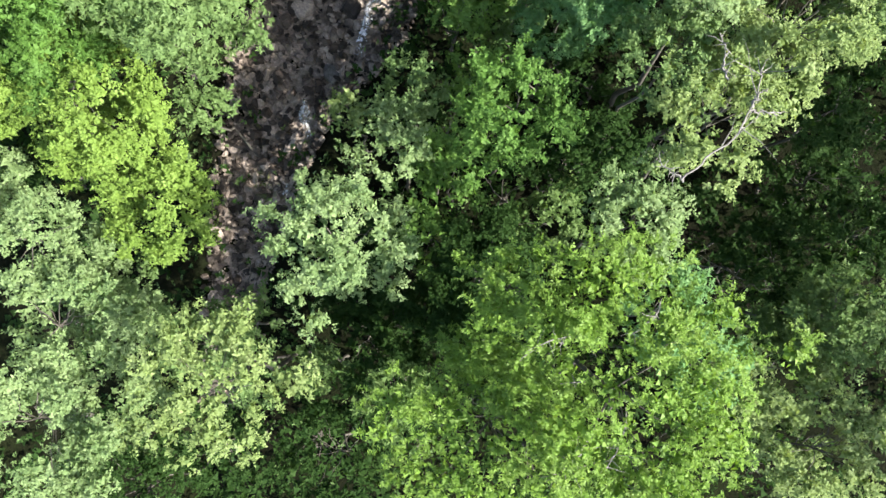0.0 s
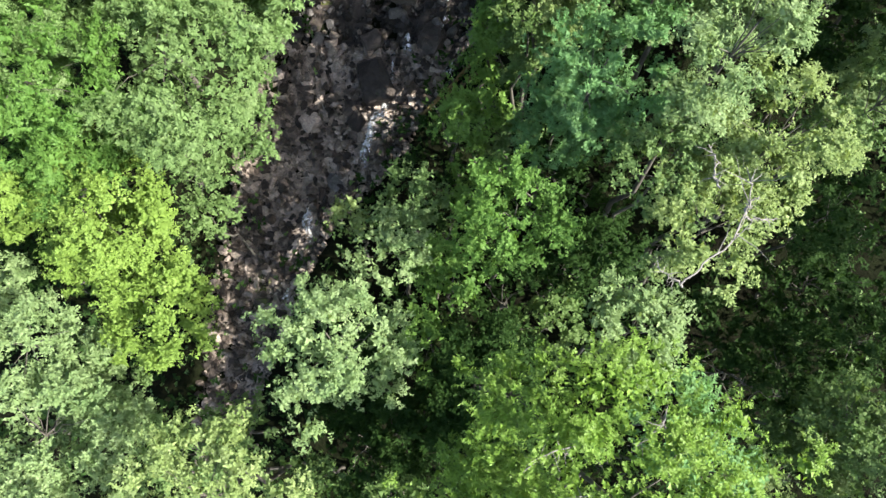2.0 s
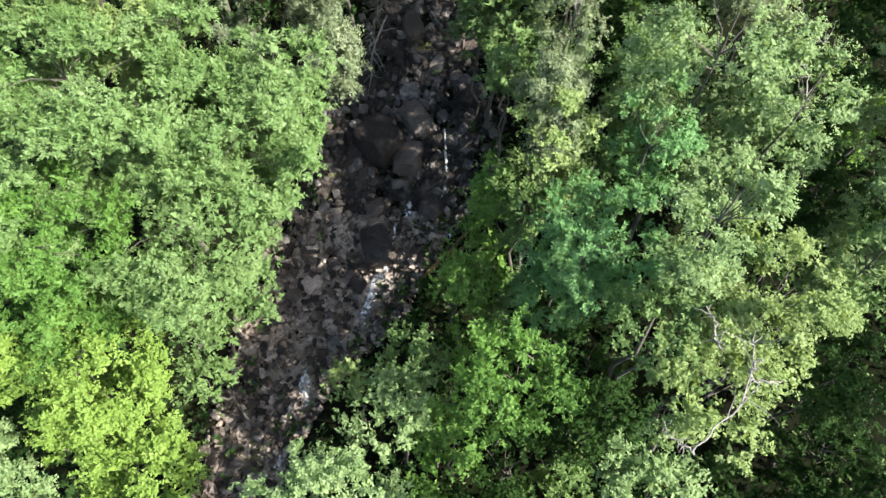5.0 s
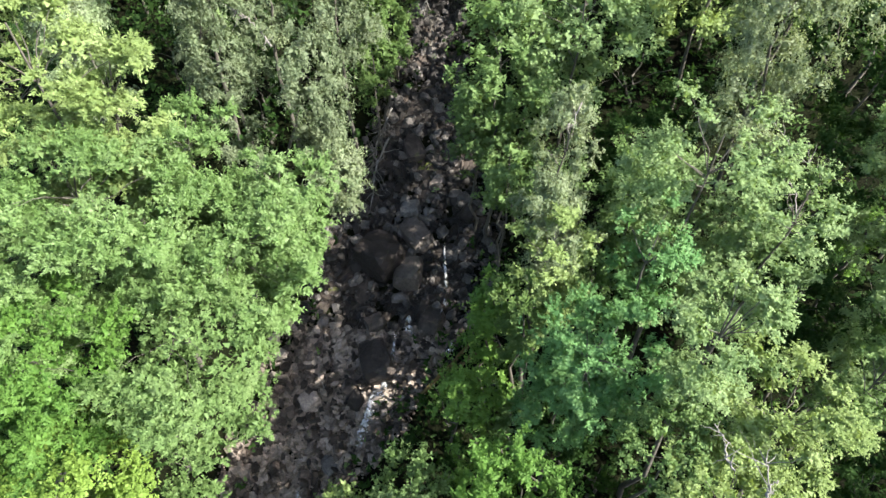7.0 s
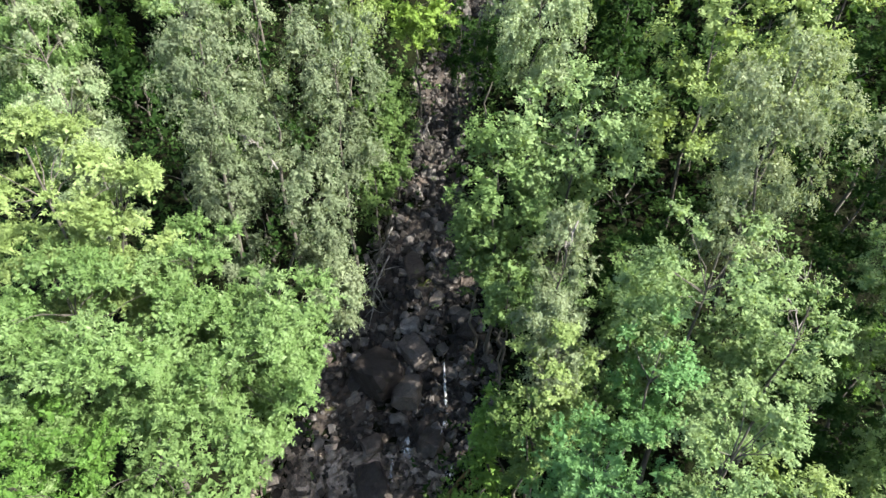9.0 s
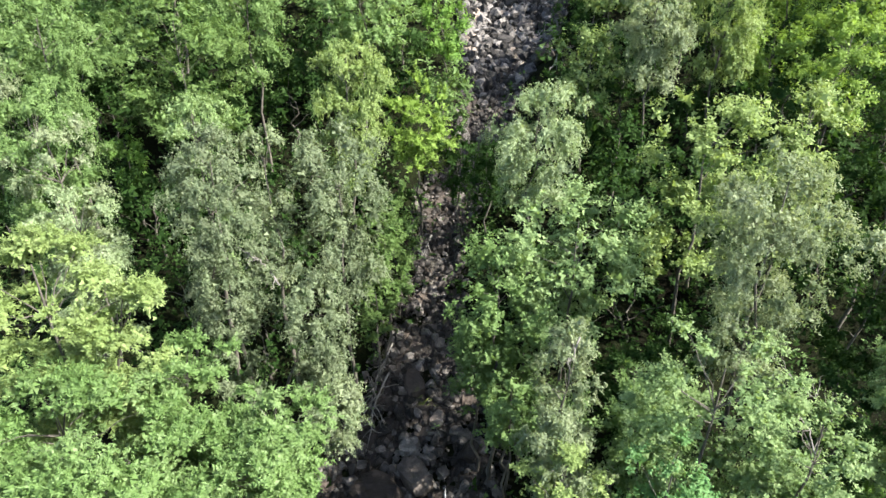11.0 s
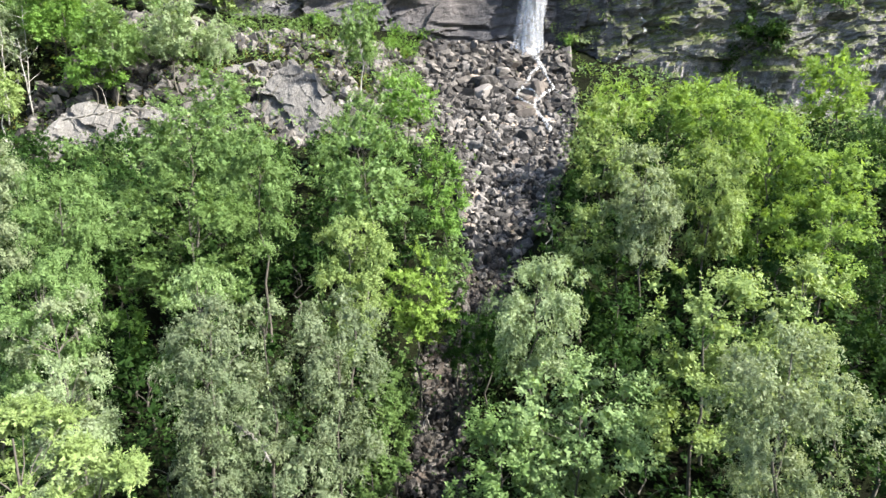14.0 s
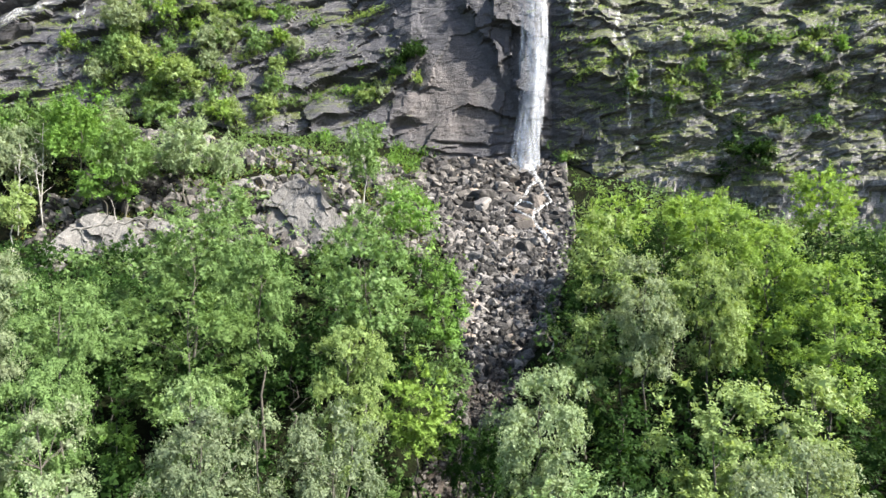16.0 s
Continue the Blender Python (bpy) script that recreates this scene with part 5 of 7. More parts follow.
tree("olive-green shrub rooted in a cleft of the cliff", 25.87, 68.15, 37.45, 0.36, 0.31, "broad", "olive", 0.24, 40, category="shrub", base=37.13)
tree("pale green shrub rooted in a cleft of the cliff", 26.30, 68.09, 41.36, 0.31, 0.26, "hang", "birch", 0.24, 40, category="shrub", base=41.09)
tree("olive-green shrub rooted in a cleft of the cliff", 26.56, 67.57, 39.24, 0.31, 0.31, "hang", "olive", 0.24, 40, category="shrub", base=38.92)
tree("mid-green shrub rooted in a cleft of the cliff", 26.40, 67.39, 38.86, 0.46, 0.51, "hang", "grass", 0.24, 40, category="shrub", base=38.33)
tree("olive-green shrub rooted in a cleft of the cliff", 39.49, 64.54, 44.19, 0.34, 0.29, "broad", "olive", 0.24, 40, category="shrub", base=43.88)
tree("olive-green shrub rooted in a cleft of the cliff", 41.89, 64.21, 45.94, 0.44, 0.34, "broad", "olive", 0.24, 40, category="shrub", base=45.58)
tree("olive-green shrub rooted in a cleft of the cliff", 39.87, 64.36, 44.19, 0.29, 0.44, "broad", "olive", 0.24, 40, category="shrub", base=43.73)
tree("mid-green shrub rooted in a cleft of the cliff", 36.19, 65.50, 45.49, 0.40, 0.60, "broad", "grass", 0.24, 40, category="shrub", base=44.86)
tree("bright green shrub rooted in a cleft of the cliff", 43.61, 63.88, 44.13, 0.49, 0.44, "broad", "vivid", 0.24, 40, category="shrub", base=43.67)
tree("pale green shrub rooted in a cleft of the cliff", 35.83, 66.01, 46.62, 0.55, 0.50, "hang", "birch", 0.24, 45, category="shrub", base=46.09)
tree("bright green shrub rooted in a cleft of the cliff", 36.42, 65.57, 45.00, 0.40, 0.50, "broad", "vivid", 0.24, 40, category="shrub", base=44.47)
tree("olive-green shrub rooted in a cleft of the cliff", 39.98, 64.22, 44.50, 0.44, 0.34, "broad", "olive", 0.24, 40, category="shrub", base=44.14)
tree("bright green shrub rooted in a cleft of the cliff", 43.51, 63.60, 44.72, 0.53, 0.58, "broad", "vivid", 0.24, 40, category="shrub", base=44.11)
tree("pale green shrub rooted in a cleft of the cliff", 34.77, 64.21, 33.52, 0.39, 0.49, "broad", "birch", 0.24, 40, category="shrub", base=33.01)
tree("mid-green shrub rooted in a cleft of the cliff", 35.69, 63.82, 33.70, 0.39, 0.44, "hang", "grass", 0.24, 40, category="shrub", base=33.24)
tree("mid-green shrub rooted in a cleft of the cliff", 35.63, 63.81, 33.82, 0.44, 0.53, "hang", "grass", 0.24, 40, category="shrub", base=33.26)
tree("olive-green shrub rooted in a cleft of the cliff", 36.87, 63.32, 30.85, 0.48, 0.58, "hang", "olive", 0.24, 40, category="shrub", base=30.25)
tree("pale green shrub rooted in a cleft of the cliff", 36.87, 63.77, 35.44, 0.53, 0.63, "hang", "birch", 0.24, 46, category="shrub", base=34.78)
tree("mid-green shrub rooted in a cleft of the cliff", 35.29, 63.62, 31.22, 0.53, 0.44, "broad", "grass", 0.24, 40, category="shrub", base=30.76)
tree("pale green shrub rooted in a cleft of the cliff", 36.08, 63.37, 32.65, 0.63, 0.72, "broad", "birch", 0.24, 47, category="shrub", base=31.89)
tree("mid-green shrub rooted in a cleft of the cliff", 36.60, 64.44, 36.16, 0.44, 0.34, "broad", "grass", 0.24, 40, category="shrub", base=35.80)
tree("mid-green shrub rooted in a cleft of the cliff", 32.88, 65.31, 34.52, 0.55, 0.85, "broad", "grass", 0.24, 41, category="shrub", base=33.63)
tree("bright green shrub rooted in a cleft of the cliff", 40.71, 63.03, 36.27, 0.48, 0.67, "hang", "vivid", 0.24, 40, category="shrub", base=35.56)
tree("olive-green shrub rooted in a cleft of the cliff", 43.50, 63.32, 40.73, 0.39, 0.48, "broad", "olive", 0.24, 40, category="shrub", base=40.22)
tree("mid-green shrub rooted in a cleft of the cliff", 43.89, 63.65, 40.32, 0.53, 0.58, "broad", "grass", 0.24, 40, category="shrub", base=39.71)
tree("olive-green shrub rooted in a cleft of the cliff", 40.97, 63.89, 43.69, 0.39, 0.58, "hang", "olive", 0.24, 40, category="shrub", base=43.07)
tree("mid-green shrub rooted in a cleft of the cliff", 41.99, 62.50, 35.97, 0.52, 0.52, "hang", "grass", 0.24, 41, category="shrub", base=35.42)
tree("mid-green shrub rooted in a cleft of the cliff", 41.72, 63.55, 42.88, 0.39, 0.39, "broad", "grass", 0.24, 40, category="shrub", base=42.47)
tree("mid-green shrub rooted in a cleft of the cliff", 42.32, 63.12, 39.32, 0.43, 0.34, "broad", "grass", 0.24, 40, category="shrub", base=38.96)
tree("olive-green shrub rooted in a cleft of the cliff", 15.04, 75.02, 30.42, 0.46, 0.34, "broad", "olive", 0.24, 40, category="shrub", base=30.06)
tree("olive-green shrub rooted in a cleft of the cliff", 14.81, 75.37, 32.57, 0.40, 0.57, "broad", "olive", 0.24, 40, category="shrub", base=31.97)
tree("bright green shrub rooted in a cleft of the cliff", 14.46, 75.51, 30.25, 0.46, 0.63, "broad", "vivid", 0.24, 40, category="shrub", base=29.58)
tree("olive-green shrub rooted in a cleft of the cliff", 14.51, 75.50, 32.45, 0.57, 0.63, "hang", "olive", 0.24, 52, category="shrub", base=31.79)
tree("pale green shrub rooted in a cleft of the cliff", 16.07, 73.73, 32.37, 0.45, 0.39, "broad", "birch", 0.24, 40, category="shrub", base=31.95)
tree("bright green shrub rooted in a cleft of the cliff", 14.42, 75.71, 32.67, 0.58, 0.40, "hang", "vivid", 0.24, 45, category="shrub", base=32.25)
tree("pale green shrub rooted in a cleft of the cliff", 22.34, 69.27, 39.88, 0.42, 0.37, "broad", "birch", 0.24, 40, category="shrub", base=39.50)
tree("olive-green shrub rooted in a cleft of the cliff", 21.58, 69.60, 40.68, 0.48, 0.58, "broad", "olive", 0.24, 40, category="shrub", base=40.07)
tree("bright green shrub rooted in a cleft of the cliff", 21.58, 69.85, 41.28, 0.43, 0.64, "broad", "vivid", 0.24, 40, category="shrub", base=40.61)
tree("pale green shrub rooted in a cleft of the cliff", 21.51, 71.14, 42.17, 0.32, 0.38, "hang", "birch", 0.24, 40, category="shrub", base=41.77)
tree("olive-green shrub rooted in a cleft of the cliff", 21.82, 69.59, 40.50, 0.48, 0.37, "broad", "olive", 0.24, 40, category="shrub", base=40.11)
tree("olive-green shrub rooted in a cleft of the cliff", 21.24, 69.93, 40.87, 0.43, 0.53, "hang", "olive", 0.24, 40, category="shrub", base=40.31)
tree("bright green shrub rooted in a cleft of the cliff", -14.33, 77.84, 34.93, 0.89, 1.13, "hang", "vivid", 0.24, 133, category="shrub", base=33.75)
tree("mid-green shrub rooted in a cleft of the cliff", -15.34, 77.39, 34.39, 0.65, 0.88, "broad", "grass", 0.24, 54, category="shrub", base=33.47)
tree("mid-green shrub rooted in a cleft of the cliff", -13.21, 77.83, 34.71, 0.59, 0.47, "broad", "grass", 0.24, 40, category="shrub", base=34.22)
# these two are added on the sunny side to shade the stream boulders
tree("mid-green broad-leaved tree in full summer leaf on the slope", 6.30, 14.30, 12.40, 1.60, 1.50, "broad", "grass", 0.101, 1170, drop=2.60)
tree("mid-green broad-leaved tree rooted on the stream bank", 3.60, 15.40, 11.30, 1.20, 1.40, "broad", "grass", 0.101, 780, drop=2.00)
# three added low under the canopy to keep sun off the stream bed
tree("dark green broad-leaved tree in full summer leaf on the slope", 1.30, -0.80, 8.00, 1.60, 1.60, "broad", "shade_toned", 0.110, 1500, drop=1.00)
tree("dark green broad-leaved bush in full summer leaf on the slope", -1.40, -0.20, 5.00, 1.30, 1.50, "broad", "shade_toned", 0.110, 1100, category="bush")
tree("dark green broad-leaved bush in full summer leaf on the slope", -3.20, 0.60, 3.40, 1.00, 1.20, "broad", "shade_toned", 0.110, 800, category="bush")
tree("fresh green broad-leaved tree in full summer leaf below the cliff", -30.40, 61.00, 31.80, 2.80, 2.60, "broad", "grass", 0.190, 1400, drop=2.20)
tree("mid-green broad-leaved tree in full summer leaf below the cliff", -25.60, 62.50, 31.60, 2.50, 2.20, "broad", "grass", 0.190, 1200, drop=2.00)
tree("fresh green broad-leaved tree in full summer leaf below the cliff", -36.00, 61.50, 34.00, 2.70, 2.80, "broad", "vivid", 0.190, 1400, drop=2.60)
tree("grey-green birch in full summer leaf below the cliff", -21.50, 63.50, 31.40, 2.00, 2.20, "hang", "grey", 0.150, 1300, drop=1.80, pale=True)
tree("mid-green broad-leaved tree in full summer leaf below the cliff", -41.50, 58.50, 31.50, 2.60, 2.60, "broad", "grass", 0.190, 1300, drop=2.20)
# two more added beneath the crowns to block sun from the bed
tree("dark green broad-leaved tree in full summer leaf on the slope", 1.20, 1.20, 7.60, 1.70, 1.60, "broad", "shade_toned", 0.110, 1500, drop=1.00)
tree("dark green broad-leaved bush in full summer leaf on the slope", -2.40, 2.30, 4.90, 1.20, 1.60, "broad", "shade_toned", 0.110, 1000, category="bush")
tree("grey-green broad-leaved tree in full summer leaf on the slope", 8.50, 10.50, 15.30, 1.35, 1.10, "broad", "alder", 0.075, 1700, drop=3.80)
tree("mid-green broad-leaved tree in full summer leaf on the slope", 10.60, 7.60, 12.40, 1.20, 1.00, "broad", "grass", 0.080, 1200, drop=2.60)

# light shrubs on the ledges of the western face
rng = np.random.default_rng(64)
for i in range(46):
    x, z = rng.uniform(-47, -17), rng.uniform(35, 54)
    wide = rng.uniform(0.6, 1.5)
    if z > 37 + 0.55 * (x + 47) + 9 or vnoise(x / 6, z / 5, 95) < -0.35:
        continue
    hue, name = (("grass", "mid-green"), ("olive", "olive-green"), ("birch", "pale green"), ("lime", "yellow-green"))[i % 4]
    tree(name + " shrub rooted in a cleft of the cliff", x, 78.0, z + 1.1 * wide, wide, rng.uniform(0.9, 1.5) * wide, "hang" if i % 3 == 0 else "broad", hue, 0.20, int(130 * wide * wide + 60), category="shrub", base=z)


# ---- stones, boulders, crags ----
def hull_rock(rng, points=13):
    """An angular stone about 1 m in radius: vertices and triangles."""
    bm = bmesh.new()
    corners = np.array(list(((a, b, c) for a in (-1, 1) for b in (-1, 1) for c in (-1, 1))), float) * np.array([0.8, 0.68, 0.55]) * rng.uniform(0.5, 1.15, (8, 3))
    extra = unit(rng.normal(0, 1, (points - 8, 3))) * np.array([0.95, 0.8, 0.6])
    for p in np.concatenate([corners, extra]):
        bm.verts.new(p)
    out = bmesh.ops.convex_hull(bm, input=bm.verts)
    bmesh.ops.delete(bm, geom=[g for g in out["geom_interior"] if isinstance(g, bmesh.types.BMVert)], context='VERTS')
    bm.verts.index_update()
    v = np.array([p.co[:] for p in bm.verts])
    f = np.array([[q.index for q in p.verts] for p in bm.faces if len(p.verts) == 3])
    bm.free()
    return v, f


ROCKS = [hull_rock(np.random.default_rng(900 + i), 12 + i % 4) for i in range(18)]


def ico(level):
    bm = bmesh.new()
    bmesh.ops.create_icosphere(bm, subdivisions=level, radius=1.0)
    v = np.array([p.co[:] for p in bm.verts])
    f = np.array([[q.index for q in p.verts] for p in bm.faces])
    bm.free()
    return v, f


ICO = {2: ico(2), 3: ico(3)}


def broken(level, seed, planes=11, rough=0.05):
    """A ball cut by planes into a weathered block."""
    rng = np.random.default_rng(seed)
    p, f = ICO[level]
    box = np.concatenate([np.eye(3), -np.eye(3)]) + rng.normal(0, 0.16, (6, 3))
    n = unit(np.concatenate([box, rng.normal(0, 1, (planes - 6, 3))]))
    d = np.concatenate([rng.uniform(0.58, 0.8, 6), rng.uniform(0.72, 0.95, planes - 6)])
    r = np.minimum(1.1, np.min(d[None] / np.maximum(p @ n.T, 0.05), axis=1))
    wob = fbm(p[:, 0] * 2.2 + seed, p[:, 1] * 2.2 + p[:, 2] * 1.7, seed, 4)
    return p * (r * (1 + rough * wob))[:, None], f


def turned(rng, tilt=0.5):
    a, b, c = rng.uniform(0, 6.28), rng.normal(0, tilt), rng.normal(0, tilt)
    return np.array(Euler((b, c, a)).to_matrix())


BOULDERS = []


def boulder(label, place, size, mat, seed):
    rng = np.random.default_rng(seed)
    v, f = broken(3, seed)
    ob = mesh_object("boulder", (v * np.array(size)) @ turned(rng, 0.18).T, f, mat)
    ob.location = place
    BOULDERS.append((place[0], place[1], min(size[:2])))
    return tagged(ob, label, "boulder", "boulders of the stream")


def rock_wall(rows, depth, lean, seed):
    """Bare rock standing out of the slope along rows of x, y, z at its foot and height; its top runs back into the hill."""
    r = np.array(rows, float)
    n, m = 26 * (len(r) - 1), 60
    s = np.linspace(0, len(r) - 1, n)
    c = np.stack([np.interp(s, np.arange(len(r)), r[:, k]) for k in range(4)], 1)
    c[:, 3] = np.maximum(c[:, 3] + 0.35 * facets(c[:, 0] / 1.1, c[:, 0] * 0, seed), 0.3)
    v = np.linspace(0, 1.35, m)[None]
    face, roof = np.clip(v, 0, 1), np.clip(v - 1, 0, 1) / 0.35
    X = c[:, :1] + 0 * v
    Z = c[:, 2:3] + c[:, 3:4] * face - 0.25 * depth * roof ** 2
    Y = c[:, 1:2] + lean * c[:, 3:4] * face + depth * roof + 0.25 * c[:, 3:4] * face ** 4 * (lean < 0.6)
    wx, wz = X + 0.3 * fbm(X / 1.5, Z / 1.5, seed, 3), Z + 0.2 * fbm(X / 2, Z / 2, seed + 4, 3)
    rel = 0.42 * facets(wx / 3.4, (wz + 0.3 * wx) / 2.4, seed + 1) + 0.09 * facets(wx / 1.3, (wz + 0.3 * wx) / 0.8, seed + 2) + 0.05 * fbm(X / 0.3, Z / 0.3, seed + 3, 3)
    Y = Y + rel * (1 - 0.7 * roof)
    Z = Z + 0.25 * rel * roof
    base = np.array([c[:, 0].mean(), c[:, 1].mean(), c[:, 2].min()])
    ob = mesh_object("rock_outcrop", np.stack([X, Y, Z], -1).reshape(-1, 3) - base, grid_faces(n, m), OUTCROP, None, False)
    ob.location = base
    return tagged(ob, "pale grey bare rock outcrop with dark cracks", "rock outcrop", "rocks of the shoulder", "structure")


def dead_branch(points, girth, seed, bleached):
    """A bare branch along the points, thinning to its far end, with side twigs."""
    rng = np.random.default_rng(seed)
    pts = np.array(points, float)
    s = np.linspace(0, len(pts) - 1, 4 * len(pts))
    line = np.stack([np.interp(s, np.arange(len(pts)), pts[:, c]) for c in range(3)], 1) + rng.normal(0, girth * 0.8, (len(s), 3))
    reach = np.linalg.norm(pts[-1] - pts[0])
    paths = [(line, girth * np.linspace(0.45, 1.0, len(s)))]
    for i in rng.integers(1, len(s) - 1, 14):
        way = unit(rng.normal(0, 1, 3) + unit(line[0] - line[-1]) * 0.5)
        k = np.linspace(0, 1, 5)[:, None]
        twig = line[i] + way * k * reach * rng.uniform(0.15, 0.5) + rng.normal(0, 0.03, (5, 3)) * reach * k * 0.6
        paths.append((twig, girth * 0.5 * (1.05 - k[:, 0])))
    base = line.mean(0)
    mat = DEADWOOD if bleached else BARK
    thing = tagged(new("dead_branch"), "bleached bare dead branch among the foliage" if bleached else "dark bare dead branch with thin twigs", "dead branch", "dead wood")
    thing.location = base
    for i, (p, r) in enumerate(paths):
        v, f = tubes([(p - base, r)], 5)
        mesh_object("twig" if i else "limb", v, f, mat, thing, True)
    return thing


def cascade(rows, seed):
    """A ribbon of white water, bulging in the middle; rows of x, y, z and half width."""
    r = np.array(rows, float)
    n, m = 6 * len(r), 7
    s = np.linspace(0, len(r) - 1, n)
    c = np.stack([np.interp(s, np.arange(len(r)), r[:, k]) for k in range(4)], 1)
    side = unit(np.cross(np.gradient(c[:, :3], axis=0), np.array([0, -0.5, 0.85])))
    u = np.linspace(-1, 1, m)
    width = c[:, 3] * (1 + 0.35 * vnoise(s * 2.3, s * 0 + seed, seed))
    v = c[:, None, :3] + side[:, None] * (width[:, None] * u[None])[..., None]
    v[..., 2] += 0.12 * (1 - u[None] ** 2) + 0.05 * vnoise(s[:, None] * 4 + 0 * u[None], 3 * u[None] + 0 * s[:, None], seed + 1)
    base = v.reshape(-1, 3).mean(0)
    ob = mesh_object("cascade", v.reshape(-1, 3) - base, grid_faces(n, m), FOAM, None, True)
    ob.location = base
    CASCADES.append(c)
    return tagged(ob, "foaming white water running between dark stones", "cascade", "white water of the stream", "structure")


CASCADES = []
# boulders that stand out of the stream bed
boulder("large flat dark wet boulder lying in the stream bed", (-2.75, 17.15, 5.39), (1.03, 1.35, 1.00), BOULDER, 200)
boulder("large angular dark wet boulder lying in the stream bed", (-1.48, 16.43, 4.97), (0.82, 0.93, 0.71), BOULDER, 201)
boulder("large angular dark wet boulder lying in the stream bed", (-1.12, 18.13, 5.55), (1.11, 0.73, 0.58), BOULDER, 202)
boulder("large angular pale grey boulder lying in the stream bed", (-1.41, 19.31, 5.95), (0.49, 0.51, 0.42), OUTCROP, 203)
boulder("large flat dark wet boulder lying in the stream bed", (-2.72, 13.08, 3.65), (0.89, 1.22, 0.77), BOULDER, 204)
boulder("large angular dark wet boulder lying in the stream bed", (-3.49, 11.66, 2.97), (0.46, 0.51, 0.40), BOULDER, 205)
boulder("large angular grey boulder lying in the stream bed", (-5.28, 11.66, 3.00), (0.49, 0.55, 0.42), STONE, 206)
boulder("large angular grey boulder lying in the stream bed", (-4.19, 12.88, 3.35), (0.29, 0.28, 0.23), STONE, 207)
boulder("large flat dark wet boulder lying in the stream bed", (-0.44, 14.61, 4.24), (0.65, 0.71, 0.56), BOULDER, 208)
boulder("large flat dark wet boulder lying in the stream bed", (-1.26, 22.08, 7.04), (0.89, 0.59, 0.39), BOULDER, 209)
boulder("large angular grey boulder lying in the stream bed", (-1.37, 21.21, 6.67), (0.50, 0.37, 0.30), STONE, 210)
boulder("large angular dark wet boulder lying in the stream bed", (1.13, 19.04, 5.98), (0.48, 0.55, 0.41), BOULDER, 211)
boulder("large angular grey boulder lying in the stream bed", (-0.30, 20.54, 6.39), (0.49, 0.36, 0.30), STONE, 212)
boulder("large angular pale grey boulder lying in the stream bed", (-4.38, 9.36, 2.16), (0.37, 0.46, 0.32), OUTCROP, 213)
boulder("large angular dark wet boulder lying in the stream bed", (-2.83, 14.55, 4.13), (0.62, 0.54, 0.45), BOULDER, 214)
boulder("large angular dark wet boulder lying in the stream bed", (9.23, 66.41, 26.84), (1.54, 1.35, 1.21), BOULDER, 215)
boulder("large flat dark wet boulder lying in the stream bed", (7.94, 63.05, 25.11), (1.69, 1.12, 0.79), BOULDER, 216)
boulder("large angular grey boulder lying in the stream bed", (3.97, 67.60, 27.46), (1.93, 1.28, 0.90), SCREE, 217)
boulder("large angular dark wet boulder lying in the stream bed", (7.41, 68.73, 27.91), (1.47, 0.98, 0.69), BOULDER, 218)
boulder("large angular dark wet boulder lying in the stream bed", (7.58, 72.24, 29.73), (1.67, 1.11, 0.78), BOULDER, 219)
boulder("large angular pale grey boulder lying in the stream bed", (3.23, 56.41, 21.88), (1.11, 0.77, 0.69), OUTCROP, 220)
boulder("large angular grey boulder lying in the stream bed", (4.46, 46.63, 17.45), (0.84, 0.56, 0.50), SCREE, 221)
boulder("large angular pale grey boulder lying in the stream bed", (9.58, 59.19, 23.26), (0.85, 0.70, 0.63), OUTCROP, 222)
boulder("large angular grey boulder lying in the stream bed", (8.24, 59.08, 23.16), (1.27, 0.84, 0.72), SCREE, 223)
boulder("large angular grey boulder lying in the stream bed", (3.96, 43.40, 16.06), (0.86, 0.57, 0.47), SCREE, 224)
boulder("large angular grey boulder lying in the stream bed", (3.62, 54.55, 21.03), (0.78, 0.56, 0.50), SCREE, 225)
boulder("large flat dark wet boulder lying in the stream bed", (6.92, 43.56, 17.06), (1.18, 0.78, 0.55), BOULDER, 226)
boulder("large angular grey boulder lying in the stream bed", (5.09, 51.01, 19.42), (0.64, 0.52, 0.47), SCREE, 227)
boulder("large angular grey boulder lying in the stream bed", (-2.47, 71.30, 30.06), (0.89, 0.60, 0.54), SCREE, 228)
boulder("large angular pale grey boulder lying in the stream bed", (9.55, 51.66, 20.27), (0.56, 0.53, 0.47), OUTCROP, 229)
boulder("large angular grey boulder lying in the stream bed", (1.92, 69.71, 28.55), (0.99, 0.66, 0.53), SCREE, 230)
boulder("large flat dark wet boulder lying in the stream bed", (6.14, 48.38, 18.23), (0.70, 0.46, 0.33), BOULDER, 231)
# blocks below the fall, with the water braided round them
boulder("broad angular grey boulder on the slope below the waterfall", (3.82, 65.6, 26.6), (1.75, 1.1, 1.0), SCREE, 240)
boulder("angular grey boulder on the slope below the waterfall", (7.3, 67.0, 27.3), (1.3, 0.9, 0.8), SCREE, 241)
boulder("tall dark wet boulder with white water on both sides", (9.75, 65.6, 26.9), (0.95, 0.8, 1.25), BOULDER, 242)
boulder("long dark wet boulder with water running over its top", (7.7, 61.9, 24.6), (1.5, 0.8, 0.75), BOULDER, 243)
boulder("small dark wet boulder ringed by white water", (8.35, 64.4, 26.0), (0.75, 0.6, 0.55), BOULDER, 244)
boulder("angular grey boulder on the slope below the waterfall", (7.46, 57.6, 22.7), (1.0, 0.8, 0.9), SCREE, 245)
boulder("broad flat grey boulder on the slope below the waterfall", (6.5, 70.4, 28.9), (1.7, 1.0, 0.8), SCREE, 246)
boulder("angular grey boulder on the slope below the waterfall", (2.58, 71.2, 29.4), (1.2, 0.8, 0.7), SCREE, 247)
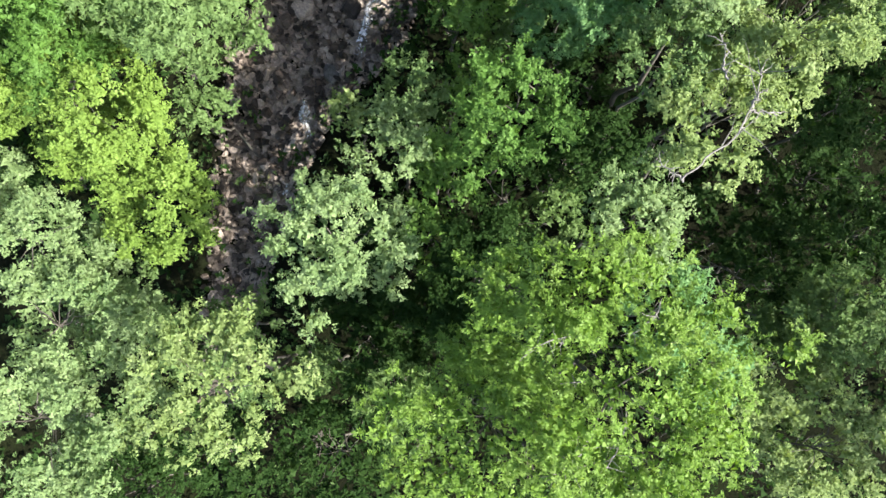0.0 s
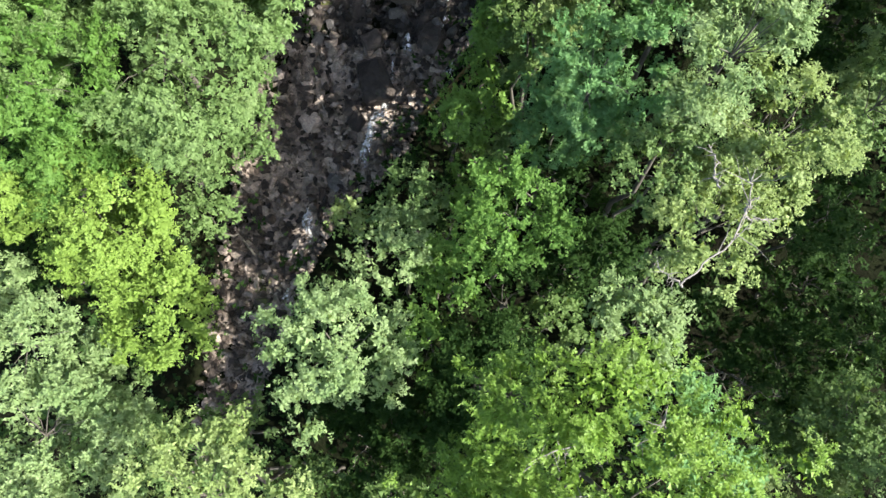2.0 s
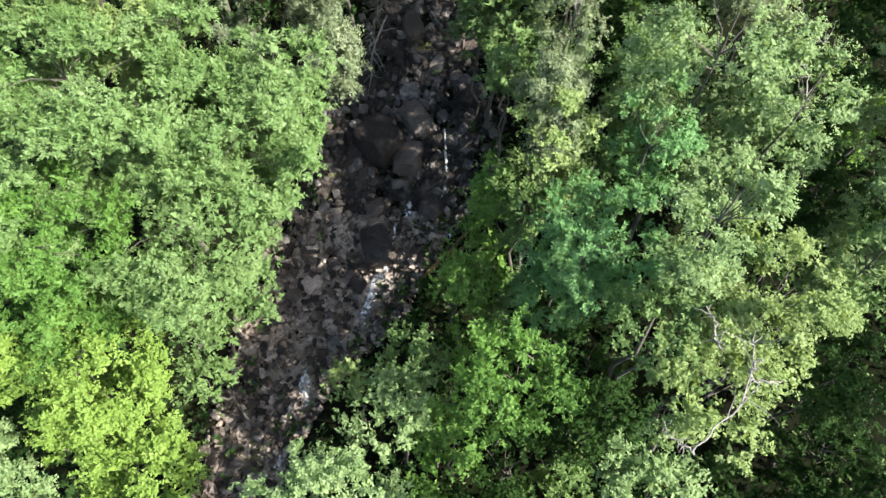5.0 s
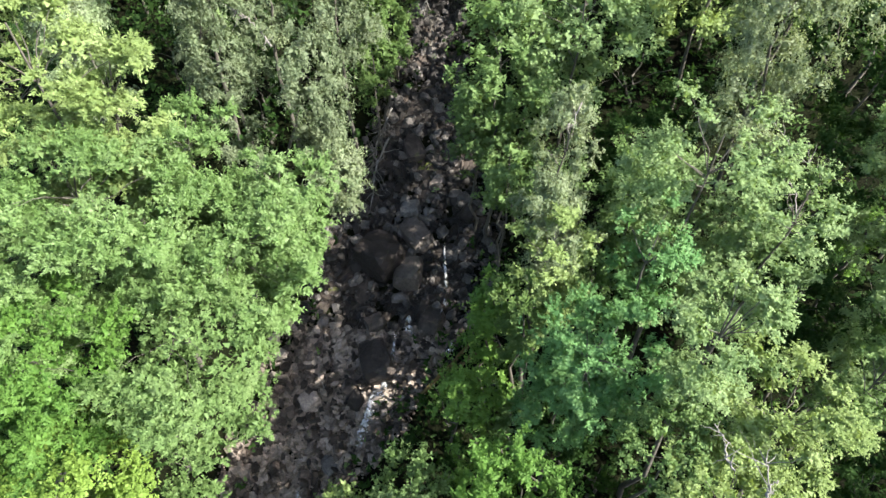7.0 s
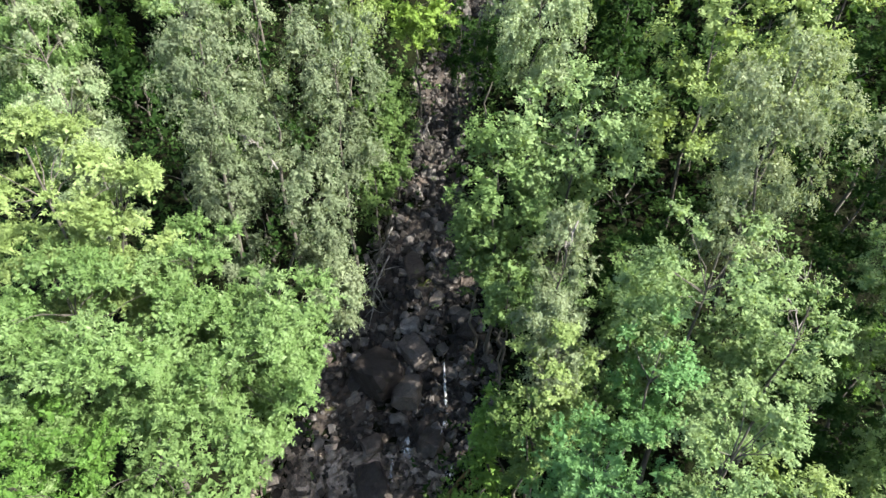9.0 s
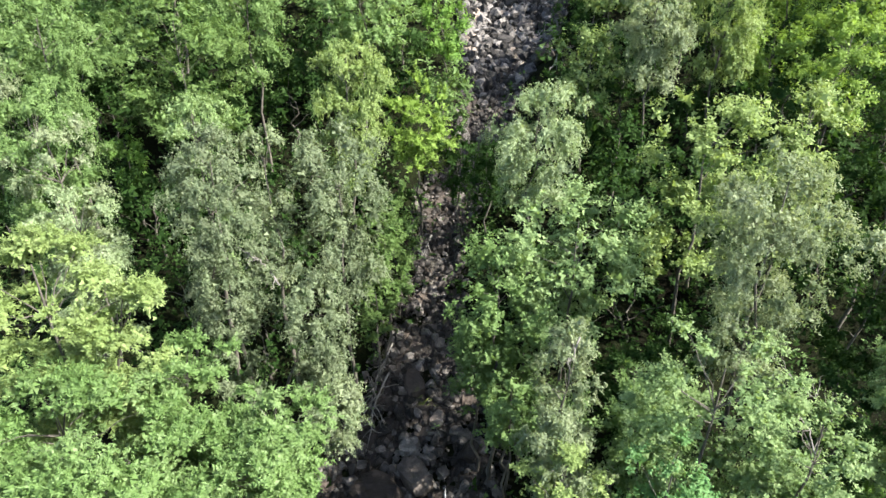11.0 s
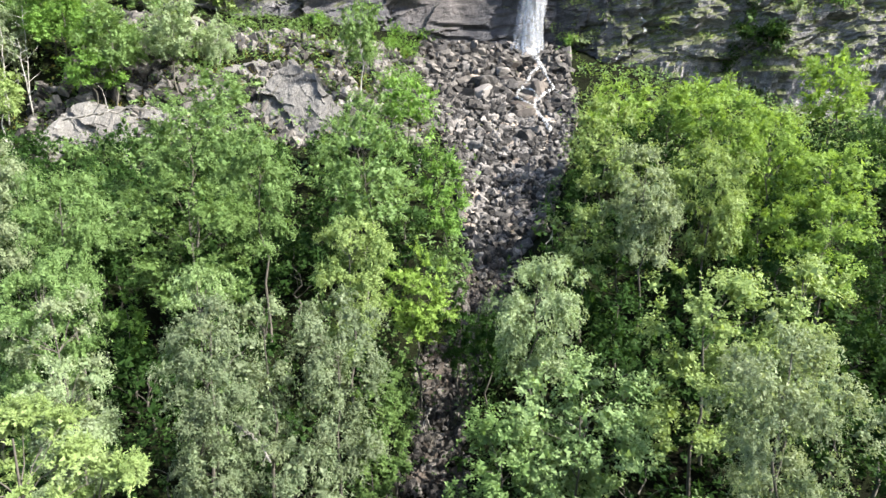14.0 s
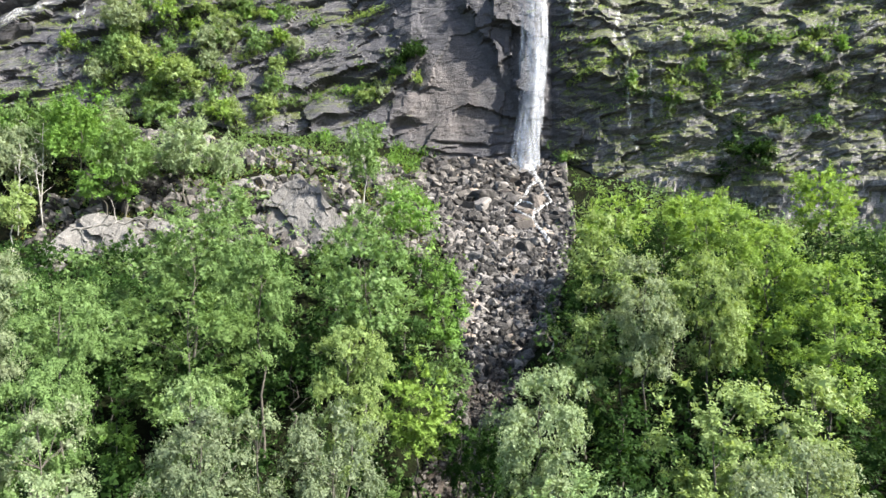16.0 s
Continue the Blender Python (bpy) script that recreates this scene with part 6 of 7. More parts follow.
boulder("small wet boulder close under the waterfall", (10.6, 69.6, 28.6), (0.5, 0.45, 0.5), BOULDER, 248)
# white water between the stones
cascade(((0.05, 17.68, 5.55, 0.05), (0.09, 16.63, 5.21, 0.06), (0.18, 15.31, 4.76, 0.09), (-0.09, 14.73, 4.54, 0.08)), 300)
cascade(((-1.39, 14.67, 4.41, 0.11), (-1.43, 14.32, 4.28, 0.17), (-1.33, 13.97, 4.12, 0.11)), 301)
cascade(((-1.97, 14.03, 4.16, 0.07), (-1.99, 13.15, 3.81, 0.07), (-2.27, 12.64, 3.58, 0.11), (-2.35, 11.87, 3.35, 0.12), (-2.80, 11.70, 3.27, 0.19), (-2.90, 10.98, 3.01, 0.17), (-3.12, 10.35, 2.86, 0.16), (-3.27, 9.85, 2.69, 0.13)), 302)
cascade(((-2.85, 11.54, 3.20, 0.12), (-2.92, 10.79, 2.99, 0.16)), 303)
cascade(((-5.38, 8.40, 2.08, 0.11), (-5.44, 7.93, 1.92, 0.19), (-5.36, 7.24, 1.78, 0.16), (-5.24, 6.95, 1.77, 0.11)), 304)
cascade(((-6.21, 5.24, 1.06, 0.11), (-6.36, 4.81, 0.91, 0.14)), 305)
cascade(((9.9, 74.3, 31.5, 0.40), (10.31, 72.0, 30.4, 0.36), (10.4, 70.25, 29.55, 0.24), (9.25, 68.84, 28.7, 0.17), (8.56, 66.69, 27.65, 0.17), (7.49, 65.12, 26.85, 0.14), (7.25, 63.88, 26.3, 0.13), (7.93, 63.05, 25.9, 0.13), (8.94, 62.2, 25.4, 0.17)), 306)
cascade(((10.5, 71.0, 29.9, 0.24), (10.72, 69.2, 28.95, 0.16), (10.78, 67.83, 28.3, 0.13), (11.08, 65.06, 27.15, 0.17), (10.09, 64.31, 26.65, 0.17), (8.89, 63.02, 25.85, 0.17), (8.84, 61.5, 25.1, 0.17), (9.19, 60.17, 24.5, 0.17), (9.6, 58.9, 23.85, 0.22), (9.74, 57.6, 23.2, 0.16)), 307)
cascade(((8.2, 65.75, 27.1, 0.09), (9.05, 65.3, 26.95, 0.09), (9.3, 63.65, 26.2, 0.12)), 309)
cascade(((0.35, 13.40, 4.36, 0.13), (0.17, 13.01, 4.25, 0.16)), 308)
# dead branches and fallen wood
dead_branch(((5.12, 5.22, 14.79), (5.28, 4.85, 14.70), (5.21, 4.62, 14.65), (5.31, 4.38, 14.59)), 0.022, 400, True)
dead_branch(((5.76, 4.44, 15.02), (5.71, 4.08, 14.94), (5.58, 3.73, 14.85), (5.34, 3.22, 14.74), (4.77, 2.81, 14.64), (4.40, 2.47, 14.56)), 0.021, 401, True)
dead_branch(((5.86, 4.08, 14.94), (5.71, 3.98, 14.91), (5.62, 3.78, 14.87)), 0.021, 402, True)
dead_branch(((4.12, 2.94, 14.11), (4.39, 2.73, 14.06), (4.66, 2.57, 14.02)), 0.022, 403, True)
dead_branch(((6.36, 3.79, 14.41), (6.04, 3.82, 14.41), (5.80, 3.84, 14.42)), 0.022, 404, True)
dead_branch(((-7.58, 7.34, 10.25), (-7.05, 7.04, 10.18), (-6.67, 6.67, 10.10), (-6.44, 6.15, 9.98)), 0.030, 405, False)
dead_branch(((-6.52, 7.26, 10.23), (-6.67, 6.89, 10.15), (-6.90, 6.60, 10.08)), 0.030, 406, False)
dead_branch(((8.19, 12.54, 16.12), (8.61, 12.06, 15.71), (9.17, 11.63, 15.35), (9.48, 11.37, 15.12)), 0.018, 407, True)
dead_branch(((7.69, 11.40, 15.74), (8.16, 11.30, 15.65), (8.50, 10.83, 15.26), (8.50, 10.42, 14.91)), 0.018, 408, True)
dead_branch(((-6.45, 18.14, 16.01), (-6.01, 17.99, 15.78), (-5.60, 17.70, 15.43), (-5.31, 17.49, 15.14)), 0.037, 409, True)
dead_branch(((3.13, 13.33, 15.47), (3.48, 13.26, 15.43), (3.63, 13.76, 15.75)), 0.029, 410, True)
dead_branch(((-2.85, 19.12, 8.70), (-2.51, 19.85, 9.59), (-2.16, 20.28, 10.13)), 0.046, 411, False)
dead_branch(((8.32, 1.60, 5.63), (9.13, 1.51, 5.61), (10.22, 0.89, 5.47), (11.12, 0.89, 5.47)), 0.036, 412, False)
dead_branch(((6.65, 39.73, 16.69), (7.51, 41.55, 17.67), (7.86, 42.18, 17.93)), 0.072, 413, True)
dead_branch(((-28.66, 55.77, 25.51), (-29.81, 55.72, 24.72), (-31.05, 55.67, 23.92), (-32.05, 55.63, 23.23)), 0.100, 414, True)
dead_branch(((-28.98, 55.60, 25.32), (-29.38, 55.55, 24.33), (-29.73, 55.48, 23.24)), 0.099, 415, True)
dead_branch(((-1.04, 28.38, 10.04), (-0.77, 29.36, 10.49), (-0.56, 29.73, 10.63)), 0.058, 416, True)
dead_branch(((-0.69, 28.53, 10.28), (-0.39, 27.21, 9.75), (-0.60, 26.53, 9.53)), 0.058, 417, False)
dead_branch(((1.34, -0.81, 14.6), (1.80, -0.45, 14.75), (2.45, -0.35, 14.6)), 0.016, 422, True)
dead_branch(((2.05, -1.2, 14.7), (2.52, -1.15, 14.6)), 0.014, 423, True)
dead_branch(((1.80, -2.85, 14.7), (2.22, -2.55, 14.8), (2.62, -1.95, 14.7)), 0.018, 424, True)
dead_branch(((3.13, -0.45, 14.9), (3.65, -0.05, 15.0), (3.86, 0.25, 14.8)), 0.014, 425, True)
dead_branch(((2.72, -2.65, 15.0), (3.02, -2.05, 15.1), (3.13, -1.55, 15.0)), 0.014, 426, True)
dead_branch(((-23.60, 52.7, 25.6), (-26.0, 52.4, 25.2), (-28.2, 52.2, 24.9), (-30.7, 52.1, 24.4)), 0.11, 418, True)
dead_branch(((-3.03, 19.41, 6.5), (-2.9, 20.6, 7.3), (-2.42, 22.03, 7.7)), 0.05, 419, True)
dead_branch(((-3.10, 20.6, 7.0), (-3.0, 21.43, 7.6), (-2.3, 23.4, 8.3)), 0.045, 420, True)
dead_branch(((-5.0, 12.6, 3.6), (-4.75, 12.1, 3.7), (-4.6, 11.7, 3.5)), 0.022, 421, True)


def mossy_log(rows, girth, seed):
    """A fallen trunk grown over with moss."""
    r, rng = np.array(rows, float), np.random.default_rng(seed)
    s = np.linspace(0, len(r) - 1, 22)
    line = np.stack([np.interp(s, np.arange(len(r)), r[:, k]) for k in range(3)], 1) + rng.normal(0, 0.03, (22, 3))
    base = line.mean(0)
    v, f = tubes([(line - base, girth * np.linspace(1.0, 0.55, 22) * rng.uniform(0.85, 1.15, 22))], 8)
    ob = mesh_object("fallen_log", v, f, MOSSWOOD, None, True)
    ob.location = base
    return tagged(ob, "fallen trunk with brown bark and ochre moss lying on the bank", "log", "dead wood")


MOSSWOOD = bark_material("mossy_wood", (0.035, 0.022, 0.010), (0.16, 0.115, 0.028))
mossy_log(((-0.90, 11.55, 3.61), (0.13, 12.42, 4.15), (1.21, 13.32, 4.71), (2.08, 13.64, 5.03)), 0.10, 440)
mossy_log(((-0.60, 10.9, 3.83), (0.45, 12.1, 4.41), (1.6, 12.9, 4.95)), 0.07, 441)
mossy_log(((0.10, 12.0, 4.21), (1.0, 12.7, 4.68), (2.2, 12.9, 5.01)), 0.06, 442)


def dead_tree(x, y, height, seed):
    """A thin standing stem without leaves."""
    rng = np.random.default_rng(seed)
    thing = tagged(new("dead_tree"), "thin bleached bare standing tree among green ones", "dead tree", "dead wood")
    thing.location = (x, y, float(ground(x, y)) - 0.1)
    s = np.linspace(0, 1, 9)[:, None]
    way = np.array([rng.normal(0, 0.08), rng.normal(0, 0.05), 1.0])
    stem = way * height * s + np.concatenate([rng.normal(0, 0.08, (9, 2)) * s, 0 * s], 1)
    v, f = tubes([(stem, 0.06 * (1 - 0.7 * s[:, 0]))], 5)
    mesh_object("stem", v, f, BARK_PALE, thing, True)
    for i in range(9):
        k = rng.uniform(0.35, 0.97)
        start = np.array([np.interp(k, s[:, 0], stem[:, c]) for c in range(3)])
        q = np.linspace(0, 1, 4)[:, None]
        a = rng.uniform(0, 6.28)
        reach = (1.15 - k) * height * rng.uniform(0.2, 0.4)
        twig = start + np.array([math.cos(a), math.sin(a), rng.uniform(0.2, 1.0)]) * reach * q + rng.normal(0, 0.05, (4, 3)) * q
        v, f = tubes([(twig, 0.026 * (1.1 - q[:, 0]))], 4)
        mesh_object("twig", v, f, BARK_PALE, thing, True)


for i, (x, y, height) in enumerate(((-39.6, 56.0, 8.2), (-38.7, 55.0, 7.2), (-38.0, 56.5, 6.4), (-37.1, 55.2, 8.0), (-35.7, 56.2, 9.0), (-35.0, 55.4, 7.0), (-40.4, 55.5, 7.6))):
    dead_tree(x, y, height, 450 + i)
# bare rock on the shoulder of the slope
rock_wall(((-33.2, 49.7, 19.9, 1.6), (-32.9, 50.7, 20.1, 3.0), (-31.9, 51.6, 20.4, 4.7), (-30.9, 52.6, 20.7, 4.9), (-28.9, 53.4, 21.3, 4.2), (-26.5, 53.9, 21.8, 3.3), (-24.2, 54.8, 22.3, 2.5), (-22.9, 55.2, 22.7, 1.5)), 4.0, 0.22, 510)
rock_wall(((-17.3, 56.1, 23.2, 1.7), (-16.0, 55.1, 22.3, 5.5), (-14.9, 54.7, 21.9, 7.3), (-13.3, 54.3, 21.7, 7.7), (-11.9, 54.4, 21.6, 6.7), (-10.8, 53.9, 21.5, 5.2), (-9.4, 54.1, 21.4, 4.0), (-8.2, 54.4, 21.6, 2.3)), 4.0, 0.75, 520)
rock_wall(((-21.2, 61.3, 27.6, 1.1), (-19.9, 61.4, 27.5, 2.0), (-18.3, 62.4, 27.7, 1.9), (-17.2, 63.7, 28.0, 1.3)), 2.0, 0.5, 530)
rock_wall(((-24.0, 59.2, 26.3, 1.0), (-22.9, 59.3, 26.2, 2.0), (-21.5, 59.6, 26.4, 1.9), (-20.6, 60.3, 26.7, 1.1)), 2.0, 0.5, 540)
# ---- the waterfall: veils of falling water down the notch in the cliff ----
def veil(name, x_of_z, half_of_z, z0, z1, front, seed, parent):
    z = np.linspace(z0, z1, 120)
    u = np.linspace(-1, 1, 13)
    Z, U = np.meshgrid(z, u, indexing="ij")
    half = half_of_z(Z) * (1 + 0.12 * vnoise(Z / 2.3, np.sign(U) * 3, seed) + 0.06 * vnoise(Z / 0.5, np.sign(U) * 3, seed + 5))
    X = x_of_z(Z) + U * half
    Y = front(Z) + 0.4 * U * U + 0.07 * vnoise(Z / 2.5, U * 5, seed + 2)
    return mesh_object(name, np.stack([X, Y, Z], -1).reshape(-1, 3), grid_faces(120, 13), FALL, parent, True)


fall = tagged(new("waterfall"), "tall white waterfall dropping down the dark cliff", "waterfall", "", "structure")
edge = lambda z: np.interp(z, (30.5, 36, 62), (74.4, 74.8, 75.4))
for i, (wide, low) in enumerate(((1.0, 1.0), (0.82, 0.85), (0.62, 0.7), (0.4, 0.5))):
    veil("veil", lambda z: np.interp(z, (30.5, 34, 38, 44, 50, 62), (9.7, 9.9, 10.5, 10.75, 10.55, 10.3)) + 0.12 * (i % 3 - 1),
         lambda z: np.interp(z, (30.5, 35, 40, 50, 62), (2.05 * low, 1.75 * low, 1.5 * wide, 1.85 * wide, 2.0 * wide)), 30.3, 62, lambda z: edge(z) - 0.16 * i, 11 + 7 * i, fall)


for i, (x0, x1, z0, z1, w) in enumerate(((9.3, 8.15, 38.5, 30.6, 0.3), (9.0, 7.6, 36.0, 31.0, 0.12), (9.6, 8.9, 37.5, 30.6, 0.35), (8.7, 6.9, 36.5, 33.0, 0.08))):
    veil("thread", lambda z: np.interp(z, (z1, z0), (x1, x0)), lambda z: np.interp(z, (z1, z0), (w, 0.5 * w)), z1, z0, lambda z: edge(z) - 0.1, 51 + 3 * i, fall)


def trickle(rows, half, seed):
    """Thin water running down over the rock along (x, z) rows."""
    r = np.array(rows, float)
    s = np.linspace(0, len(r) - 1, 30 * (len(r) - 1))
    x, z = np.interp(s, np.arange(len(r)), r[:, 0]), np.interp(s, np.arange(len(r)), r[:, 1])
    u = np.linspace(-1, 1, 5)
    X = x[:, None] + half * u[None] * (1 + 0.5 * vnoise(s * 3, s * 0, seed))[:, None] + 0.25 * vnoise(s * 1.7, s * 0, seed + 1)[:, None]
    Z = z[:, None] + 0 * u[None]
    ob = mesh_object("trickle", np.stack([X, cliff_y(X, Z) - 0.12, Z], -1).reshape(-1, 3), grid_faces(len(s), 5), THIN, None, True)
    return tagged(ob, "thin white trickle of water on the wet rock", "trickle", "trickles on the cliff", "structure")


# ---- the stream bed, the scree slope and their stones ----
def bed_sheet(name, y0, y1, label, category, fine):
    """Rubble floor of the stream, broken into small blocks of the given size."""
    y, u = np.arange(y0, y1 + 0.5 * fine, fine), np.linspace(-1, 1, 61)
    Y, U = np.meshgrid(y, u, indexing="ij")
    X = stream_x(Y) + U * stream_w(Y) * 1.12
    rough = 0.55 * fine * facets(X / (2.2 * fine), Y / (2.2 * fine), 61) + 0.6 * fine * facets(X / (5 * fine), Y / (5 * fine), 64)
    Z = ground(X, Y) + 0.12 + rough - 0.5 * np.abs(U) ** 8
    return tagged(mesh_object(name, np.stack([X, Y, Z], -1).reshape(-1, 3), grid_faces(len(y), len(u)), STONE, None, False), label, category, "", "structure")


bed = bed_sheet("stream_bed", -4.0, 14.4, "dark wet rubble bed of a mountain stream", "stream bed", 0.12)
upper_bed = bed_sheet("stream_bed", 14.4, 44.0, "narrow dark bed of the stream between wooded banks", "stream bed", 0.2)
slope = bed_sheet("scree_slope", 44.0, 78.8, "steep slope of broken rock below the waterfall", "scree slope", 0.3)


def strewn(rng, y0, y1, count, r0, r1, spread=1.0):
    """Random stones over the bed between two rows: places and radii."""
    y = rng.uniform(y0, y1, count * 4)
    keep = rng.uniform(0, 1, len(y)) < stream_w(y) / 8.2
    y = y[keep][:count]
    u = rng.uniform(-1, 1, len(y))
    x = stream_x(y) + u * stream_w(y) * spread
    r = r0 * (r1 / r0) ** (rng.uniform(0, 1, len(y)) ** 2.6)
    return x, y, ground(x, y) + 0.12 + r * 0.2, r


def stones(rng, x, y, z, r):
    """Joined angular stones."""
    vs, fs, base = [], [], 0
    for a, b, c, q in zip(x, y, z, r):
        v, f = ROCKS[rng.integers(len(ROCKS))]
        v = (v * (q * rng.uniform(0.7, 1.25, 3) * np.array([1, 1, 0.75]))) @ turned(rng, 0.9).T + np.array([a, b, c])
        vs.append(v), fs.append(f + base)
        base += len(v)
    return np.concatenate(vs), np.concatenate(fs)


def dry(x, y, r):
    """Which stones lie clear of the white water."""
    ok = np.ones(len(x), bool)
    for px, py, w in BOULDERS:
        ok &= ((x - px) ** 2 + (y - py) ** 2 > (0.8 * w) ** 2) | (r > 0.6 * w)
    for c in CASCADES:
        for px, py, pz, w in c[::3]:
            ok &= (x - px) ** 2 + (y - py) ** 2 > (0.7 * w + 0.5 * r) ** 2
    return ok


def single_stones(rng, parent, mat, x, y, z, r):
    """Stones that lie loose, each an object of its own."""
    meshes = []
    for i in range(16):
        v, f = broken(2, 940 + i, 12, 0.07)
        meshes.append(mesh_object("stone", v * np.array([1.0, 0.85, 0.75]), f, mat, parent))
    for i, (a, b, c, q) in enumerate(zip(x, y, z, r)):
        ob = meshes[i] if i < len(meshes) else new("stone", meshes[i % len(meshes)].data)
        ob.parent = parent
        ob.location = (a, b, c)
        ob.rotation_euler = (rng.normal(0, 0.8), rng.normal(0, 0.8), rng.uniform(0, 6.28))
        ob.scale = (q * rng.uniform(0.8, 1.3), q * rng.uniform(0.8, 1.3), q)


rng = np.random.default_rng(77)
low, upper, mid, high = strewn(rng, -1, 14.5, 4800, 0.05, 0.34, 1.12), strewn(rng, 14.5, 44, 4600, 0.07, 0.38, 1.15), strewn(rng, 42, 66, 7600, 0.12, 0.62, 1.03), strewn(rng, 62, 79, 4200, 0.13, 0.9, 1.08)
for name, batch, mat, label in (("stream_stones", low, STONE, "dark wet angular stones filling the stream bed"),
                                # dark tone of the upper stones also makes up for missing shade
                                ("upper_stones", upper, WETSCREE, "dark wet stones of the narrow upper stream, toned down as in shade"),
                                ("scree", mid, SCREE, "grey angular scree blocks below the waterfall"),
                                ("wet_scree", high, WETSCREE, "dark wet blocks piled at the foot of the waterfall")):
    x, y, z, r = batch
    ok = dry(x, y, r)
    if name in ("scree", "upper_stones"):
        big = ok & (np.argsort(np.argsort(-r)) < 300)
        single_stones(rng, slope if name == "scree" else upper_bed, mat, x[big], y[big], z[big], r[big])
        ok &= ~big
    v, f = stones(rng, x[ok], y[ok], z[ok], r[ok])
    tagged(mesh_object(name, v, f, mat), label, "stones", "", "stuff")

# rubble strewn over the shoulder beside the fall
n = 5200
x = rng.uniform(-36, -1, n)
y = rng.uniform(54, 72, n)
keep = vnoise(x / 4, y / 3, 19) > -0.45
x, y = x[keep], y[keep]
r = 0.16 + 0.75 * rng.uniform(0, 1, len(x)) ** 3
half = len(x) // 2
for part_of, mat, label in ((slice(0, half), SCREE, "grey rubble strewn over the grassy shoulder"), (slice(half, None), RUBBLE, "pale rubble strewn over the grassy shoulder")):
    v, f = stones(rng, x[part_of], y[part_of], ground(x[part_of], y[part_of]) + 0.08 + 0.15 * r[part_of], r[part_of])
    tagged(mesh_object("shoulder_rubble", v, f, mat), label, "stones", "", "stuff")

# single stones, loose in the bed
x, y, z, r = strewn(rng, 2, 15, 300, 0.12, 0.30)
ok = dry(x, y, r)
single_stones(rng, bed, STONE, x[ok], y[ok], z[ok], r[ok])


# ---- undergrowth ----
def cover(name, label, x, y, z, size, per, hue, kind, seed, spread=0.5, category="undergrowth"):
    rng = np.random.default_rng(seed)
    n = len(x)
    pos = np.repeat(np.stack([x, y, z], 1), per, 0) + rng.normal(0, 1, (n * per, 3)) * np.array([spread, spread, spread * 0.6])
    out = unit(rng.normal(0, 0.5, (n * per, 3)) + np.array([0, -0.15, 0.8]))
    p, a, q, ln, w = sprays(rng, pos, out, size, kind)
    v, f = blades(p, a, q, ln, w)
    return tagged(mesh_object(name, v, f, LEAF[hue]), label, category, "", "stuff")


def slope_cover(n, x0, x1, y0, y1, hue, size, per, seed, label, spread=0.8, lift=0.35, within=99.0):
    rng = np.random.default_rng(seed)
    x, y = rng.uniform(x0, x1, n), rng.uniform(y0, y1, n)
    keep = (np.abs(x - stream_x(y)) > stream_w(y) * np.where(y < 0, 0.2, rng.uniform(0.98, 1.15, n))) & (np.abs(x) < 22 + 0.7 * np.maximum(y, 0))
    keep &= np.abs(x - stream_x(y)) < stream_w(y) * within
    x, y = x[keep], y[keep]
    cover("undergrowth", label, x, y, ground(x, y) + lift, size, per, hue, "broad", seed, spread)


# gloom under the trees is put into this leaf colour
slope_cover(3400, -30, 30, -16, 40, "shade_toned", 0.22, 5, 81, "dark green undergrowth covering the forest floor")
slope_cover(1700, -30, 30, -16, 40, "grass", 0.13, 6, 82, "mid-green ferns and herbs on the forest floor")
slope_cover(2000, -20, 8, -6, 36, "grass", 0.11, 5, 88, "low green herbs crowding the stream bank", 0.45, 0.15, 2.3)
slope_cover(900, -14, 16, 18, 66, "grass", 0.18, 7, 87, "green herbs along the stream bank", 0.5, 0.2, 1.45)
slope_cover(2000, -46, 46, 40, 72, "grass", 0.28, 5, 84, "green undergrowth between the trees of the slope")
slope_cover(800, -48, -1, 54, 73, "ochre", 0.13, 7, 85, "ochre grass and moss among the rubble of the shoulder", 0.45, 0.05)
slope_cover(260, -24, -8, 70, 76, "grass", 0.18, 7, 89, "green herbs along the foot of the cliff", 0.5, 0.2)
slope_cover(170, -6.5, -1.5, 70, 76, "vivid", 0.14, 9, 90, "fresh green grass at the foot of the cliff", 0.4, 0.05)
slope_cover(500, 10, 50, 48, 66, "olive", 0.2, 7, 86, "olive grass below the rock face", 0.6, 0.1)


def fill(x, y, height, wide, hue, leaf, seed):
    """Lower trees that close the wood between the tall ones."""
    z = float(ground(x, y))
    tree(("dark green" if hue == "shade_toned" else "mid-green" if hue == "grass" else "pale green") + (" young birch" if leaf == "hang" else " young broad-leaved tree") + " under the taller trees",
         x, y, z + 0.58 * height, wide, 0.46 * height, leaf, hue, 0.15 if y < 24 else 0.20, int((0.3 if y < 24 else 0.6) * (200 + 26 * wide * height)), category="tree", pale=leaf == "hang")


rng = np.random.default_rng(5)
placed = []
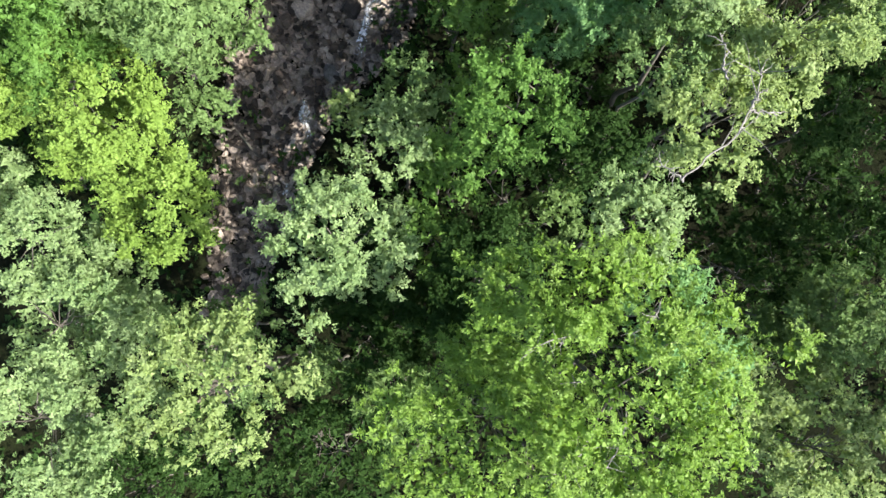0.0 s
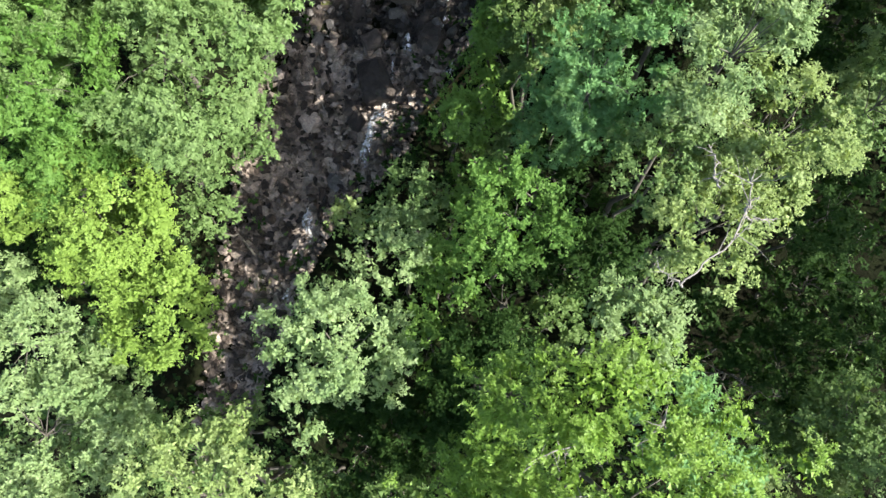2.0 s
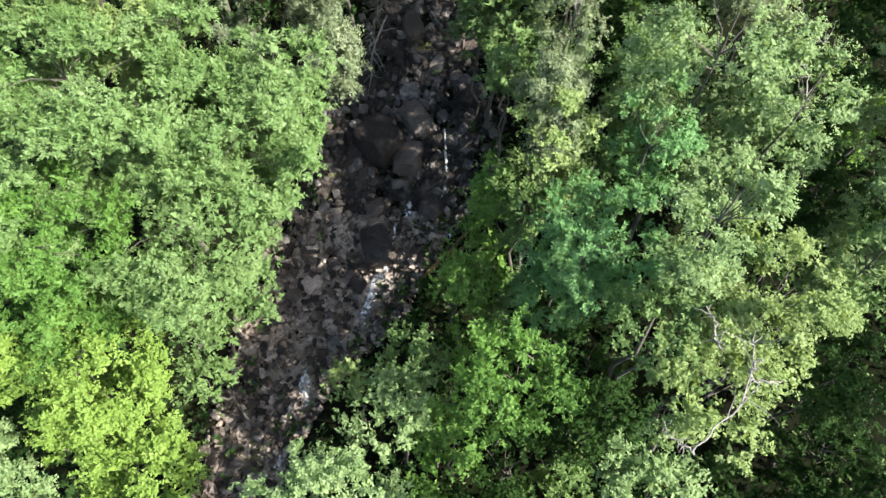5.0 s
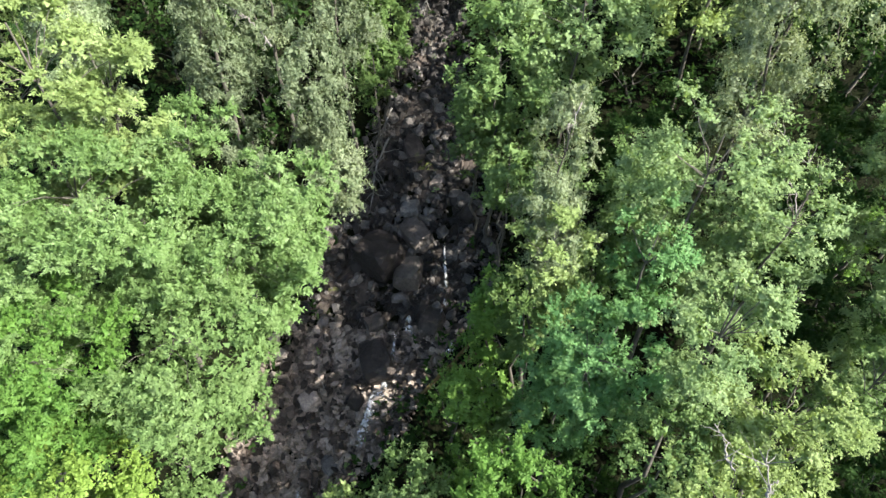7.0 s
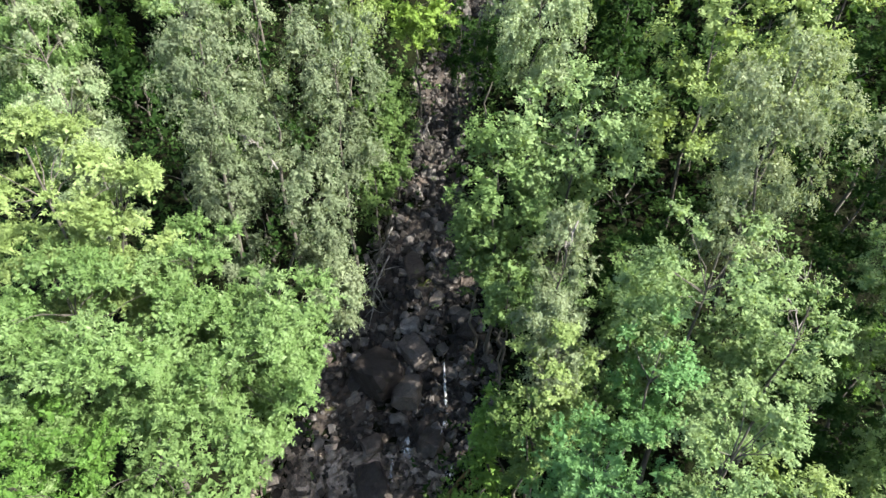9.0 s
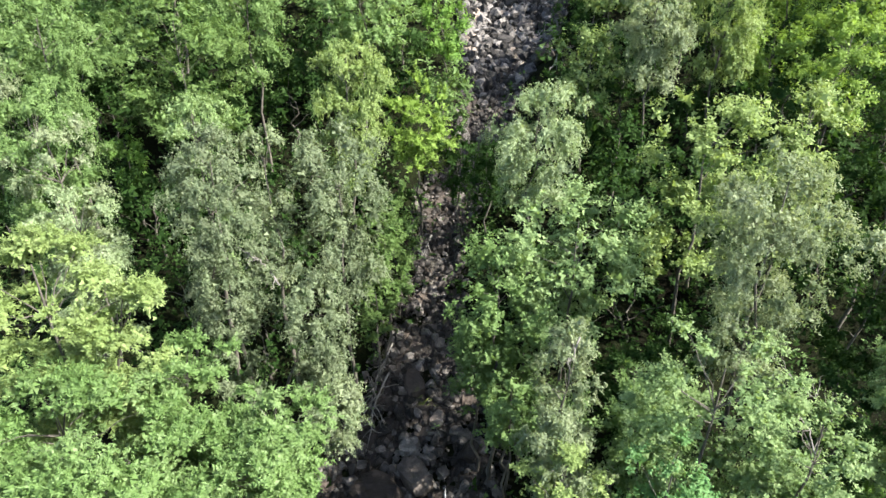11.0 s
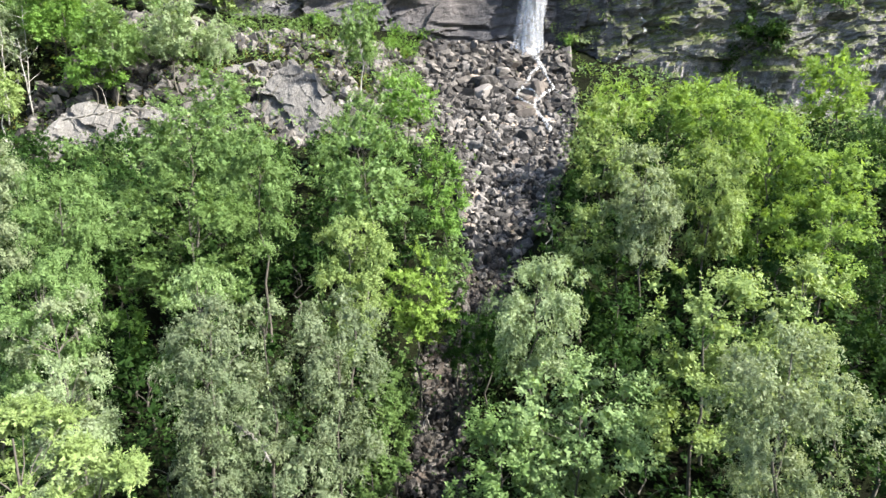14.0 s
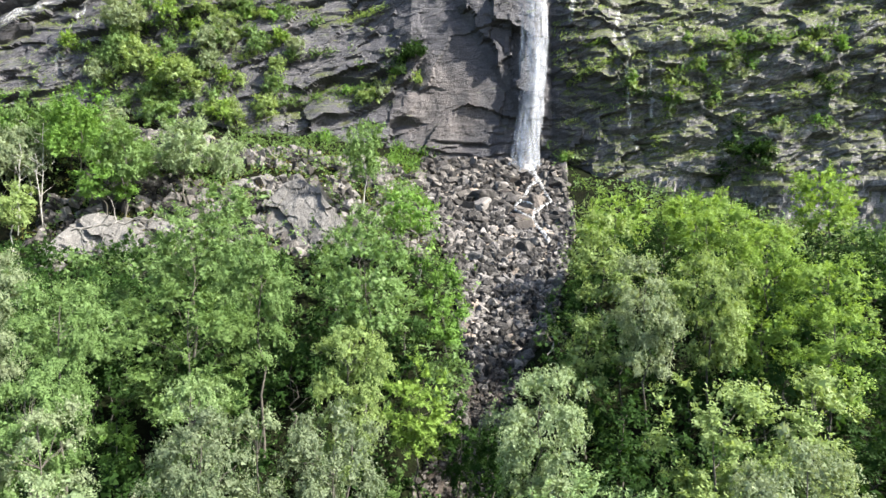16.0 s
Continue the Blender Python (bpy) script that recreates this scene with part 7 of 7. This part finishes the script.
while len(placed) < 185:
    x, y = rng.uniform(-42, 42), rng.uniform(-10, 66)
    wide = rng.uniform(1.7, 2.7)
    off = abs(x - float(stream_x(y))) - float(stream_w(y))
    if off < wide + (3.0 if x < float(stream_x(y)) and y < 19 else 0.8) or abs(x) > 8 + 0.72 * max(y, 0) + 6 or any((x - a) ** 2 + (y - b) ** 2 < 6.5 for a, b in placed):
        continue
    if y < 20 and rng.uniform() < 0.2:
        continue
    if (x < -4 and y > 50) or (x > 8 and y > 48):
        continue
    placed.append((x, y))
    tall = rng.uniform(3.5, 5.5) if y < 30 else rng.uniform(4.5, 7.0)
    if off < 5:
        tall *= 0.7
    if x < 0 and y > 36:
        tall *= 0.65
    # the darkest leaf colour again stands for shade under the tall crowns
    fill(x, y, tall, wide, ("shade_toned", "shade_toned", "grass")[int(rng.integers(3))] if y > 45 else "shade_toned", "broad" if rng.uniform() < 0.6 else "hang", 0)


# ---- green on the ledges of the cliff ----
n = 24000
x, z = rng.uniform(-52, 62, n), rng.uniform(27, 56, n)
slope = (cliff_y(x, z + 0.5) - cliff_y(x, z - 0.2)) / 0.7
patch = fbm(x / 7, z / 4, 91, 4)
want = np.where(x < -6, 1.15, np.where(x < 13, 1.8, 1.0))
keep = slope + 0.9 * patch > want
x, z = x[keep], z[keep]
cover("ledge_moss", "scattered tufts of grass in the cracks of the cliff", x, cliff_y(x, z) - 0.05, z, 0.17, 2, "olive", "broad", 83, 0.2, "ledge growth")


def ledge_growth(rows, half, hue, seed):
    """Low growth along a ledge given by (x, z) rows."""
    rng = np.random.default_rng(seed)
    r = np.array(rows, float)
    n = int(42 * np.linalg.norm(np.diff(r, axis=0), axis=1).sum() * half)
    s = rng.uniform(0, len(r) - 1, n)
    x = np.interp(s, np.arange(len(r)), r[:, 0]) + rng.normal(0, 0.35 * half, n)
    z = np.interp(s, np.arange(len(r)), r[:, 1]) + rng.normal(0, 0.5 * half, n)
    keep = vnoise(x / 0.9, z / 0.7, seed) > -0.35
    x, z = x[keep], z[keep]
    cover("ledge_growth", "grass and low shrubs along a ledge of the cliff", x, cliff_y(x, z) - 0.1, z, 0.20, 2, hue, "broad", seed, 0.25, "ledge growth")


# grass and low growth along the ledges
ledge_growth(((-24.1, 38.3), (-18.3, 39.5), (-12.8, 40.7), (-8.4, 41.9)), 0.64, "grass", 700)
ledge_growth(((-9.1, 41.9), (-5.8, 44.4), (-3.0, 46.4)), 0.70, "shade_toned", 701)
ledge_growth(((-25.4, 44.2), (-23.0, 45.9), (-20.0, 47.5)), 0.73, "olive", 702)
ledge_growth(((-20.0, 44.4), (-16.0, 45.7), (-11.6, 46.2)), 0.43, "grass", 703)
ledge_growth(((-13.1, 49.9), (-9.6, 51.1), (-7.4, 51.8)), 0.58, "olive", 704)
ledge_growth(((-27.1, 32.6), (-23.3, 33.1), (-20.3, 34.1)), 0.60, "grass", 705)
ledge_growth(((-20.2, 33.4), (-12.7, 34.4)), 0.70, "grass", 706)
ledge_growth(((-6.5, 33.9), (-4.4, 33.2), (-1.3, 32.5)), 0.98, "vivid", 707)
ledge_growth(((26.1, 41.8), (30.7, 43.3), (35.4, 43.7)), 0.53, "grass", 708)
ledge_growth(((35.7, 44.9), (39.9, 46.1), (43.6, 46.6)), 0.51, "grass", 709)
ledge_growth(((28.9, 44.8), (33.0, 45.9), (35.7, 45.2)), 0.41, "grass", 710)
ledge_growth(((14.7, 41.0), (17.2, 42.5), (19.6, 44.0)), 0.46, "olive", 711)
ledge_growth(((16.3, 45.6), (19.6, 46.2)), 0.39, "grass", 712)
ledge_growth(((25.7, 42.0), (25.8, 39.5), (25.2, 36.5)), 0.55, "olive", 713)
ledge_growth(((30.0, 41.7), (31.0, 39.3)), 0.54, "grass", 714)
ledge_growth(((33.0, 36.8), (31.6, 32.7), (30.7, 28.7)), 1.05, "shade_toned", 715)
ledge_growth(((34.2, 33.2), (33.8, 28.7)), 0.58, "grass", 716)
ledge_growth(((41.4, 41.5), (42.1, 36.9)), 0.79, "shade_toned", 717)
ledge_growth(((13.9, 29.1), (15.1, 31.1), (12.6, 34.5)), 0.61, "grass", 718)
ledge_growth(((14.4, 27.7), (17.6, 28.9)), 0.64, "olive", 719)
ledge_growth(((26.8, 40.8), (28.4, 40.1)), 0.36, "lime", 720)
ledge_growth(((-42.5, 44.4), (-40.0, 46.2), (-36.6, 45.3)), 1.28, "grass", 721)
ledge_growth(((-39.7, 48.6), (-34.7, 50.1), (-31.8, 46.7)), 0.93, "grass", 722)
ledge_growth(((-34.9, 43.0), (-30.9, 44.5), (-26.5, 43.0)), 1.12, "grass", 723)
ledge_growth(((-32.9, 39.3), (-28.9, 40.0), (-25.1, 40.9)), 0.70, "grass", 724)
ledge_growth(((-39.2, 39.2), (-35.8, 40.1), (-32.5, 37.8)), 0.81, "grass", 725)
ledge_growth(((-26.9, 50.2), (-22.7, 51.3)), 0.74, "olive", 726)
ledge_growth(((-26.0, 47.9), (-24.1, 48.8)), 0.88, "grass", 727)
ledge_growth(((-29.7, 34.4), (-27.6, 37.0)), 0.69, "grass", 728)
ledge_growth(((37.3, 38.5), (39.3, 38.8)), 0.34, "olive", 729)
ledge_growth(((19.8, 39.5), (21.8, 39.8), (24.0, 39.7)), 0.43, "shade_toned", 730)
ledge_growth(((24.0, 34.3), (25.1, 33.0)), 0.49, "olive", 731)
ledge_growth(((31.7, 27.5), (35.2, 25.8)), 0.91, "shade_toned", 732)
# thin water on the rock
trickle(((-50.70, 53.05), (-53.18, 51.78), (-56.10, 49.45)), 0.6, 600)
trickle(((-54.43, 53.12), (-55.89, 50.80), (-57.75, 48.68)), 0.5, 601)
trickle(((-46.19, 53.58), (-46.66, 51.05), (-46.85, 48.43), (-47.72, 46.12), (-47.62, 43.76)), 0.22, 602)
trickle(((-49.46, 41.54), (-49.89, 40.43)), 0.2, 603)
trickle(((20.99, 50.56), (20.55, 48.27), (20.14, 46.25)), 0.25, 604)
trickle(((15.24, 51.34), (15.03, 48.52)), 0.35, 605)
trickle(((21.0, 47.5), (21.2, 43.0), (21.33, 38.15), (21.33, 35.62)), 0.13, 606)
trickle(((22.01, 35.28), (22.19, 33.13)), 0.15, 607)
trickle(((23.5, 47.0), (23.76, 43.36), (23.94, 36.69)), 0.1, 608)
trickle(((19.90, 31.34), (19.11, 30.13)), 0.2, 609)
trickle(((21.76, 50.33), (23.54, 48.88), (25.79, 47.43)), 0.18, 610)
